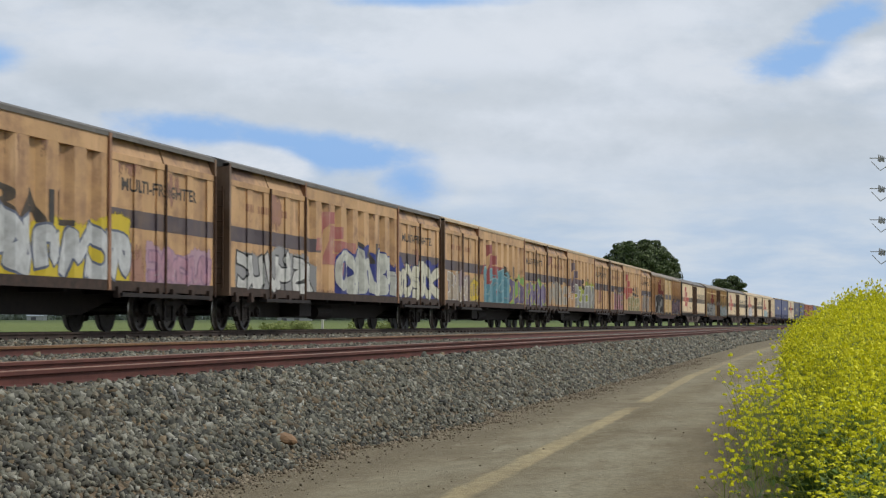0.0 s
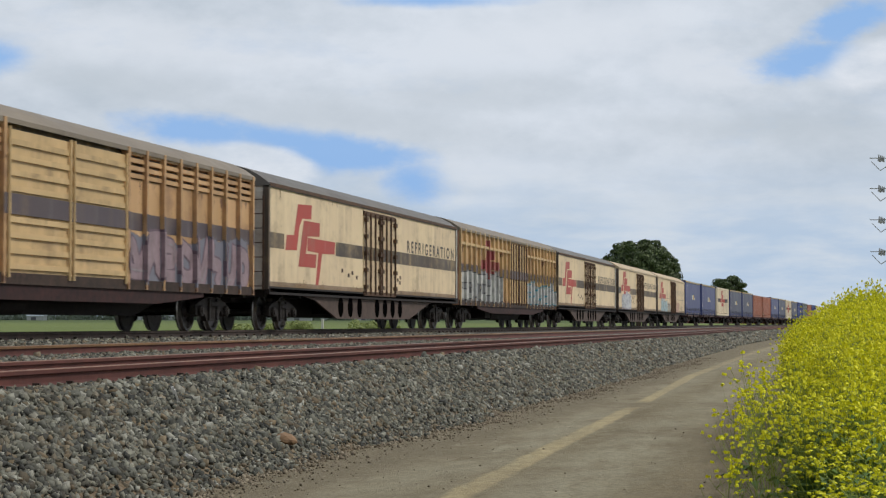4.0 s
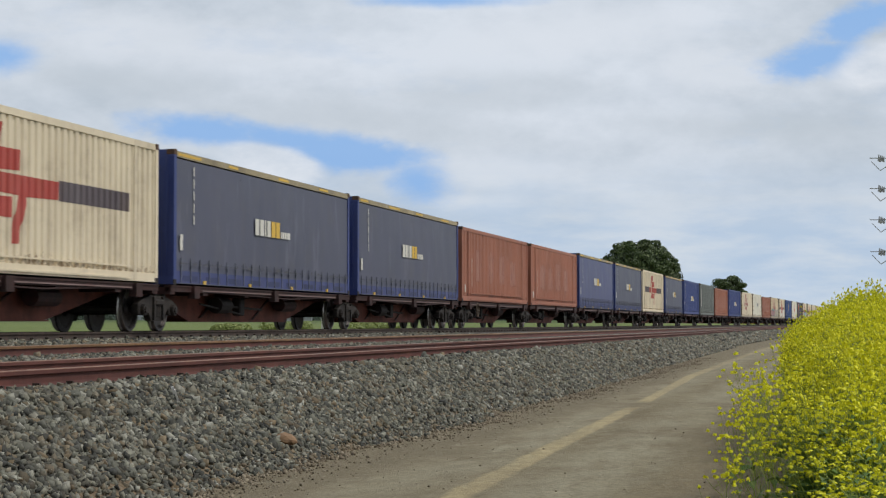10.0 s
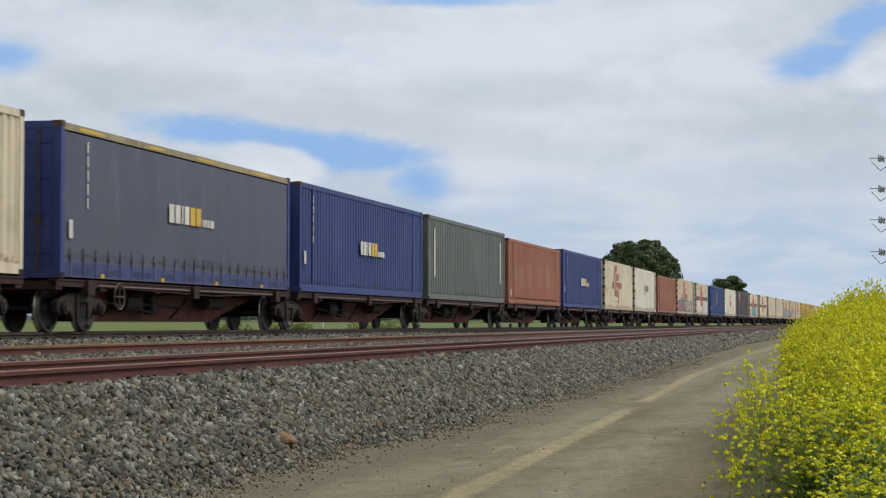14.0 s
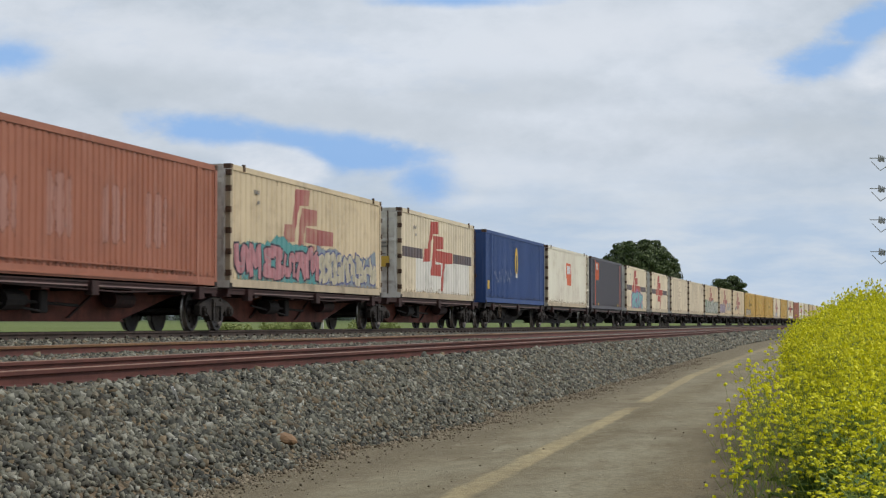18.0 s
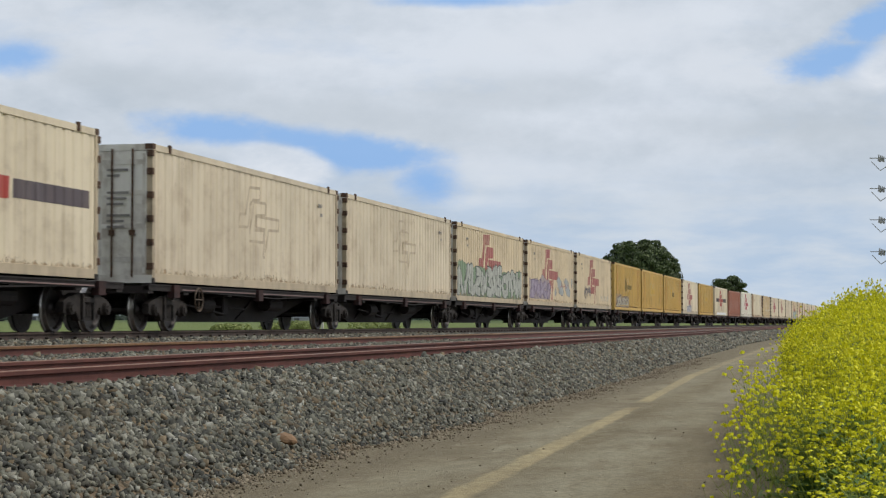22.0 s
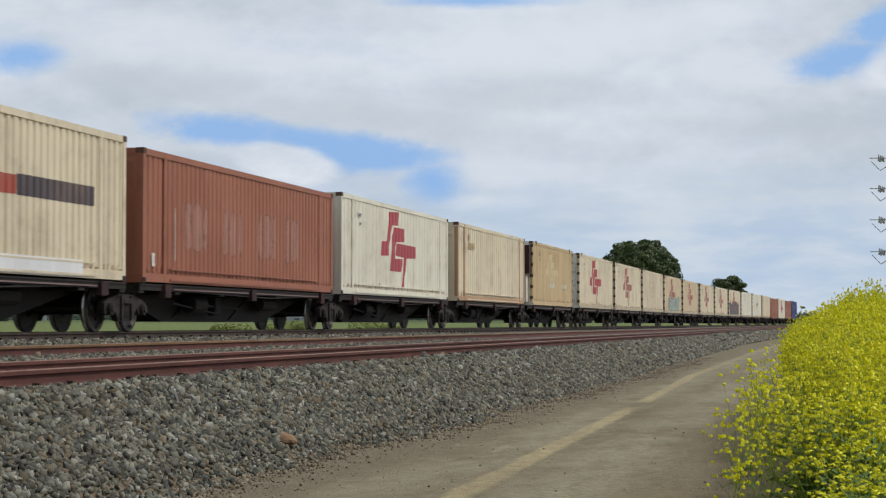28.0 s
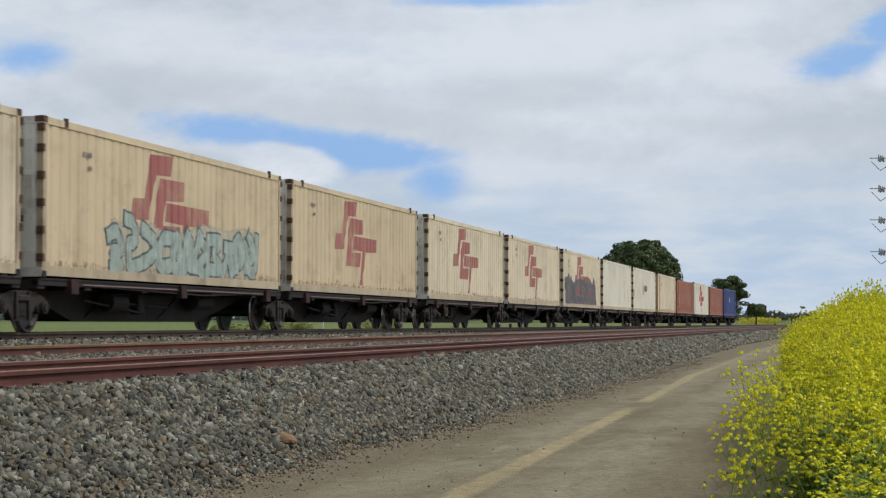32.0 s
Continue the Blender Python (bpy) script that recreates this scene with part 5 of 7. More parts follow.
def van_base(name, floor_z, belly):
    v = empty(name)
    mat = M_UNDER
    bm = bmesh.new()
    if belly:
        prism(bm, [(2.9, floor_z), (2.9, floor_z - 0.06), (4.5, floor_z - 0.2), (6.7, floor_z - 0.69), (15.6, floor_z - 0.69), (18.6, floor_z - 0.15), (19.6, floor_z - 0.06), (19.6, floor_z)], VW - 0.12, 0.05)
        part("side_sill", bm, rusty("brown_underframe", (0.07, 0.045, 0.035), (0.13, 0.09, 0.07)), v)
        # the sill is not pierced: black discs stand for its dark lightening holes
        for y in (7.1, 8.15, 9.2, 11.3, 12.3, 13.3, 14.3):
            bm = bmesh.new()
            rod(bm, (VW - 0.08, y, floor_z - 0.36), (VW - 0.066, y, floor_z - 0.36), 0.29, 18)
            part("lightening_hole", bm, M_HOLE_DISC, v)
    box_bm = boxes((-0.35, 0.35, 0.2, VL - 0.2, floor_z - 0.30, floor_z + 0.02))
    for y in (0.2, 3.2, 6.0, 9.0, 12.0, 15.0, 18.0, 21.0, VL - 0.4):
        box(box_bm, -VW + 0.1, VW - 0.15, y, y + 0.2, floor_z - 0.16, floor_z)
    prism(box_bm, [(3.8, floor_z - 0.3), (5.2, 0.34), (VL - 5.2, 0.34), (VL - 3.8, floor_z - 0.3)], -0.34, 0.68)
    part("centre_sill", box_bm, mat, v)
    part("floor", boxes((-VW + 0.02, VW - 0.03, 0.1, VL - 0.1, floor_z, floor_z + 0.08)), mat, v)
    for sx in (-1, 1):
        a, b = sorted((sx * (VW - 0.08), sx * (VW + 0.02)))
        part("sole_bar", boxes((a, b, 0.05, VL - 0.05, floor_z - 0.10, floor_z + 0.10)), mat if belly else M_SOLE, v)
    bm = bmesh.new()
    rod(bm, (0.5, 10.0, floor_z - 0.42), (0.5, 11.6, floor_z - 0.42), 0.21, 12)
    part("air_reservoir", bm, mat, v)
    part("brake_cylinder_box", boxes((-0.9, 0.9, 7.5, 8.6, floor_z - 0.55, floor_z - 0.1)), mat, v)
    bogie(v, 2.2)
    bogie(v, VL - 2.2)
    coupler(v, 0.1, -1)
    coupler(v, VL - 0.1, 1)
    return v


def van_roof(v, eave, rise, mat, n=10, y0=0.0, y1=None):
    y1 = VL if y1 is None else y1
    verts, faces = [], []
    for y in (y0, y1):
        for i in range(n + 1):
            a = -1 + 2 * i / n
            verts.append((a * (VW + 0.03), y, eave + rise * (1 - abs(a) ** 2.4)))
    verts += [(VW + 0.03, y0, eave - 0.09), (VW + 0.03, y1, eave - 0.09), (-VW - 0.03, y0, eave - 0.09), (-VW - 0.03, y1, eave - 0.09)]
    m = n + 1
    faces = [(i, i + 1, m + i + 1, m + i) for i in range(n)]
    k = 2 * m
    faces += [(n, k, k + 1, m + n), (0, m, k + 3, k + 2), tuple(range(m))[::-1] + (k + 2, k), tuple(range(m, 2 * m)) + (k + 1, k + 3)]
    part("roof", from_arrays("roof", verts, faces, [mat]), None, v)


def van_ends(v, z0, z1, mat):
    for y, sg in ((0.0, 1), (VL, -1)):
        part("end_wall", boxes((-VW + 0.02, VW - 0.02, min(y + sg * 0.02, y + sg * 0.1), max(y + sg * 0.02, y + sg * 0.1), z0, z1)), mat, v)
        bm = bmesh.new()
        for x in (-0.9, -0.45, 0.0, 0.45, 0.9):
            box(bm, x - 0.05, x + 0.05, min(y - sg * 0.03, y + sg * 0.02), max(y - sg * 0.03, y + sg * 0.02), z0, z1 - 0.1)
        part("end_stiffener", bm, mat, v)
        bm = bmesh.new()
        for i in range(7):
            rod(bm, (VW - 0.45, y - sg * 0.08, 1.1 + i * 0.36), (VW - 0.1, y - sg * 0.08, 1.1 + i * 0.36), 0.014, 5)
        for xx in (VW - 0.45, VW - 0.1):
            box(bm, xx - 0.02, xx + 0.02, y - sg * 0.08 - 0.012, y - sg * 0.08 + 0.012, 1.0, 3.36)
        part("ladder", bm, M_HINGE, v)


def door_profile(y0, y1):
    out = []
    for q in range(3):
        a = y0 + 0.02 + q * (y1 - y0 - 0.42) / 2
        out += [(a - 0.002, -0.03), (a, 0.012), (a + 0.40, 0.012), (a + 0.402, -0.03)]
    return out


def ribbed_van(k):
    """A van with sliding door bays at both ends and a deeply ribbed middle."""
    global PROFILE
    v = van_base("freight_van", 0.92, False)
    z0, z1 = 0.82, 3.92
    x = VW
    door_list = []
    doors = ((0.12, 3.15), (3.25, 6.25), (16.85, 19.8), (19.9, 22.95))
    for y0, y1 in doors:
        door = part("sliding_door", boxes((x - 0.13, x - 0.03, y0, y1, z0, z1 - 0.36)), M_OCHRE, v, "ochre sliding door with pressed panels")
        bm = bmesh.new()
        w = [bm.verts.new(p) for p in ((x - 0.01, y0, z1 - 0.40), (x - 0.01, y1, z1 - 0.40), (x - 0.16, y1, z1), (x - 0.16, y0, z1), (x - 0.2, y0, z1 - 0.40), (x - 0.2, y1, z1 - 0.40))]
        for f in ((0, 1, 2, 3), (0, 3, 4), (1, 5, 2), (0, 4, 5, 1)):
            bm.faces.new([w[i] for i in f])
        part("door_shoulder", bm, M_SHOULDER, door)
        n = 2
        for q in range(n + 1):
            a = y0 + 0.02 + q * (y1 - y0 - 0.42) / n
            part("pressed_rib", boxes((x - 0.03, x + 0.01, a, a + 0.40, z0 + 0.08, z1 - 0.40)), M_OCHRE, door)
        part("door_rail", boxes((x - 0.03, x + 0.025, y0, y1, z1 - 0.52, z1 - 0.385)), M_OCHRE, door)
        part("door_rail", boxes((x - 0.03, x + 0.025, y0, y1, z0, z0 + 0.14)), M_SOLE, door)
        part("lock_rod", rod(bmesh.new(), (x + 0.06, y1 + 0.02, z0 - 0.05), (x + 0.06, y1 + 0.02, z1 - 0.4), 0.024, 6), M_HINGE, door)
        for q in (0.12, 0.5, 0.88):
            part("door_roller", boxes((x - 0.02, x + 0.09, y0 + q * (y1 - y0) - 0.1, y0 + q * (y1 - y0) + 0.1, z0 - 0.14, z0 + 0.08)), M_SOLE, door)
        door_list.append(door)
    slab("ribbed_wall", 6.4, 16.7, z0 + 0.02, z1 - 0.42, x - 0.0, M_OCHRE, v, 1.28, 0.13, 0.5)
    PROFILE = []
    for y0, y1 in doors[:2]:
        PROFILE += door_profile(y0, y1)
    PROFILE += rib_profile(6.4, 16.7, 1.28, 0.13, 0.5)
    for y0, y1 in doors[2:]:
        PROFILE += door_profile(y0, y1)
    far = slab("ribbed_wall", 0.2, VL - 0.2, z0 + 0.02, z1, x - 0.02, M_OCHRE, v, 1.28, 0.1, 0.5)
    far.matrix_basis = pose(0, VL, 0, 0, 0, 180)
    part("wall_cap", boxes((x - 0.16, x + 0.004, 6.4, 16.7, z1 - 0.43, z1 - 0.03)), M_OCHRE, v)
    painted("dark_band", v, x + 0.002, 6.42, 7.9, 2.10, 2.46, M_BAND)
    for (y0, y1), door in zip(doors, door_list):
        painted("door_band", door, x + 0.001, y0 + 0.01, y1 - 0.01, 2.10, 2.46, M_BAND)
    for y in (0.0, 6.27, 16.72, 22.96):
        part("pillar", boxes((x - 0.14, x + 0.045, y, y + 0.12, z0, z1 - 0.02)), M_END_BROWN if y in (0.0, 22.96) else M_OCHRE_BROWN, v)
    part("walkway_step", boxes((x - 0.05, x + 0.14, 2.6, 6.4, 0.70, 0.78)), M_UNDER, v)
    part("walkway_step", boxes((x - 0.05, x + 0.14, 17.2, 22.4, 0.70, 0.78)), M_UNDER, v)
    lettering("MULTI-FREIGHTER", v, x + 0.001, 17.5, 2.84, 0.36, M_BLACK_MARK, 1.5)
    lettering("RAIL", v, x + 0.006, 11.75, 2.0, 0.86, M_BLACK_MARK, 1.95)
    for q in range(14):
        if q not in (3, 9):
            painted("faded_lettering_bar", v, x + 0.002, 1.4 + 0.24 * q, 1.56 + 0.24 * q, 2.86, 3.04, M_OCHRE_BROWN)
    if k != 1:
        emblem(v, x + 0.005, 7.3, 1.3, 4.4, 2.05, {2: M_LOGO_DULL, 3: M_LOGO_PURPLE}.get(k, M_LOGO_RED))
    else:
        emblem(v, x + 0.005, 7.4, 1.4, 4.2, 1.9, M_LOGO_FADED)
    rnd = random.Random(40 + k)
    for (y0, y1), door in zip(doors, door_list):
        ph, g = rnd.uniform(0, 6), rnd.uniform(0.35, 0.75)
        coat("door_stain", door, x + 0.003, y0 + 0.03, y1 - 0.03, z0 + 0.15, z1 - 0.53, mist((0.36, 0.19, 0.135), 0.9, 1.6), lambda a, b: g * (0.55 + 0.45 * math.sin(a * 5 + ph)) * (0.65 + 0.35 * math.cos(b * 6 + ph)), 8, 0.2)
    grime(v, x + 0.003, 6.45, 16.65, z0 + 0.03, z1 - 0.44, (0.30, 0.17, 0.105), k, 0.7, 0.45)
    van_roof(v, z1, 0.26, M_ROOF if k < 2 else M_ROOF_PALE)
    van_ends(v, z0, z1, M_END_BROWN)
    return v


def louvre_van(k):
    """A posted van with slatted upper walls and a pair of middle doors."""
    global PROFILE
    v = van_base("louvre_van", 0.95, False)
    z0, z1 = 0.86, 3.72
    x = VW
    old = k == 7
    part("side_wall", boxes((x - 0.10, x - 0.05, 0.15, VL - 0.15, z0, z1 - (0.0 if old else 0.62))), M_OCHRE, v)
    far = slab("ribbed_wall", 0.2, VL - 0.2, z0, z1, x - 0.02, M_OCHRE, v, 0.55, 0.06, 0.5)
    far.matrix_basis = pose(0, VL, 0, 0, 0, 180)
    spans = ((0.15, 9.2), (14.8, VL - 0.15)) if not old else ((0.15, 10.5), (14.6, VL - 0.15))
    if not old:
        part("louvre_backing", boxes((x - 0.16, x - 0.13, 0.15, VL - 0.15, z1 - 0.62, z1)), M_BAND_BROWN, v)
        for y0, y1 in spans:
            for q in range(4):
                part("louvre_slat", boxes((x - 0.12, x - 0.01, y0, y1, z1 - 0.60 + q * 0.155, z1 - 0.51 + q * 0.155)), M_OCHRE, v)
    else:
        for y0, y1 in spans:
            part("wall_rail", boxes((x - 0.06, x + 0.03, y0, y1, 3.12, 3.22)), M_OCHRE_PALE, v)
    for y0, y1 in spans:
        n = round((y1 - y0) / 0.97)
        for i in range(n + 1):
            y = y0 + (y1 - y0 - 0.1) * i / n
            part("wall_post", boxes((x - 0.06, x + 0.05, y, y + 0.10, z0, z1)), M_OCHRE_PALE if old else M_OCHRE, v)
            if old or y > 7.4:
                part("band_on_post", boxes((x + 0.05, x + 0.053, y, y + 0.10, 2.06, 2.42)), M_BAND, v)
        part("dark_band", boxes((x - 0.051, x - 0.046, max(y0, 7.4) if y0 < 5 and not old else y0, y1, 2.06, 2.42)), M_BAND, v)
    PROFILE = []
    for y0, y1 in spans:
        n = round((y1 - y0) / 0.97)
        for i in range(n + 1):
            y = y0 + (y1 - y0 - 0.1) * i / n
            PROFILE += [(y - 0.002, -0.05), (y, 0.054), (y + 0.1, 0.054), (y + 0.102, -0.05)]
    d0, d1 = spans[0][1], spans[1][0]
    for y0, y1 in ((d0 + 0.03, (d0 + d1) / 2 - 0.01), ((d0 + d1) / 2 + 0.01, d1 - 0.03)):
        d = part("door", boxes((x - 0.08, x + 0.0, y0, y1, z0 + 0.1, z1 - 0.18)), M_OCHRE_PALE, v, "pale ochre ribbed van door")
        if not old:
            for q in range(9):
                z = z0 + 0.25 + q * 0.27
                part("door_rib", boxes((x, x + 0.04, y0 + 0.1, y1 - 0.1, z, z + 0.10)), M_OCHRE_PALE, d)
        for i in range(2 if not old else 4):
            yy = y0 + 0.08 + (y1 - y0 - 0.16) * i / (1 if not old else 3)
            part("lock_rod", rod(bmesh.new(), (x + 0.05, yy, z0 + 0.1), (x + 0.05, yy, z1 - 0.15), 0.03, 6), M_HINGE if old else M_OCHRE_PALE, d)
        part("door_band", boxes((x + 0.0, x + 0.045, y0, y1, 2.06, 2.42)), M_BAND, d)
    bm = bmesh.new()
    prism(bm, [(3.6, z0), (3.6, z0 - 0.1), (6.5, z0 - 0.28), (VL - 6.5, z0 - 0.28), (VL - 3.6, z0 - 0.1), (VL - 3.6, z0)], x - 0.1, 0.08)
    part("side_sill", bm, M_UNDER_RED, v)
    emblem(v, x + 0.003, 4.2, 1.5, 4.2, 2.0, M_LOGO_DULL)
    for y0, y1 in spans:
        grime(v, x + 0.004, y0 + 0.02, y1 - 0.02, z0 + 0.02, z1 - 0.65, (0.22, 0.12, 0.075), k + int(y0), 0.7, 0.6)
    van_roof(v, z1, 0.46, M_ROOF_DUN)
    van_ends(v, z0, z1, M_OCHRE_BROWN)
    return v


def fridge_van(k):
    """A smooth-sided insulated van with one pair of plug doors."""
    global PROFILE
    PROFILE = [(-5.0, 0.0), (30.0, 0.0)]
    v = van_base("refrigerated_van", 1.0, True)
    z0, z1 = 1.02, 3.62
    x = VW
    d0 = 9.3 + {9: 0.55, 10: 0.65}.get(k, 0.0)
    d1 = d0 + 3.95
    part("side_wall", boxes((x - 0.12, x, 0.12, d0, z0, z1)), M_CREAM_VAN, v)
    part("side_wall", boxes((x - 0.12, x, d1, VL - 0.5, z0, z1)), M_CREAM_VAN, v)
    part("door_header", boxes((x - 0.12, x + 0.01, d0, d1, z1 - 0.10, z1)), M_CREAM_VAN, v)
    part("end_cabinet", boxes((x - 0.42, x - 0.14, VL - 0.48, VL - 0.22, 1.75, 3.45)), M_BRIGHT, v, "pale cabinet on the end wall")
    part("side_wall", boxes((-x, -x + 0.12, 0.12, VL - 0.5, z0, z1)), M_CREAM_VAN, v)
    part("end_bulkhead", boxes((-x + 0.1, x - 0.1, VL - 0.6, VL - 0.5, z0, z1)), M_ROOF, v)
    for y0, y1 in ((d0 + 0.02, d0 + 1.97), (d0 + 1.99, d1 - 0.02)):
        d = part("plug_door", boxes((x - 0.10, x + 0.02, y0, y1, z0 - 0.02, z1 - 0.1)), M_CREAM_VAN, v, "cream plug door with dark lock rods")
        part("door_frame", boxes((x - 0.02, x + 0.05, y0, y1, z1 - 0.24, z1 - 0.1)), M_HINGE, d)
        part("door_frame", boxes((x - 0.02, x + 0.05, y0, y1, z0 - 0.02, z0 + 0.10)), M_HINGE, d)
        for q in range(4):
            yy = y0 + 0.12 + q * (y1 - y0 - 0.24) / 3
            bm = rod(bmesh.new(), (x + 0.07, yy, z0 + 0.02), (x + 0.07, yy, z1 - 0.15), 0.032, 6)
            if q in (0, 3):
                for h in range(5):
                    box(bm, x + 0.02, x + 0.12, yy - 0.10, yy + 0.10, z0 + 0.18 + h * 0.5, z0 + 0.30 + h * 0.5)
            part("lock_rod", bm, M_HINGE, d)
        if k != 10:
            part("door_band", boxes((x + 0.02, x + 0.024, y0, y1, 2.07, 2.46)), M_BAND_BROWN, d)
    for y0, y1 in ((0.15, 1.35), (6.3, d0 - 0.02), (d1 + 0.02, VL - 0.52)) if k != 10 else ():
        part("dark_band", boxes((x, x + 0.004, y0, y1, 2.07, 2.46)), M_BAND_BROWN, v)
    emblem(v, x + 0.002, 1.45, 1.21 if k != 9 else 1.37, 4.75, 2.13, M_LOGO)
    if k == 10:
        for y0, y1 in ((0.3, d0 - 0.1), (d1 + 0.1, VL - 0.6)):
            part("wall_seam", boxes((x, x + 0.004, y0, y1, 2.12, 2.15)), M_SOOT, v)
    lettering("R E F R I G E R A T I O N", v, x + 0.002, 14.95 if k != 9 else 14.7, 2.50 if k != 9 else 2.64, 0.53, M_BLACK_MARK if k != 10 else M_GRIME, 1.30)
    for y in (0.0, VL - 0.5):
        part("corner_post", boxes((x - 0.14, x + 0.015, y, y + 0.12, z0, z1)), M_BAND_BROWN, v)
    part("gutter", boxes((x - 0.02, x + 0.045, 0.05, VL - 0.4, z1 - 0.02, z1 + 0.07)), M_HINGE if k in (6, 8) else M_ROOF_PALE, v)
    part("lower_trim", boxes((x - 0.02, x + 0.02, 0.1, VL - 0.5, z0 - 0.06, z0 + 0.03)), M_SOLE, v)
    for y0, y1 in ((0.15, d0 - 0.02), (d1 + 0.02, VL - 0.52)):
        part("soot_strip", boxes((x, x + 0.003, y0, y1, z0 + 0.03, z0 + 0.20)), M_SOOT, v)
    for y, z in ((6.9, 1.62), (7.6, 1.5), (8.0, 1.58), (8.5, 1.46), (13.6, 1.5), (13.9, 1.42), (13.95, 1.58)):
        plate("rust_patch", v, x, y, y + 0.2, z, z + 0.11, M_HINGE, "", 0.003)
    for y0, y1 in ((0.15, d0 - 0.02), (d1 + 0.02, VL - 0.52)):
        grime(v, x + 0.009, y0, y1, z0 + 0.03, z1 - 0.03, (0.30, 0.19, 0.095), k + int(y0), 0.55, 0.4)
    van_roof(v, z1 + 0.05, 0.50, M_ROOF if k in (6, 8) else M_ROOF_PALE, 10, 0.0, VL - 0.4)
    van_ends(v, z0, z1, M_GREY_DOOR)
    return v


M_OCHRE_PALE = paint("pale_ochre_paint", (0.60, 0.42, 0.20), (0.12, 0.07, 0.04), 0.45)
M_ROOF_DUN = paint("dun_roof_paint", (0.22, 0.18, 0.13), (0.12, 0.09, 0.06), 0.4)
M_OCHRE_BROWN = paint("stained_ochre_paint", (0.34, 0.17, 0.085), (0.13, 0.06, 0.05), 0.7)
M_LOGO_RED = paint("worn_red_marking", (0.36, 0.06, 0.045), (0.3, 0.14, 0.08), 0.4)
M_LOGO_PURPLE = paint("purplish_marking", (0.10, 0.065, 0.085), (0.25, 0.15, 0.1), 0.4)
M_END_BROWN = paint("sooty_end_paint", (0.17, 0.10, 0.055), (0.05, 0.033, 0.025), 0.6)
M_SHOULDER = paint("stained_shoulder_paint", (0.50, 0.30, 0.145), (0.11, 0.062, 0.062), 0.95, 0.5, 0.12, 0.10)
M_SOOT = paint("sooty_lower_wall", (0.30, 0.21, 0.13), (0.08, 0.055, 0.04), 0.9)
M_LOGO_DULL = paint("dull_red_marking", (0.27, 0.05, 0.05), (0.35, 0.18, 0.1), 0.5)
M_ROOF_PALE = paint("pale_roof_paint", (0.52, 0.40, 0.245), (0.2, 0.14, 0.09), 0.45)


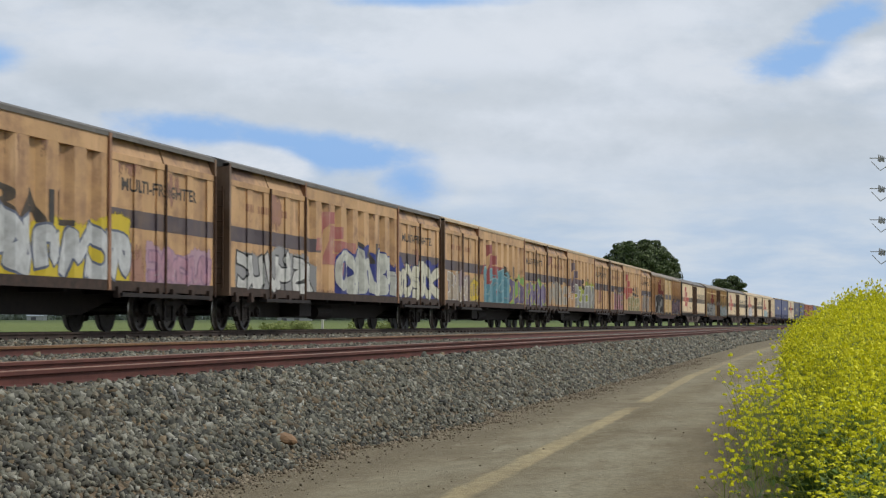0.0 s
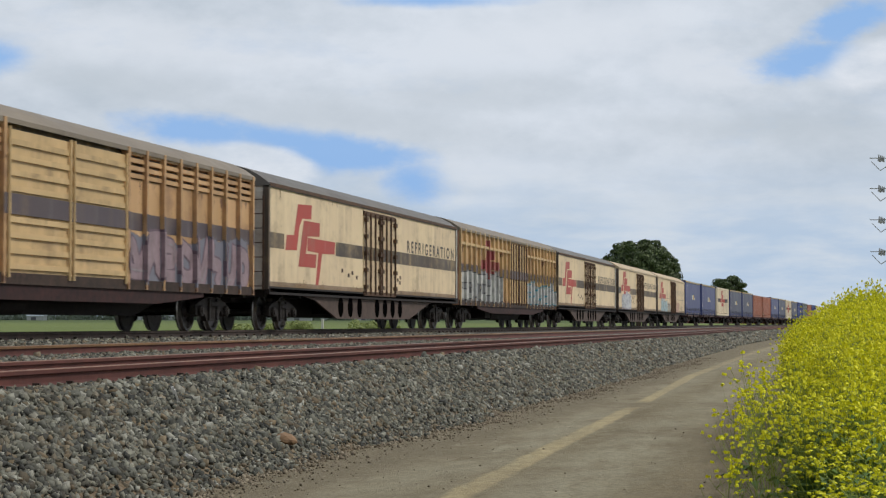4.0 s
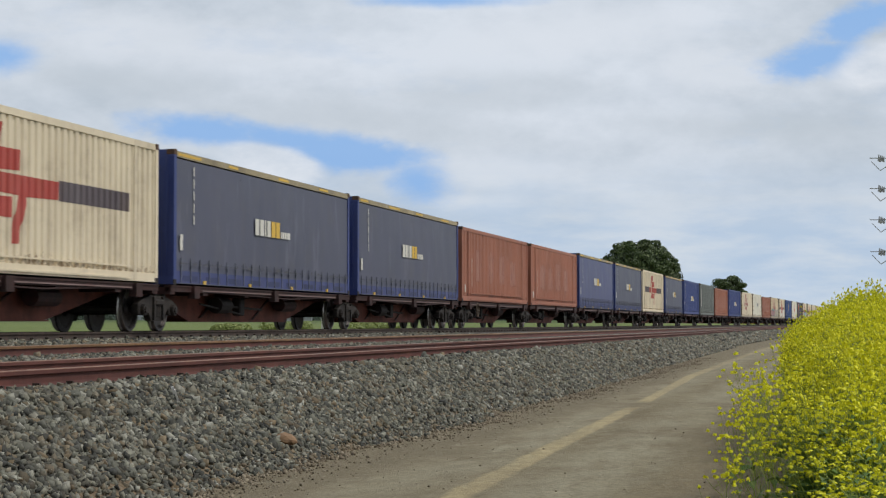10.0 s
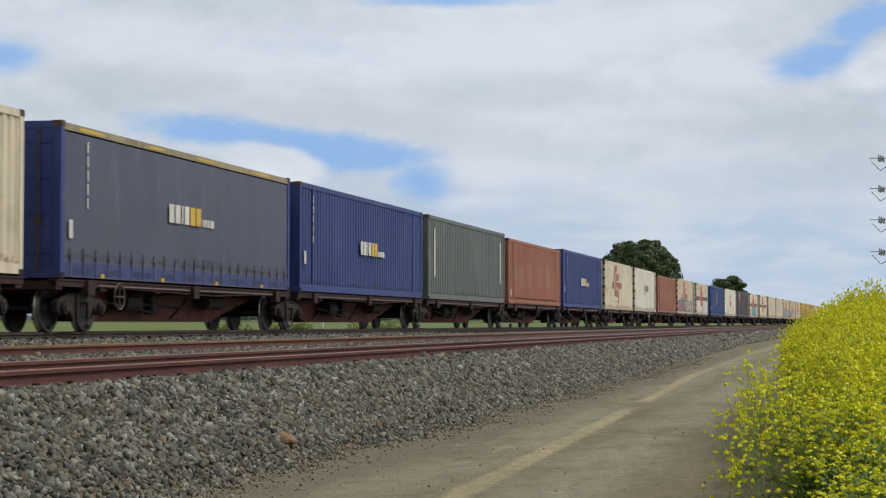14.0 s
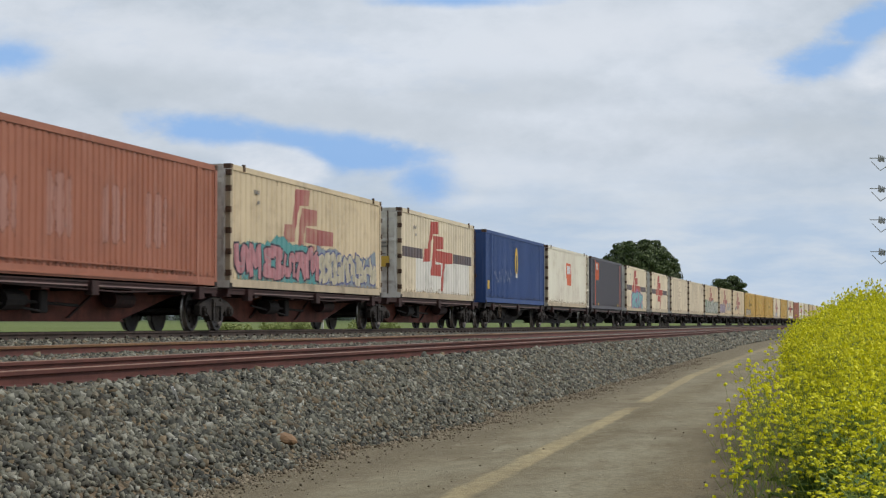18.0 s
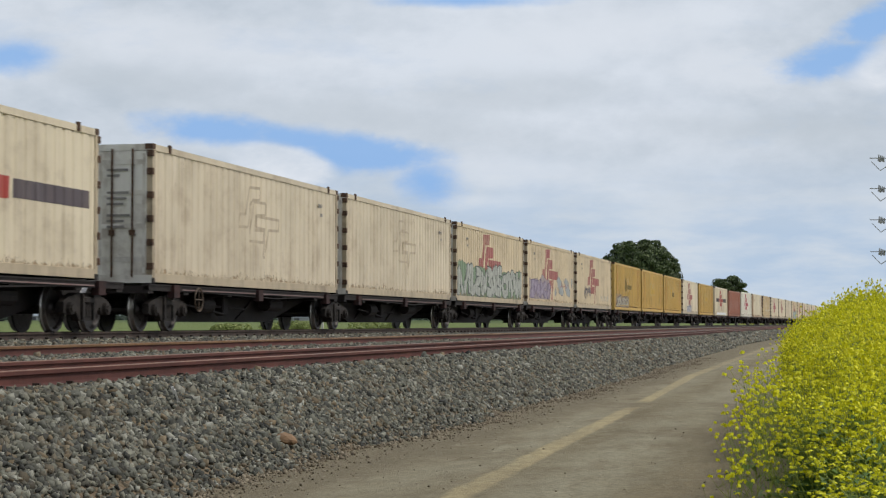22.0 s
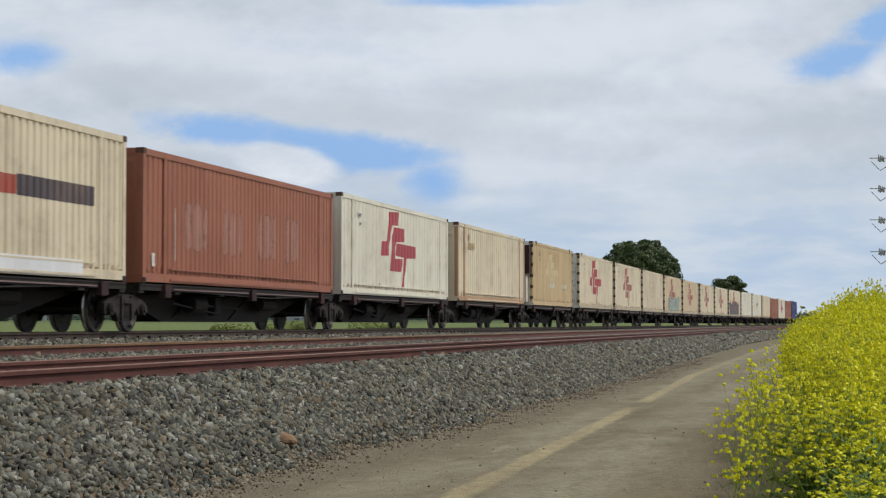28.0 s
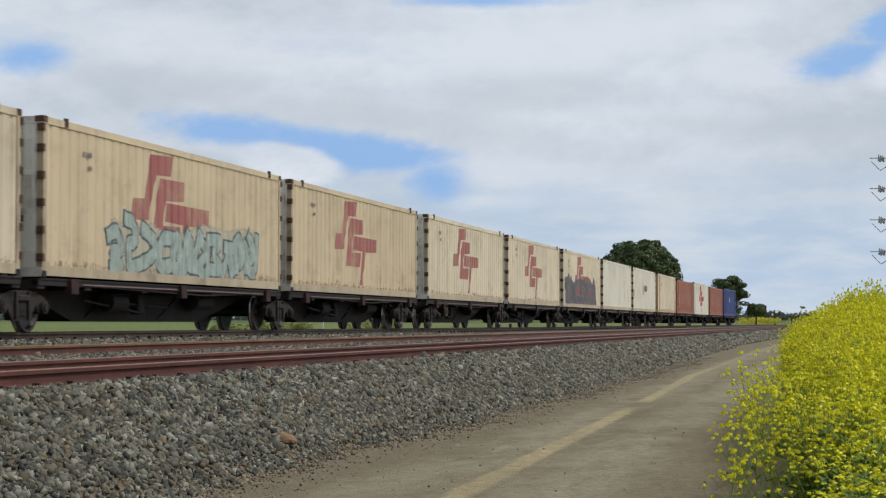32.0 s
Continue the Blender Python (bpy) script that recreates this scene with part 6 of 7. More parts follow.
def make_vans():
    order = [("mf", 18.0), ("mf", 42.0), ("mf", 65.7), ("mf", 88.85), ("mf", 112.55), ("louvre", 136.2), ("fridge", 160.4), ("louvre", 183.7), ("fridge", 207.6), ("fridge", 232.0), ("fridge", 255.8)]
    for k, (kind, s) in enumerate(order):
        v = {"mf": ribbed_van, "louvre": louvre_van, "fridge": fridge_van}[kind](k)
        label = {"mf": "ochre ribbed freight van with sliding doors and graffiti", "louvre": "weathered ochre louvred van with graffiti", "fridge": "stained cream refrigerated van with a red emblem"}[kind]
        place(v, s, label, "rail van", "covered vans on the train")
        x = VW + 0.004
        if k == 0:
            graffiti(v, x, 9.0, 18.0, 1.0, 2.1, 7, (0.50, 0.52, 0.52), (0.12, 0.14, 0.2), (0.6, 0.46, 0.03), 3)
            graffiti(v, x, 19.0, 22.6, 1.0, 1.65, 5, (0.42, 0.24, 0.3), (0.3, 0.18, 0.26), (0.45, 0.3, 0.36), 4)
        if k == 1:
            graffiti(v, x, 0.6, 7.4, 0.95, 1.9, 5, (0.55, 0.55, 0.52), (0.04, 0.04, 0.04), (0.3, 0.3, 0.3), 5)
            graffiti(v, x, 9.8, 16.5, 0.95, 2.3, 6, (0.50, 0.51, 0.45), (0.03, 0.04, 0.2), (0.035, 0.045, 0.22), 6)
            graffiti(v, x, 17.0, 22.7, 0.95, 2.15, 5, (0.58, 0.56, 0.44), (0.05, 0.05, 0.08), (0.035, 0.045, 0.24), 7)
        if k == 2:
            graffiti(v, x, 1.0, 4.5, 0.95, 1.95, 4, (0.44, 0.36, 0.27), (0.62, 0.60, 0.55), (0.33, 0.26, 0.27), 10)
            graffiti(v, x, 4.7, 6.5, 0.95, 1.9, 3, (0.62, 0.45, 0.03), (0.3, 0.24, 0.16), (0.45, 0.33, 0.16), 12)
            graffiti(v, x, 7.6, 13.0, 0.92, 2.3, 4, (0.10, 0.25, 0.30), (0.24, 0.36, 0.38), (0.12, 0.27, 0.32), 8)
            graffiti(v, x, 13.3, 16.6, 0.95, 2.1, 4, (0.16, 0.12, 0.22), (0.55, 0.42, 0.1), (0.25, 0.42, 0.12), 9)
            graffiti(v, x, 17.1, 22.6, 0.95, 2.0, 5, (0.17, 0.13, 0.23), (0.50, 0.40, 0.14), (0.28, 0.42, 0.13), 30)
        if k == 3:
            graffiti(v, x, 9.5, 16.6, 0.92, 2.35, 5, (0.30, 0.29, 0.26), (0.58, 0.57, 0.52), (0.34, 0.37, 0.06), 11)
            graffiti(v, x, 0.5, 6.1, 1.12, 2.02, 4, (0.36, 0.32, 0.26), (0.46, 0.40, 0.32), (0.50, 0.32, 0.16), 13)
            tag_lines(v, x + 0.01, 6.6, 8.8, 1.3, 2.2, 16, (0.6, 0.58, 0.55), 3)
        if k == 4:
            graffiti(v, x, 2.0, 6.2, 1.0, 2.05, 4, (0.36, 0.17, 0.18), (0.20, 0.22, 0.19), (0.40, 0.26, 0.18), 14)
            graffiti(v, x, 9.7, 16.3, 0.95, 1.85, 7, (0.30, 0.26, 0.12), (0.50, 0.42, 0.28), (0.46, 0.32, 0.16), 15)
            graffiti(v, x, 18.1, 22.2, 0.95, 2.1, 4, (0.30, 0.25, 0.2), (0.22, 0.24, 0.34), (0.42, 0.27, 0.13), 16)
        if k == 5:
            graffiti(v, x, 2.5, 8.6, 1.0, 2.2, 5, (0.12, 0.11, 0.11), (0.35, 0.34, 0.32), (0.45, 0.45, 0.43), 15)
            graffiti(v, x, 15.0, 22.7, 1.0, 2.0, 7, (0.3, 0.22, 0.24), (0.15, 0.1, 0.13), (0.2, 0.2, 0.24), 16)
        if k == 7:
            graffiti(v, x, 0.6, 8.8, 1.0, 2.1, 6, (0.5, 0.5, 0.47), (0.15, 0.15, 0.15), (0.35, 0.35, 0.35), 17)
            graffiti(v, x, 15.0, 22.7, 1.0, 1.9, 6, (0.52, 0.52, 0.5), (0.1, 0.34, 0.42), (0.4, 0.42, 0.42), 18)
        if k == 9:
            graffiti(v, x, 2.0, 6.8, 1.1, 2.05, 4, (0.56, 0.57, 0.58), (0.30, 0.29, 0.40), (0.50, 0.49, 0.52), 19)
            tag_lines(v, x + 0.01, 7.4, 8.6, 1.7, 2.1, 14, (0.25, 0.12, 0.05), 9)
        if k == 10:
            graffiti(v, x, 2.6, 7.6, 1.1, 1.95, 5, (0.36, 0.50, 0.54), (0.14, 0.18, 0.2), (0.5, 0.52, 0.5), 20)
            graffiti(v, x, 8.3, 11.8, 1.1, 1.6, 4, (0.42, 0.38, 0.30), (0.3, 0.25, 0.22), None, 21)
            graffiti(v, x, 14.2, 17.8, 1.15, 1.85, 5, (0.55, 0.36, 0.25), (0.48, 0.20, 0.14), (0.56, 0.40, 0.26), 22)
            tag_lines(v, x + 0.01, 18.8, 20.2, 1.25, 1.75, 12, (0.15, 0.12, 0.08), 23)


make_vans()
make_containers()


# ---- sky, distance ----
VIEW = Matrix.Rotation(radians(12.24), 4, "Z")


def mat_sky():
    k = Nodes("bright_broken_cloud")
    sep = k.n("ShaderNodeSeparateXYZ")
    k.link(k.co.outputs["Object"], sep.inputs[0])
    u = k.math("DIVIDE", sep.outputs[0], sep.outputs[1])
    v = k.math("DIVIDE", k.math("SUBTRACT", sep.outputs[2], EYE[2]), sep.outputs[1])
    com = k.n("ShaderNodeCombineXYZ")
    k.link(u, com.inputs[0])
    k.link(v, com.inputs[1])

    def tex(scale, detail, stretch, rough=0.55, shift=0.0):
        mp = k.n("ShaderNodeMapping", Scale=(*stretch, 1.0), Location=(shift, shift * 0.7, 0))
        k.link(com.outputs[0], mp.inputs["Vector"])
        node = k.n("ShaderNodeTexNoise", Scale=scale, Detail=detail, Roughness=rough)
        k.link(mp.outputs["Vector"], node.inputs["Vector"])
        return node.outputs["Fac"]

    wob = k.math("MULTIPLY", k.math("SUBTRACT", tex(22.0, 7, (1.0, 1.8), 0.6, 2.0), 0.5), 1.7)
    fine = k.math("MULTIPLY", k.math("SUBTRACT", tex(70.0, 5, (1.0, 1.7), 0.6, 5.0), 0.5), 0.9)
    rag = k.math("ADD", wob, fine)

    def spot(cu, cv, ru, rv, lean, soft, ragged=1.0):
        du, dv = k.math("SUBTRACT", u, cu), k.math("SUBTRACT", v, cv)
        dv = k.math("SUBTRACT", dv, k.math("MULTIPLY", du, lean))
        a, b = k.math("DIVIDE", du, ru), k.math("DIVIDE", dv, rv)
        r = k.math("SQRT", k.math("ADD", k.math("MULTIPLY", a, a), k.math("MULTIPLY", b, b)))
        r = k.math("ADD", r, k.math("MULTIPLY", rag, ragged))
        m = k.n("ShaderNodeMapRange")
        m.interpolation_type = "SMOOTHSTEP"
        for key, val in (("From Min", 1.0 + soft), ("From Max", 1.0 - soft), ("To Min", 0.0), ("To Max", 1.0)):
            m.inputs[key].default_value = val
        k.link(r, m.inputs["Value"])
        return m.outputs[0]

    # broad lit and shaded masses, each with smaller billows on it
    mass = k.math("ADD", k.math("MULTIPLY", tex(5.5, 5, (1.0, 1.9), 0.5, 1.3), 0.62), k.math("MULTIPLY", tex(24.0, 8, (1.0, 1.8), 0.6, 4.2), 0.38))
    cloud = k.mix(k.ramp(mass, (0.38, 0.0), (0.60, 1.0)), (0.545, 0.600, 0.655), (0.735, 0.775, 0.825))

    def lay(col, tint, amount, *rows):
        field = None
        for args in rows:
            one = spot(*args)
            field = one if field is None else k.math("MAXIMUM", field, one)
        return k.mix(k.math("MULTIPLY", field, amount), col, tint)

    # grey bellies, then bright shoulders
    cloud = lay(cloud, (0.545, 0.592, 0.632), 0.6, (-0.045, 0.109, 0.070, 0.011, -0.10, 0.9, 0.8), (0.020, 0.122, 0.05, 0.010, 0.05, 0.9, 0.8), (-0.16, 0.128, 0.05, 0.009, -0.1, 0.9, 0.8), (0.175, 0.103, 0.06, 0.007, -0.05, 0.9, 0.8))
    cloud = lay(cloud, (0.760, 0.790, 0.830), 0.75, (0.150, 0.1335, 0.030, 0.0125, -0.1, 0.6, 1.0), (-0.150, 0.152, 0.075, 0.013, -0.08, 0.8, 0.9), (0.030, 0.0795, 0.036, 0.0075, 0.0, 0.6, 1.0), (0.015, 0.064, 0.024, 0.0045, 0.0, 0.7, 1.0), (0.075, 0.155, 0.06, 0.012, 0.1, 0.9, 0.9))
    # thin pale blue air low down, streaked with cloud
    low = k.ramp(v, (0.045, 1.0), (0.092, 0.0))
    air = k.mix(k.ramp(tex(13.0, 8, (1.0, 4.2), 0.6, 7.7), (0.40, 0.0), (0.62, 1.0)), (0.475, 0.595, 0.740), (0.655, 0.715, 0.775))
    cloud = k.mix(k.math("MULTIPLY", low, 0.85), cloud, air)
    veil = k.math("MULTIPLY", k.ramp(tex(9.0, 7, (1.0, 3.0), 0.6, 9.1), (0.56, 0.0), (0.72, 0.5)), 0.7)
    cloud = k.mix(veil, cloud, (0.450, 0.570, 0.735))
    blue = (0.285, 0.490, 0.815)
    col = lay(cloud, blue, 0.9, (0.2035, 0.1395, 0.026, 0.0095, 0.16, 0.5), (0.226, 0.160, 0.020, 0.010, 0.35, 0.5), (-0.044, 0.0895, 0.034, 0.0095, -0.12, 0.55), (-0.122, 0.1025, 0.034, 0.0075, -0.10, 0.6),
              (-0.082, 0.0985, 0.030, 0.0060, -0.1, 0.7), (-0.233, 0.142, 0.018, 0.008, 0.0, 0.8), (-0.011, 0.0745, 0.016, 0.010, -0.1, 0.7), (0.005, 0.1715, 0.035, 0.003, 0.0, 0.9))
    puff = k.math("MAXIMUM", spot(-0.090, 0.0845, 0.027, 0.0100, -0.16, 0.22, 0.5), spot(0.236, 0.1375, 0.026, 0.012, 0.25, 0.4, 0.6))
    col = k.mix(k.math("MULTIPLY", puff, 0.92), col, k.mix(k.ramp(tex(30.0, 6, (1.0, 2.0), 0.6, 3.1), (0.35, 0.0), (0.65, 1.0)), (0.66, 0.71, 0.77), (0.82, 0.84, 0.87)))
    em = k.n("ShaderNodeEmission", Strength=0.95)
    k.link(k.mix(1.0, col, (0.975, 1.0, 1.04), "MULTIPLY"), em.inputs["Color"])
    k.link(em.outputs[0], k.t.nodes["Material Output"].inputs["Surface"])
    return k.m


def make_sky():
    verts, faces = [], []
    us = [-0.6 + 1.2 * i / 48 for i in range(49)]
    vs = [-0.03 + 0.43 * (j / 50) for j in range(51)]
    for v in vs:
        r = 4200 if v < 0.05 else 4200 * 0.05 / v
        for u in us:
            verts.append((u * r, r, v * r + EYE[2]))
    n = len(us)
    faces = [(j * n + i, j * n + i + 1, (j + 1) * n + i + 1, (j + 1) * n + i) for j in range(len(vs) - 1) for i in range(n - 1)]
    me = from_arrays("sky_backdrop", verts, faces, [mat_sky()])
    ob = new("sky_backdrop", me)
    ob.matrix_basis = VIEW
    return tagged(ob, "drifting white broken cloud with blue gaps", "sky", kind="structure")


SKY = make_sky()


def leaf_cloud(rnd, blobs, count, size, flat=0.6):
    """Small leaf tufts over the surfaces and insides of blobs (cx, cy, cz, rx, ry, rz)."""
    w = np.array([b[3] * b[4] + b[4] * b[5] for b in blobs])
    pick = rnd.choice(len(blobs), count, p=w / w.sum())
    b = np.array(blobs)[pick]
    d = rnd.normal(size=(count, 3))
    d /= np.linalg.norm(d, axis=1)[:, None]
    r = rnd.uniform(0.72, 1.06, (count, 1)) ** 0.7
    c = b[:, :3] + d * r * b[:, 3:]
    a = rnd.normal(size=(count, 3))
    a /= np.linalg.norm(a, axis=1)[:, None]
    e = np.cross(a, d + 0.3 * rnd.normal(size=(count, 3)))
    e /= np.linalg.norm(e, axis=1)[:, None] + 1e-9
    f = np.cross(d, e) * flat
    s = size * rnd.uniform(0.5, 1.4, (count, 1))
    v = np.stack([c - e * s, c - f * s + d * s * 0.3, c + e * s, c + f * s + d * s * 0.3], 1).reshape(-1, 3)
    q = np.arange(count * 4).reshape(-1, 4)
    return v, q


def tree(name, x, y, height, blobs, label, leaves, size, mat, trunk=0.35):
    z = ground_height(-(x - bend(min(y, 700))), y)
    t = empty(name, pose(x, y, z))
    rnd = np.random.default_rng(int(abs(x) * 10 + y))
    v, q = leaf_cloud(rnd, blobs, leaves, size)
    part("crown", from_arrays("crown", v.tolist(), q.tolist(), [mat]), None, t)
    bm = bmesh.new()
    rod(bm, (0, 0, -0.3), (0.1, 0, height * 0.55), trunk, 8, trunk * 0.55)
    for b in blobs:
        rod(bm, (0.05, 0, height * 0.3), (b[0] * 0.8, b[1] * 0.8, b[2]), trunk * 0.35, 5, trunk * 0.12)
    part("trunk", bm, M_WOOD, t)
    return tagged(t, label, "tree", "distant trees")


def spray_blobs(seed, n, rx, rz, zc, r0, squash=0.7):
    """A dome of overlapping boughs."""
    rnd = random.Random(seed)
    out = []
    for i in range(n):
        a, k = rnd.uniform(0, 6.283), rnd.uniform(0.2, 1.0) ** 0.6
        el = rnd.uniform(-0.25, 1.0)
        out.append((rx * k * math.cos(a) * math.cos(el), rx * k * math.sin(a) * math.cos(el), zc + rz * k * math.sin(el), r0 * rnd.uniform(0.7, 1.25), r0 * rnd.uniform(0.7, 1.25), r0 * squash * rnd.uniform(0.7, 1.2)))
    return out


def dome_blobs(seed, n, rx, rz, zc):
    """A close, rounded crown: one mass with many small boughs standing out of it."""
    rnd = random.Random(seed)
    out = [(0, 0, zc, rx * 0.95, rx * 0.95, rz * 0.95), (rx * 0.25, 0, zc - 1.2, rx * 0.8, rx * 0.8, rz * 0.8), (-rx * 0.25, 0, zc - 0.6, rx * 0.75, rx * 0.75, rz * 0.7)]
    for i in range(n):
        a, up = rnd.uniform(0, 6.283), rnd.uniform(-0.45, 1.0)
        flat = math.sqrt(1 - up * up)
        k, r = rnd.uniform(0.88, 1.03), rnd.uniform(0.5, 1.15)
        out.append((rx * k * flat * math.cos(a), rx * k * flat * math.sin(a), zc + rz * k * up, r, r, r * 0.62))
    return out


def at_bearing(px_right, dist):
    """A plan position by its tangent to the right of the view's middle and its depth along it."""
    return VIEW @ Vector((px_right * dist, dist, 0))


p = at_bearing(0.1030, 340)
tree("pine_tree", p.x, p.y, 15, dome_blobs(3, 130, 7.5, 5.9, 9.2), "broad dark green pine with a domed crown", 38000, 0.25, M_PINE, 0.5)
p = at_bearing(0.1500, 360)
tree("cypress_tree", p.x, p.y, 9.5, spray_blobs(5, 48, 3.4, 5.2, 5.2, 1.0, 0.5) + [(0, 0, 5.4, 2.4, 2.4, 3.2)] + spray_blobs(6, 12, 2.9, 1.5, 2.2, 1.2), "dark green ragged tree beside the railway", 9000, 0.24, M_PINE, 0.3)
p = at_bearing(0.165, 370)
tree("cypress_tree", p.x, p.y, 5, spray_blobs(8, 12, 1.4, 1.8, 2.6, 0.9), "small dark green tree beside the railway", 1800, 0.3, M_PINE, 0.2)
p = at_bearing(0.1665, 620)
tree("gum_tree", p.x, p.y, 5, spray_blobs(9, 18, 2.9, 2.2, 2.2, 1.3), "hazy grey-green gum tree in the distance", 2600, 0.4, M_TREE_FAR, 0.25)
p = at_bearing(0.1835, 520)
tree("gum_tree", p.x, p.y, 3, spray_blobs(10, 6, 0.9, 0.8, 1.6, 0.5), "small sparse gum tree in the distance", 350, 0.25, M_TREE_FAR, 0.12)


def dead_tree():
    p = at_bearing(0.1845, 500)
    t = empty("leaning_tree", pose(p.x, p.y, ground_height(5, p.y) + 0.6))
    bm = bmesh.new()
    rod(bm, (0, 0, -1.2), (1.5, 0, 2.2), 0.10, 6, 0.07)
    rod(bm, (1.5, 0, 2.2), (2.3, 0, 4.0), 0.07, 6, 0.03)
    rod(bm, (1.5, 0, 2.2), (1.9, 0, 2.6), 0.05, 5, 0.02)
    part("trunk", bm, M_WOOD, t)
    v, q = leaf_cloud(np.random.default_rng(4), [(2.6, 0, 4.1, 0.6, 0.4, 0.22)], 90, 0.2)
    part("crown", from_arrays("crown", v.tolist(), q.tolist(), [M_TREE_FAR]), None, t)
    tagged(t, "thin leaning tree with one small tuft of leaves", "tree", "distant trees")


dead_tree()


def treeline():
    rnd = np.random.default_rng(12)
    blobs = []
    for i in range(330):
        b = -0.42 + 0.66 * (i + rnd.uniform(0, 1)) / 330
        d = rnd.uniform(900, 1250)
        p = at_bearing(b, d)
        r = rnd.uniform(1.6, 4.2)
        base = ground_height(-(p.x - 15), p.y)
        blobs.append((p.x, p.y, base + r * 0.35, r * rnd.uniform(1.2, 2.4), r, r * rnd.uniform(0.5, 0.95)))
    # the treeline's haze is only the pale tint of its leaves
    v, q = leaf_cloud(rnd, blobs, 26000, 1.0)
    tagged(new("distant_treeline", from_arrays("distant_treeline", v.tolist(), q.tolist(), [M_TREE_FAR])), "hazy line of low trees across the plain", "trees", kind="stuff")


treeline()


def shed(b, dist, w, h, label, wall, roof):
    p = at_bearing(b, dist)
    s = empty("farm_shed", Matrix.Translation((p.x, p.y, ground_height(-(p.x - bend(min(p.y, 700))), p.y) - 0.1)) @ Matrix.Rotation(radians(12), 4, "Z"))
    part("wall", boxes((-w / 2, w / 2, -4, 4, 0, h)), wall, s)
    bm = bmesh.new()
    prism(bm, [(-4.3, h), (0, h + 1.5), (4.3, h)], -w / 2 - 0.3, w + 0.6)
    part("roof", bm, roof, s)
    for i in range(max(1, int(w / 6))):
        part("door", boxes((-w / 2 + 2 + i * 6, -w / 2 + 4.4 + i * 6, -4.05, -3.95, 0, h * 0.75)), M_DARK, s)
    tagged(s, label, "shed", "farm sheds")


M_SHED = plain("pale_steel_sheet", (0.36, 0.37, 0.37), 0.6, 0.0, 0.1)
M_SHED_ROOF = plain("zinc_roof", (0.42, 0.45, 0.48), 0.4, 0.3, 0.12)
for b, d, w, h in ((-0.232, 980, 12, 2.4), (-0.214, 900, 8, 2.2), (-0.165, 1000, 14, 2.2), (-0.145, 940, 8, 2.2), (-0.078, 900, 16, 1.6), (-0.066, 940, 9, 1.8), (-0.045, 980, 12, 1.8)):
    shed(b, d, w, h, "low pale steel farm shed across the paddock", M_SHED, M_SHED_ROOF)


def marker_post(b, dist, h, mat, label):
    p = at_bearing(b, dist)
    t = empty("marker_post", pose(p.x, p.y, ground_height(-p.x, p.y) - 0.1))
    part("post", boxes((-0.09, 0.09, -0.09, 0.09, 0, h)), mat, t)
    part("cap", boxes((-0.11, 0.11, -0.11, 0.11, h, h + 0.08)), mat, t)
    tagged(t, label, "post", "posts")


marker_post(-0.0635, 172, 1.05, M_WHITE_MARK, "short white post in the grass beyond the line")
marker_post(0.0355, 150, 0.7, M_UNDER, "short dark post in the grass beyond the line")
p = at_bearing(0.175, 400)
SIGNAL = empty("signal_post", pose(p.x, p.y, ground_height(12, p.y) + 0.2))
part("post", boxes((-0.1, 0.1, -0.1, 0.1, -0.4, 2.2)), M_UNDER, SIGNAL)
part("signal_head", boxes((-0.22, 0.22, -0.15, 0.15, 1.5, 2.3)), M_DARK, SIGNAL)
tagged(SIGNAL, "short dark signal post beside the line", "signal")


M_GALV = plain("weathered_galvanised_steel", (0.40, 0.405, 0.41), 0.6, 0.2, 0.25)


def power_pole():
    """A pole of a power line just past the picture's edge; its cross-arms and insulators reach in."""
    p = at_bearing(0.2395, 95)
    t = empty("power_pole", Matrix.Translation((p.x, p.y, 0.1)) @ VIEW)
    bm = bmesh.new()
    rod(bm, (0, 0, -0.2), (0, 0, 11.0), 0.16, 10, 0.11)
    part("pole", bm, M_WOOD, t)
    for z in (4.77, 6.37, 7.94, 9.47):
        bm = bmesh.new()
        rod(bm, (-1.33, 0, z), (1.2, 0, z), 0.022, 6)
        rod(bm, (-1.24, 0, z - 0.17), (-0.79, 0, z - 0.63), 0.018, 5)
        rod(bm, (-0.79, 0, z - 0.63), (0.0, 0, z - 0.1), 0.022, 5)
        arm = part("cross_arm", bm, M_GALV, t)
        bm = bmesh.new()
        for k in range(4):
            rod(bm, (-0.88 + 0.085 * k, 0, z - 0.16 - 0.04 * (k % 2)), (-0.86 + 0.085 * k, 0, z + 0.17 - 0.03 * k), 0.050, 8, 0.030)
        part("insulator", bm, M_GALV, arm)
    tagged(t, "tall timber power pole with grey insulators", "power pole")


power_pole()


def scrub(b, dist, wide, high, label):
    p = at_bearing(b, dist)
    rnd = np.random.default_rng(int(dist * 10 + wide))
    blobs = [(rnd.uniform(-wide, wide) / 2, rnd.uniform(-0.6, 0.6), high * rnd.uniform(0.2, 0.5), 0.5, 0.5, high * rnd.uniform(0.3, 0.5)) for _ in range(int(wide * 3))]
    v, q = leaf_cloud(rnd, blobs, int(wide * 320), 0.11)
    t = empty("scrub_bush", pose(p.x, p.y, ground_height(-p.x, p.y) - 0.05, 0, 0, 12))
    part("leaves", from_arrays("leaves", v.tolist(), q.tolist(), [M_SCRUB]), None, t)
    bm = bmesh.new()
    for bl in blobs[::2]:
        rod(bm, (bl[0] * 0.8, 0, -0.1), (bl[0], bl[1], bl[2]), 0.02, 5, 0.008)
    part("stems", bm, M_WOOD, t)
    tagged(t, label, "bush", "scrub beyond the line")


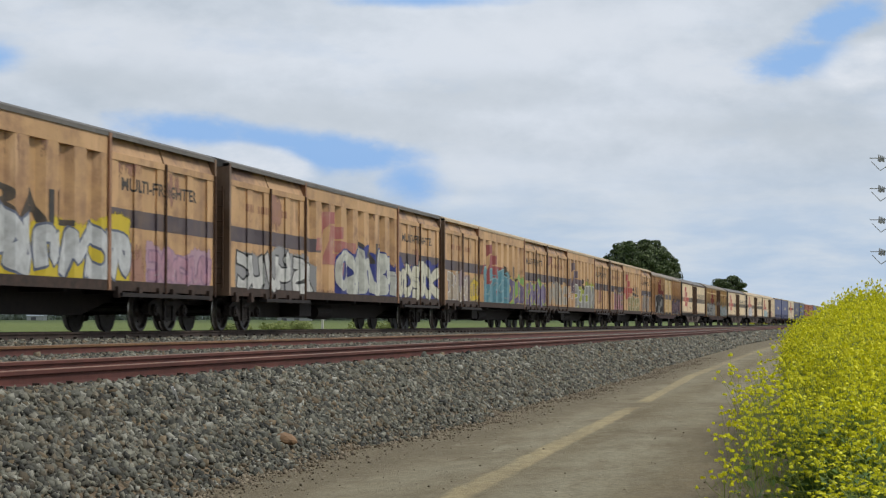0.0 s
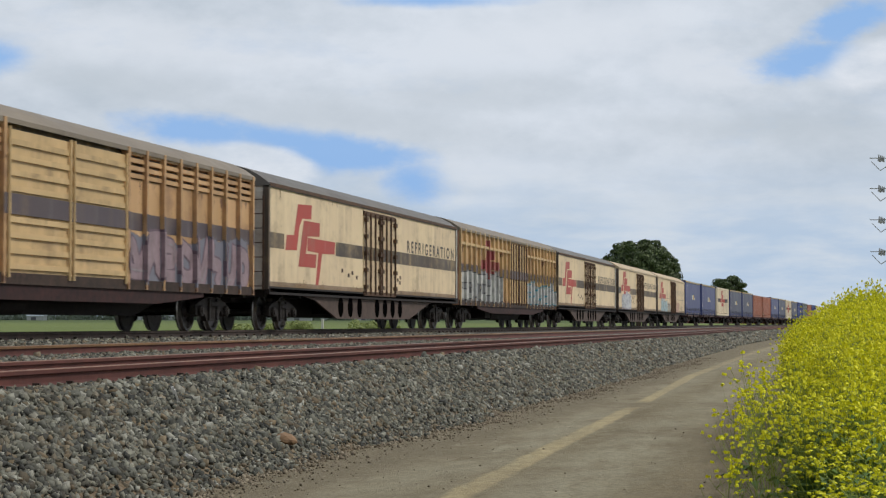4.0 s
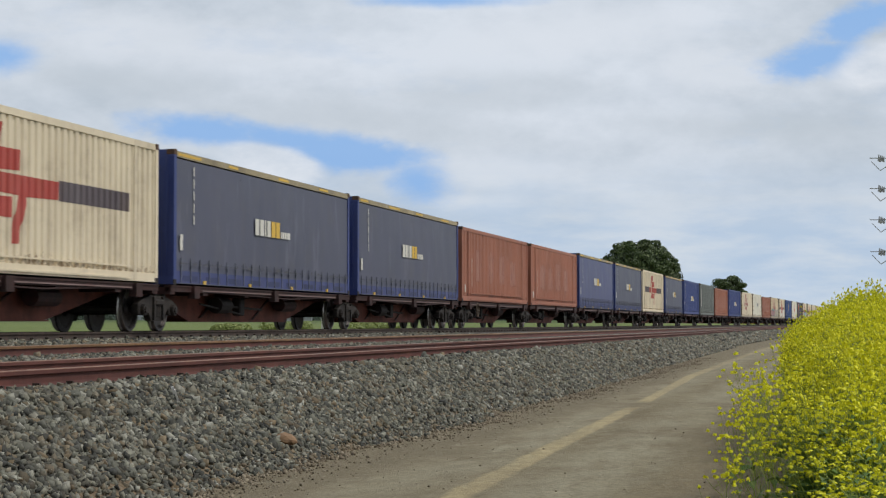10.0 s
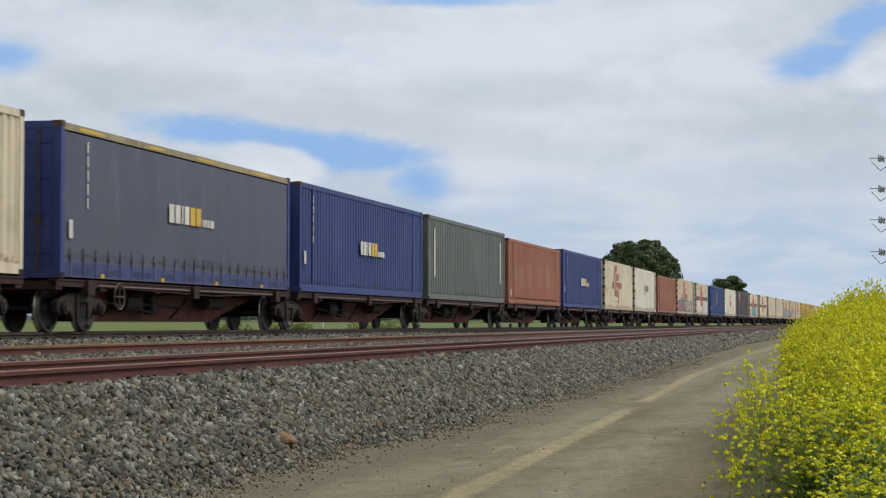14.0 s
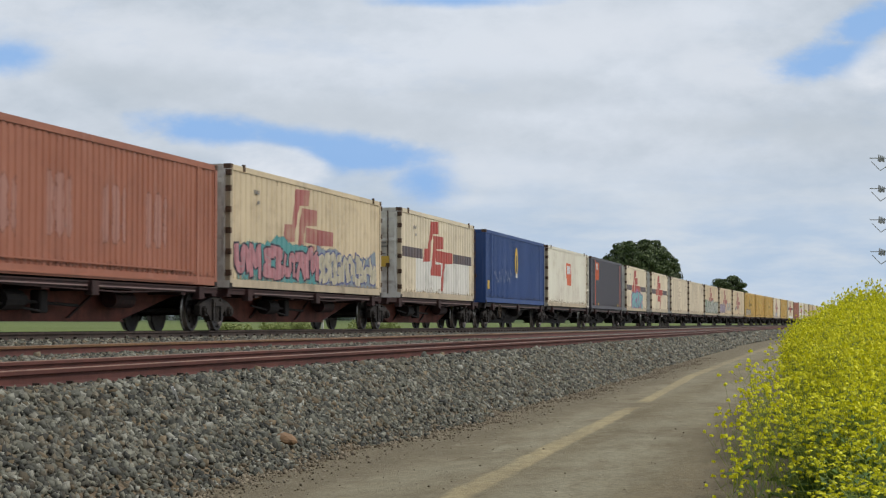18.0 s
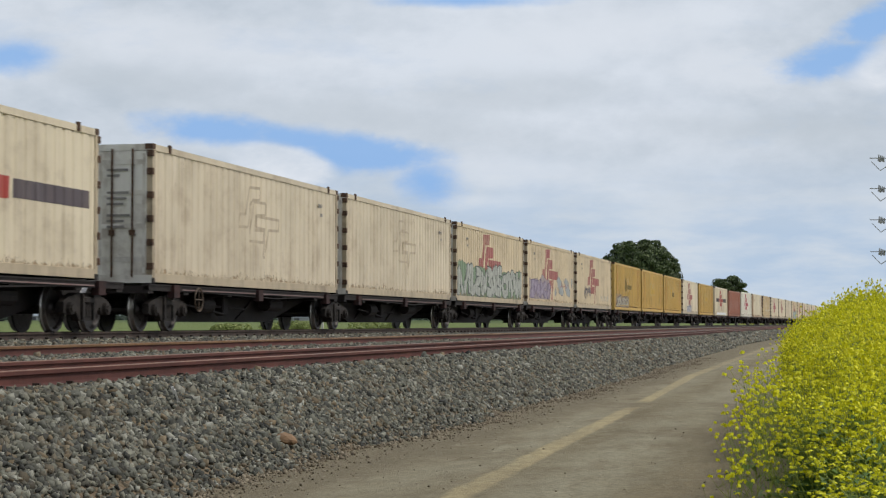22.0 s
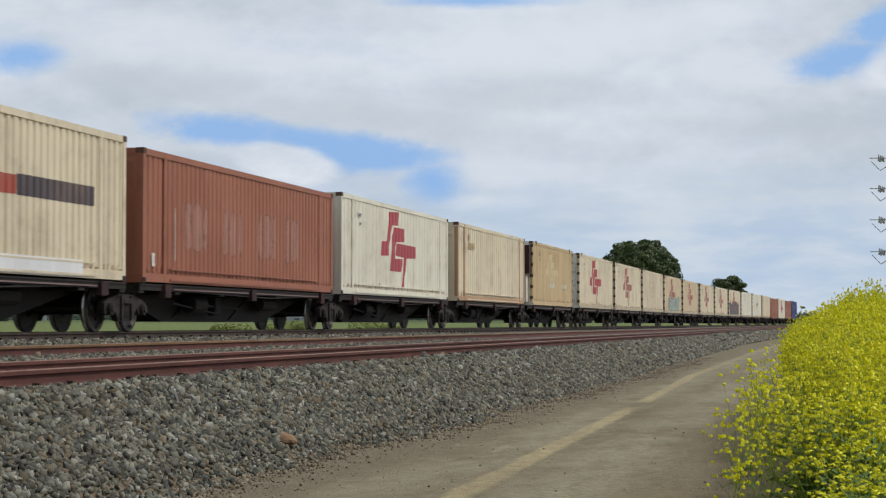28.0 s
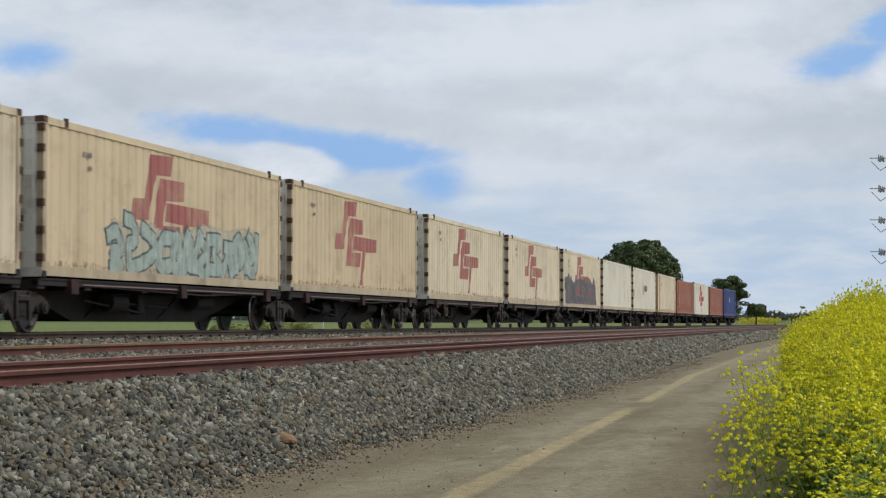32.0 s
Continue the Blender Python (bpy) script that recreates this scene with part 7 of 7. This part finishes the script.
M_SCRUB = foliage("dull_scrub_leaf", (0.20, 0.25, 0.07), (0.36, 0.40, 0.14), 0.6, 0.2)
scrub(-0.103, 130, 5.0, 0.9, "dull green weeds in the paddock beyond the line")
scrub(-0.078, 138, 3.0, 1.0, "taller olive green weeds beyond the line")
scrub(-0.038, 142, 3.6, 1.2, "rounded green bush in the grass beyond the line")


def canola_strip():
    rnd = np.random.default_rng(21)
    blobs = []
    for i in range(120):
        p = at_bearing(0.157 + 0.0195 * rnd.uniform(0, 1), rnd.uniform(392, 425))
        blobs.append((p.x, p.y, 1.25 + rnd.uniform(0.35, 1.05), 0.7, 0.7, 0.45))
    v, q = leaf_cloud(rnd, blobs, 5000, 0.16)
    tagged(new("canola_strip", from_arrays("canola_strip", v.tolist(), q.tolist(), [M_CANOLA])), "strip of yellow flowering canola beside the line", "flowers", kind="stuff")


canola_strip()


# ---- ballast, sleepers, road ----
CUBE = [(-1, -1, -1), (1, -1, -1), (1, 1, -1), (-1, 1, -1), (-1, -1, 1), (1, -1, 1), (1, 1, 1), (-1, 1, 1)]
CUBE_F = [(0, 3, 2), (0, 2, 1), (4, 5, 6), (4, 6, 7), (0, 1, 5), (0, 5, 4), (1, 2, 6), (1, 6, 5), (2, 3, 7), (2, 7, 6), (3, 0, 4), (3, 4, 7)]


def stones(name, zones, seed, mat, label):
    """Broken stones strewn over the ballast; zones: (d0, d1, s0, s1, per square metre, size)."""
    rnd = np.random.default_rng(seed)
    base, tri = np.array(CUBE) * 0.72, np.array(CUBE_F)
    vs, fs, off = [], [], 0
    for d0, d1, s0, s1, dens, size in zones:
        n = int((d1 - d0) * (s1 - s0) * dens)
        d, s = rnd.uniform(d0, d1, n), rnd.uniform(s0, s1, n)
        if d1 < 4.96:
            # the toe of the slope wanders: stones spill onto the track in tongues
            w = 0.09 * np.sin(s * 0.62 + 0.4) + 0.06 * np.sin(s * 1.7) + 0.07 * np.sin(s * 4.1 + 2)
            d = d - w * np.clip((5.15 - d) / 0.6, 0, 1.3) + rnd.normal(0, 0.035, n)
            keep = rnd.uniform(size=n) < np.clip((d - 3.75) / 0.8, 0.06, 1.0)
            d, s = d[keep], s[keep]
            n = len(d)
        z = np.maximum(np.interp(d, [a for a, _ in BALLAST], [b for _, b in BALLAST]), 0.03 + np.array([road_rise(a) for a in s]))
        sc = size * np.exp(rnd.normal(0, 0.2, (n, 1, 1))) * rnd.uniform(0.6, 1.15, (n, 1, 3))
        v = (base[None] + rnd.normal(0, 0.30, (n, 8, 3))) * sc
        q = rnd.normal(size=(n, 4))
        q /= np.linalg.norm(q, axis=1)[:, None]
        w, x, y, zz = q.T
        rot = np.stack([1 - 2 * (y * y + zz * zz), 2 * (x * y - w * zz), 2 * (x * zz + w * y), 2 * (x * y + w * zz), 1 - 2 * (x * x + zz * zz), 2 * (y * zz - w * x), 2 * (x * zz - w * y), 2 * (y * zz + w * x), 1 - 2 * (x * x + y * y)], 1).reshape(n, 3, 3)
        v = np.einsum("nij,nkj->nki", rot, v)
        v[:, :, 0] += -d[:, None]
        v[:, :, 1] += s[:, None]
        v[:, :, 2] += (z + rnd.uniform(-0.02, 0.03, n) * (size / 0.03 if size < 0.03 else 1.0))[:, None]
        vs.append(v.reshape(-1, 3))
        fs.append((tri[None] + (np.arange(n) * 8)[:, None, None] + off).reshape(-1, 3))
        off += n * 8
    v, f = np.concatenate(vs), np.concatenate(fs)
    me = bpy.data.meshes.new(name)
    me.vertices.add(len(v))
    me.vertices.foreach_set("co", v.ravel())
    me.loops.add(len(f) * 3)
    me.loops.foreach_set("vertex_index", f.ravel())
    me.polygons.add(len(f))
    me.polygons.foreach_set("loop_start", np.arange(len(f)) * 3)
    me.update(calc_edges=True)
    me.materials.append(mat)
    return tagged(new(name, me), label, "ballast", kind="stuff")


stones("ballast_stones", [(4.92, 5.95, 8.5, 26, 1350, 0.0285), (4.66, 4.95, 8.5, 26, 850, 0.025), (4.72, 5.95, 26, 45, 850, 0.033), (4.85, 5.95, 45, 80, 480, 0.04), (5.1, 5.95, 80, 150, 170, 0.06),
                          (7.75, 10.2, 14, 50, 300, 0.032), (10.75, 13.7, 18, 60, 170, 0.036)], 31, M_STONE, "heap of broken grey bluestone ballast")
stones("toe_gravel", [(4.5, 4.8, 8.5, 60, 520, 0.017), (4.3, 4.65, 8.5, 60, 240, 0.011), (3.95, 4.4, 8.5, 50, 60, 0.007)], 33, M_GRAVEL, "fine brown gravel washed to the foot of the ballast")
stones("road_grit", [(0.5, 4.4, 12.0, 26, 60, 0.0055), (0.5, 4.4, 12.0, 32, 5, 0.008), (3.9, 4.6, 12.0, 60, 25, 0.010), (0.3, 1.1, 12.0, 32, 150, 0.010), (0.75, 1.0, 12.0, 40, 90, 0.012)], 32, M_GRAVEL, "loose grit and small stones on the track")


def sleepers():
    root = empty("railway_sleepers")
    bm = boxes((-1.25, 1.25, -0.11, 0.11, -0.16, 0.0))
    for x in (-0.75, 0.75):
        for k in (-0.1, 0.1):
            box(bm, x + k - 0.035, x + k + 0.035, -0.06, 0.06, 0.0, 0.055)
    me = mesh_of(bm, M_SLEEPER, "sleeper")
    for i in range(230):
        s = 18 + i * 0.66
        part("sleeper", me, None, root, "", pose(TRACK_X + bend(s), s, RAIL_Z - 0.148))
    tagged(root, "grey concrete sleepers under the train's rails", "sleepers", kind="structure")
    clips = empty("rail_clips")
    me = mesh_of(boxes((-0.05, 0.03, -0.028, 0.028, 0.0, 0.03), (-0.02, 0.035, -0.014, 0.014, 0.028, 0.05)), M_RAIL_OLD, "rail_clip")
    for i in range(150):
        s = 12 + i * 0.62
        part("rail_clip", me, None, clips, "", pose(-5.99, s, 0.757))
    tagged(clips, "dark spring clips that hold the rail", "rail clips", kind="structure")


sleepers()


def loose_rock(d, s, r, mat, label, flat=0.6, seed=1, lift=0.0):
    rnd = random.Random(seed)
    bm = bmesh.new()
    bmesh.ops.create_icosphere(bm, subdivisions=2, radius=r)
    for v in bm.verts:
        v.co *= rnd.uniform(0.85, 1.12)
        v.co.z *= flat
    ob = part("rock", bm, mat)
    ob.matrix_basis = pose(-d, s, ballast_z(d) + r * flat * 0.5 + lift, 20, 0, 30 * seed)
    tagged(ob, label, "rock", "loose rocks")


M_CLAY = plain("orange_clay", (0.235, 0.145, 0.08), 0.9, 0, 0.25, 12.0, 0.4)
M_PALE = plain("bleached_scrap", (0.66, 0.65, 0.62), 0.6, 0, 0.1)
loose_rock(4.91, 16.1, 0.10, M_CLAY, "orange clay lump lying on the ballast", 0.48, 2, 0.045)


def scrap(d, s, lean):
    ob = part("paper_scrap", boxes((-0.008, 0.008, -0.012, 0.012, 0, 0.11), (-0.02, 0.0, -0.01, 0.01, 0.08, 0.14)), M_PALE)
    ob.matrix_basis = pose(-d, s, ballast_z(d) + 0.05, lean, -lean, 20)
    tagged(ob, "white paper scrap caught among the stones", "litter")


scrap(5.51, 15.0, 18)
scrap(4.9, 13.75, 50)


# ---- wild mustard on the verge ----
def plant_arrays(rnd, h, branches, heads, coarse=1.0, thin=1.0, low=0.12, leafy=0.62, leaf=1.0):
    """Stem, leaf and petal faces of one plant that stands at the origin."""
    stems, leaves, petals = [], [], []
    sway = rnd.normal(0, 0.10, 2)

    def axis(t):
        return np.array([sway[0] * t * t * h, sway[1] * t * t * h, t * h])

    def tube(a, b, r):
        w = b - a
        n = np.cross(w, [0.3, 0.9, 0.1])
        n = n / (np.linalg.norm(n) + 1e-9) * r * thin
        m = np.cross(w / (np.linalg.norm(w) + 1e-9), n)
        k = [n, -0.5 * n + 0.87 * m, -0.5 * n - 0.87 * m]
        for i in range(3):
            stems.append([a + k[i], a + k[(i + 1) % 3], b + 0.5 * k[(i + 1) % 3], b + 0.5 * k[i]])

    def head(c, r):
        for i in range(heads):
            d = rnd.normal(size=3)
            d[2] = abs(d[2]) * 0.7
            d /= np.linalg.norm(d)
            o = c + d * r * rnd.uniform(0.4, 1.0)
            e = np.cross(d, rnd.normal(size=3))
            e /= np.linalg.norm(e) + 1e-9
            g = np.cross(d, e)
            s = 0.0089 * coarse * rnd.uniform(0.7, 1.3)
            petals.append([o - e * s, o - g * s, o + e * s, o + g * s])

    for i in range(5):
        tube(axis(i / 5), axis((i + 1) / 5), 0.0055 * (1.2 - i / 6))
    for i in range(branches):
        t = rnd.uniform(low, 0.93)
        a = axis(t)
        ang = rnd.uniform(0, 6.283)
        out = (1.0 - t) * h * rnd.uniform(0.14, 0.40) + 0.04
        up = (1.0 - t) * h * rnd.uniform(0.45, 0.95) + 0.04
        b = a + np.array([math.cos(ang) * out * 0.6, math.sin(ang) * out * 0.6, up * 0.5])
        c = a + np.array([math.cos(ang) * out, math.sin(ang) * out, up])
        tube(a, b, 0.0035)
        tube(b, c, 0.0026)
        head(c, 0.0155)
        for _ in range(1 + (rnd.uniform() < 0.7)):
            c2 = b + np.array([rnd.normal(0, 0.075), rnd.normal(0, 0.075), rnd.uniform(0.03, 0.2)])
            tube(b, c2, 0.002)
            head(c2, 0.0145)
    head(axis(1.0), 0.017)
    for i in range(int((7 + 5 * h) * (1.0 + 1.5 * (leaf - 1.0)))):
        t = rnd.uniform(0.02, leafy) ** 1.2
        a = axis(t)
        ang = rnd.uniform(0, 6.283)
        ln = rnd.uniform(0.07, 0.2) * (1.1 - t) * leaf
        d = np.array([math.cos(ang), math.sin(ang), rnd.uniform(-0.1, 0.7)])
        e = np.array([-math.sin(ang), math.cos(ang), 0]) * ln * 0.26
        m = a + d * ln * 0.55 + np.array([0, 0, 0.02])
        tip = a + d * ln + np.array([0, 0, -0.25 * ln])
        leaves.append([a, m - e, tip, m + e])
    return stems, leaves, petals


def quads(lst):
    v = np.array(lst).reshape(-1, 3)
    return v.tolist(), np.arange(len(v)).reshape(-1, 4).tolist()


def mustard_thing(rnd, h, branches):
    st, le, pe = plant_arrays(rnd, h, branches, 7, 0.95, 0.55, 0.04)
    t = empty("mustard_plant")
    for nm, lst, mat in (("stem", st, M_STEM), ("leaves", le[: len(le) // 3], M_LEAF)):
        v, q = quads(lst)
        part(nm, from_arrays(nm, v, q, [mat]), None, t)
    for i in range(0, len(pe), 7):
        v, q = quads(pe[i:i + 7])
        part("flower_head", from_arrays("flower_head", v, q, [M_PETAL]), None, t)
    return tagged(t, "tall wild mustard plant with bright yellow flower heads", "plant", "mustard plants")


def edge_x(s):
    """The verge's uneven edge towards the road."""
    return -0.0325 * min(s, 34) + 0.05 * math.sin(s * 0.9) + 0.04 * math.sin(s * 2.3 + 1) + 0.10


SWAYING = []


def make_mustard():
    rnd = np.random.default_rng(77)
    kinds = [mustard_thing(rnd, h, b) for h, b in ((0.52, 12), (0.70, 14), (0.88, 17), (1.0, 20), (0.38, 9))]
    for i in range(14):
        s = 9.6 + 5.0 * ((i * 0.618) % 1.0)
        off = 0.10 + 0.42 * i / 13
        x = -0.0325 * s + 0.20 - off + rnd.normal(0, 0.03)
        k = kinds[0] if off > 0.49 else kinds[1] if off > 0.38 else kinds[2] if off > 0.2 else kinds[3]
        turn = rnd.uniform(0, 360)
        t = copy_thing(k, pose(x, s, 0.0, 0, 0, turn))
        SWAYING.append((t, x, s, turn, rnd.uniform(0, 6.28)))
    for k in kinds:
        for o in list(k.children_recursive) + [k]:
            bpy.data.objects.remove(o)
    # the thicket behind: grown from a few dozen plants, turned and scaled
    near_set = [plant_arrays(rnd, 1.0, int(rnd.uniform(20, 28)), 7, 1.0, 0.65, 0.2, 0.9, 1.5) for _ in range(36)]
    leafy_set = [plant_arrays(rnd, 1.0, int(rnd.uniform(5, 8)), 6, 1.0, 0.9, 0.05, 0.98, 2.6) for _ in range(12)]
    far_set = [plant_arrays(rnd, 1.0, int(rnd.uniform(18, 24)), 4, 1.15, 1.3) for _ in range(24)]
    near_set, leafy_set, far_set = [[[np.array(a).reshape(-1, 3) for a in p] for p in q] for q in (near_set, leafy_set, far_set)]
    allv, idx = [], []
    for i in range(1560):
        if i < 100:
            s = rnd.uniform(6.6, 9.2) if i < 50 else rnd.uniform(9.0, 11.2)
            x = -0.02 * s + (0.12 if i < 50 else 0.05) + 0.3 * rnd.uniform()
            kind = leafy_set[i % 12]
        elif i < 1040:
            s = 9.0 + 18 * rnd.uniform() ** 1.05
            x = edge_x(s) + rnd.uniform(0, 1.1) ** 1.2
            if s < 14.5:
                x += 0.10 + 0.5 * rnd.uniform() - (0.22 if i % 9 == 0 else 0.0)
            elif s < 18:
                x += 0.06
            kind = near_set[i % 36]
        else:
            s = 25 + 50 * rnd.uniform()
            x = edge_x(s) + rnd.uniform(0, 2.2)
            kind = far_set[i % 24]
        inner = min(1.0, (x - edge_x(s)) / 0.35)
        deep = min(1.0, max(0.0, s - 16) / 10)
        rise = (0.82 + 0.18 * inner) * (1 - deep) + (0.68 + 0.32 * min(1.0, (x - edge_x(s)) / 0.9)) * deep
        h = float(np.interp(s, [7, 9, 12, 16, 22, 30], [0.64, 0.78, 0.97, 1.12, 1.40, 1.68])) * rise * rnd.uniform(0.86, 1.06)
        a = rnd.uniform(0, 6.283)
        ca, sa = math.cos(a), math.sin(a)
        for k in range(3):
            v = kind[k] * np.array([0.9 + 0.1 * h, 0.9 + 0.1 * h, h])
            allv.append(np.stack([v[:, 0] * ca - v[:, 1] * sa + x, v[:, 0] * sa + v[:, 1] * ca + s, v[:, 2]], 1))
            idx.append(np.full(len(v) // 4, k))
    v = np.concatenate(allv)
    q = np.arange(len(v)).reshape(-1, 4)
    me = bpy.data.meshes.new("mustard_thicket")
    me.vertices.add(len(v))
    me.vertices.foreach_set("co", v.ravel())
    me.loops.add(len(v))
    me.loops.foreach_set("vertex_index", q.ravel())
    me.polygons.add(len(q))
    me.polygons.foreach_set("loop_start", np.arange(len(q)) * 4)
    for m in (M_STEM, M_LEAF, M_PETAL):
        me.materials.append(m)
    me.update(calc_edges=True)
    me.polygons.foreach_set("material_index", np.concatenate(idx).astype(np.int32))
    me.update()
    tagged(new("mustard_thicket", me), "dense thicket of yellow flowering wild mustard", "flowers", kind="stuff")


make_mustard()


# ---- things that move ----
def track_pose(s, z):
    a = bend_slope(s)
    return Matrix.Translation((TRACK_X + bend(s), s, RAIL_Z + z)) @ Euler((0, 0, -math.atan(a))).to_matrix().to_4x4()


def motions():
    times = [2.0 * i for i in range(17)]
    for thing, s in MOVING:
        z = 1.02 if thing.name.split(".")[0] in ("shipping_container", "curtain_container") else 0.0
        walk(thing, [(t, track_pose(s - SPEED * t, z)) for t in times])
    # the clouds drift slowly, the mustard nods in the wind
    drift = VIEW.to_3x3() @ Vector((1, 0, 0))
    walk(SKY, [(t, Matrix.Translation(drift * (1.2 * (t - 16))) @ VIEW) for t in (0.0, 8.0, 16.0, 24.0, 32.0)])
    for plant, x, y, turn, phase in SWAYING:
        rows = []
        for i in range(41):
            t = 0.8 * i
            a = 3.0 * math.sin(1.9 * t + phase) + 1.8 * math.sin(3.1 * t + 2 * phase)
            rows.append((t, Matrix.Translation((x, y, 0.0)) @ Euler((0.3 * radians(a), radians(a), 0)).to_matrix().to_4x4() @ Matrix.Rotation(radians(turn), 4, "Z")))
        walk(plant, rows)
    # the wheels roll on: all front wheelsets turn alike, and all rear ones
    for k in (-0.875, 0.875):
        sets = [w for w, q in WHEELSETS if q == k]
        sets += [w for thing, s in MOVING for w in thing.children_recursive if w.name.startswith("wheelset") and w not in sets and abs(w.matrix_basis.translation.y - k) < 0.01]
        first = sets[0]
        walk(first, [(i / FPS, Matrix.Translation((0, k, WHEEL_R)) @ Euler((radians(85.0 * i), 0, 0)).to_matrix().to_4x4()) for i in range(32 * FPS + 1)])
        for w in sets[1:]:
            w.rotation_mode = "QUATERNION"
            keys = w.animation_data_create()
            keys.action = first.animation_data.action
            keys.action_slot = first.animation_data.action_slot


motions()
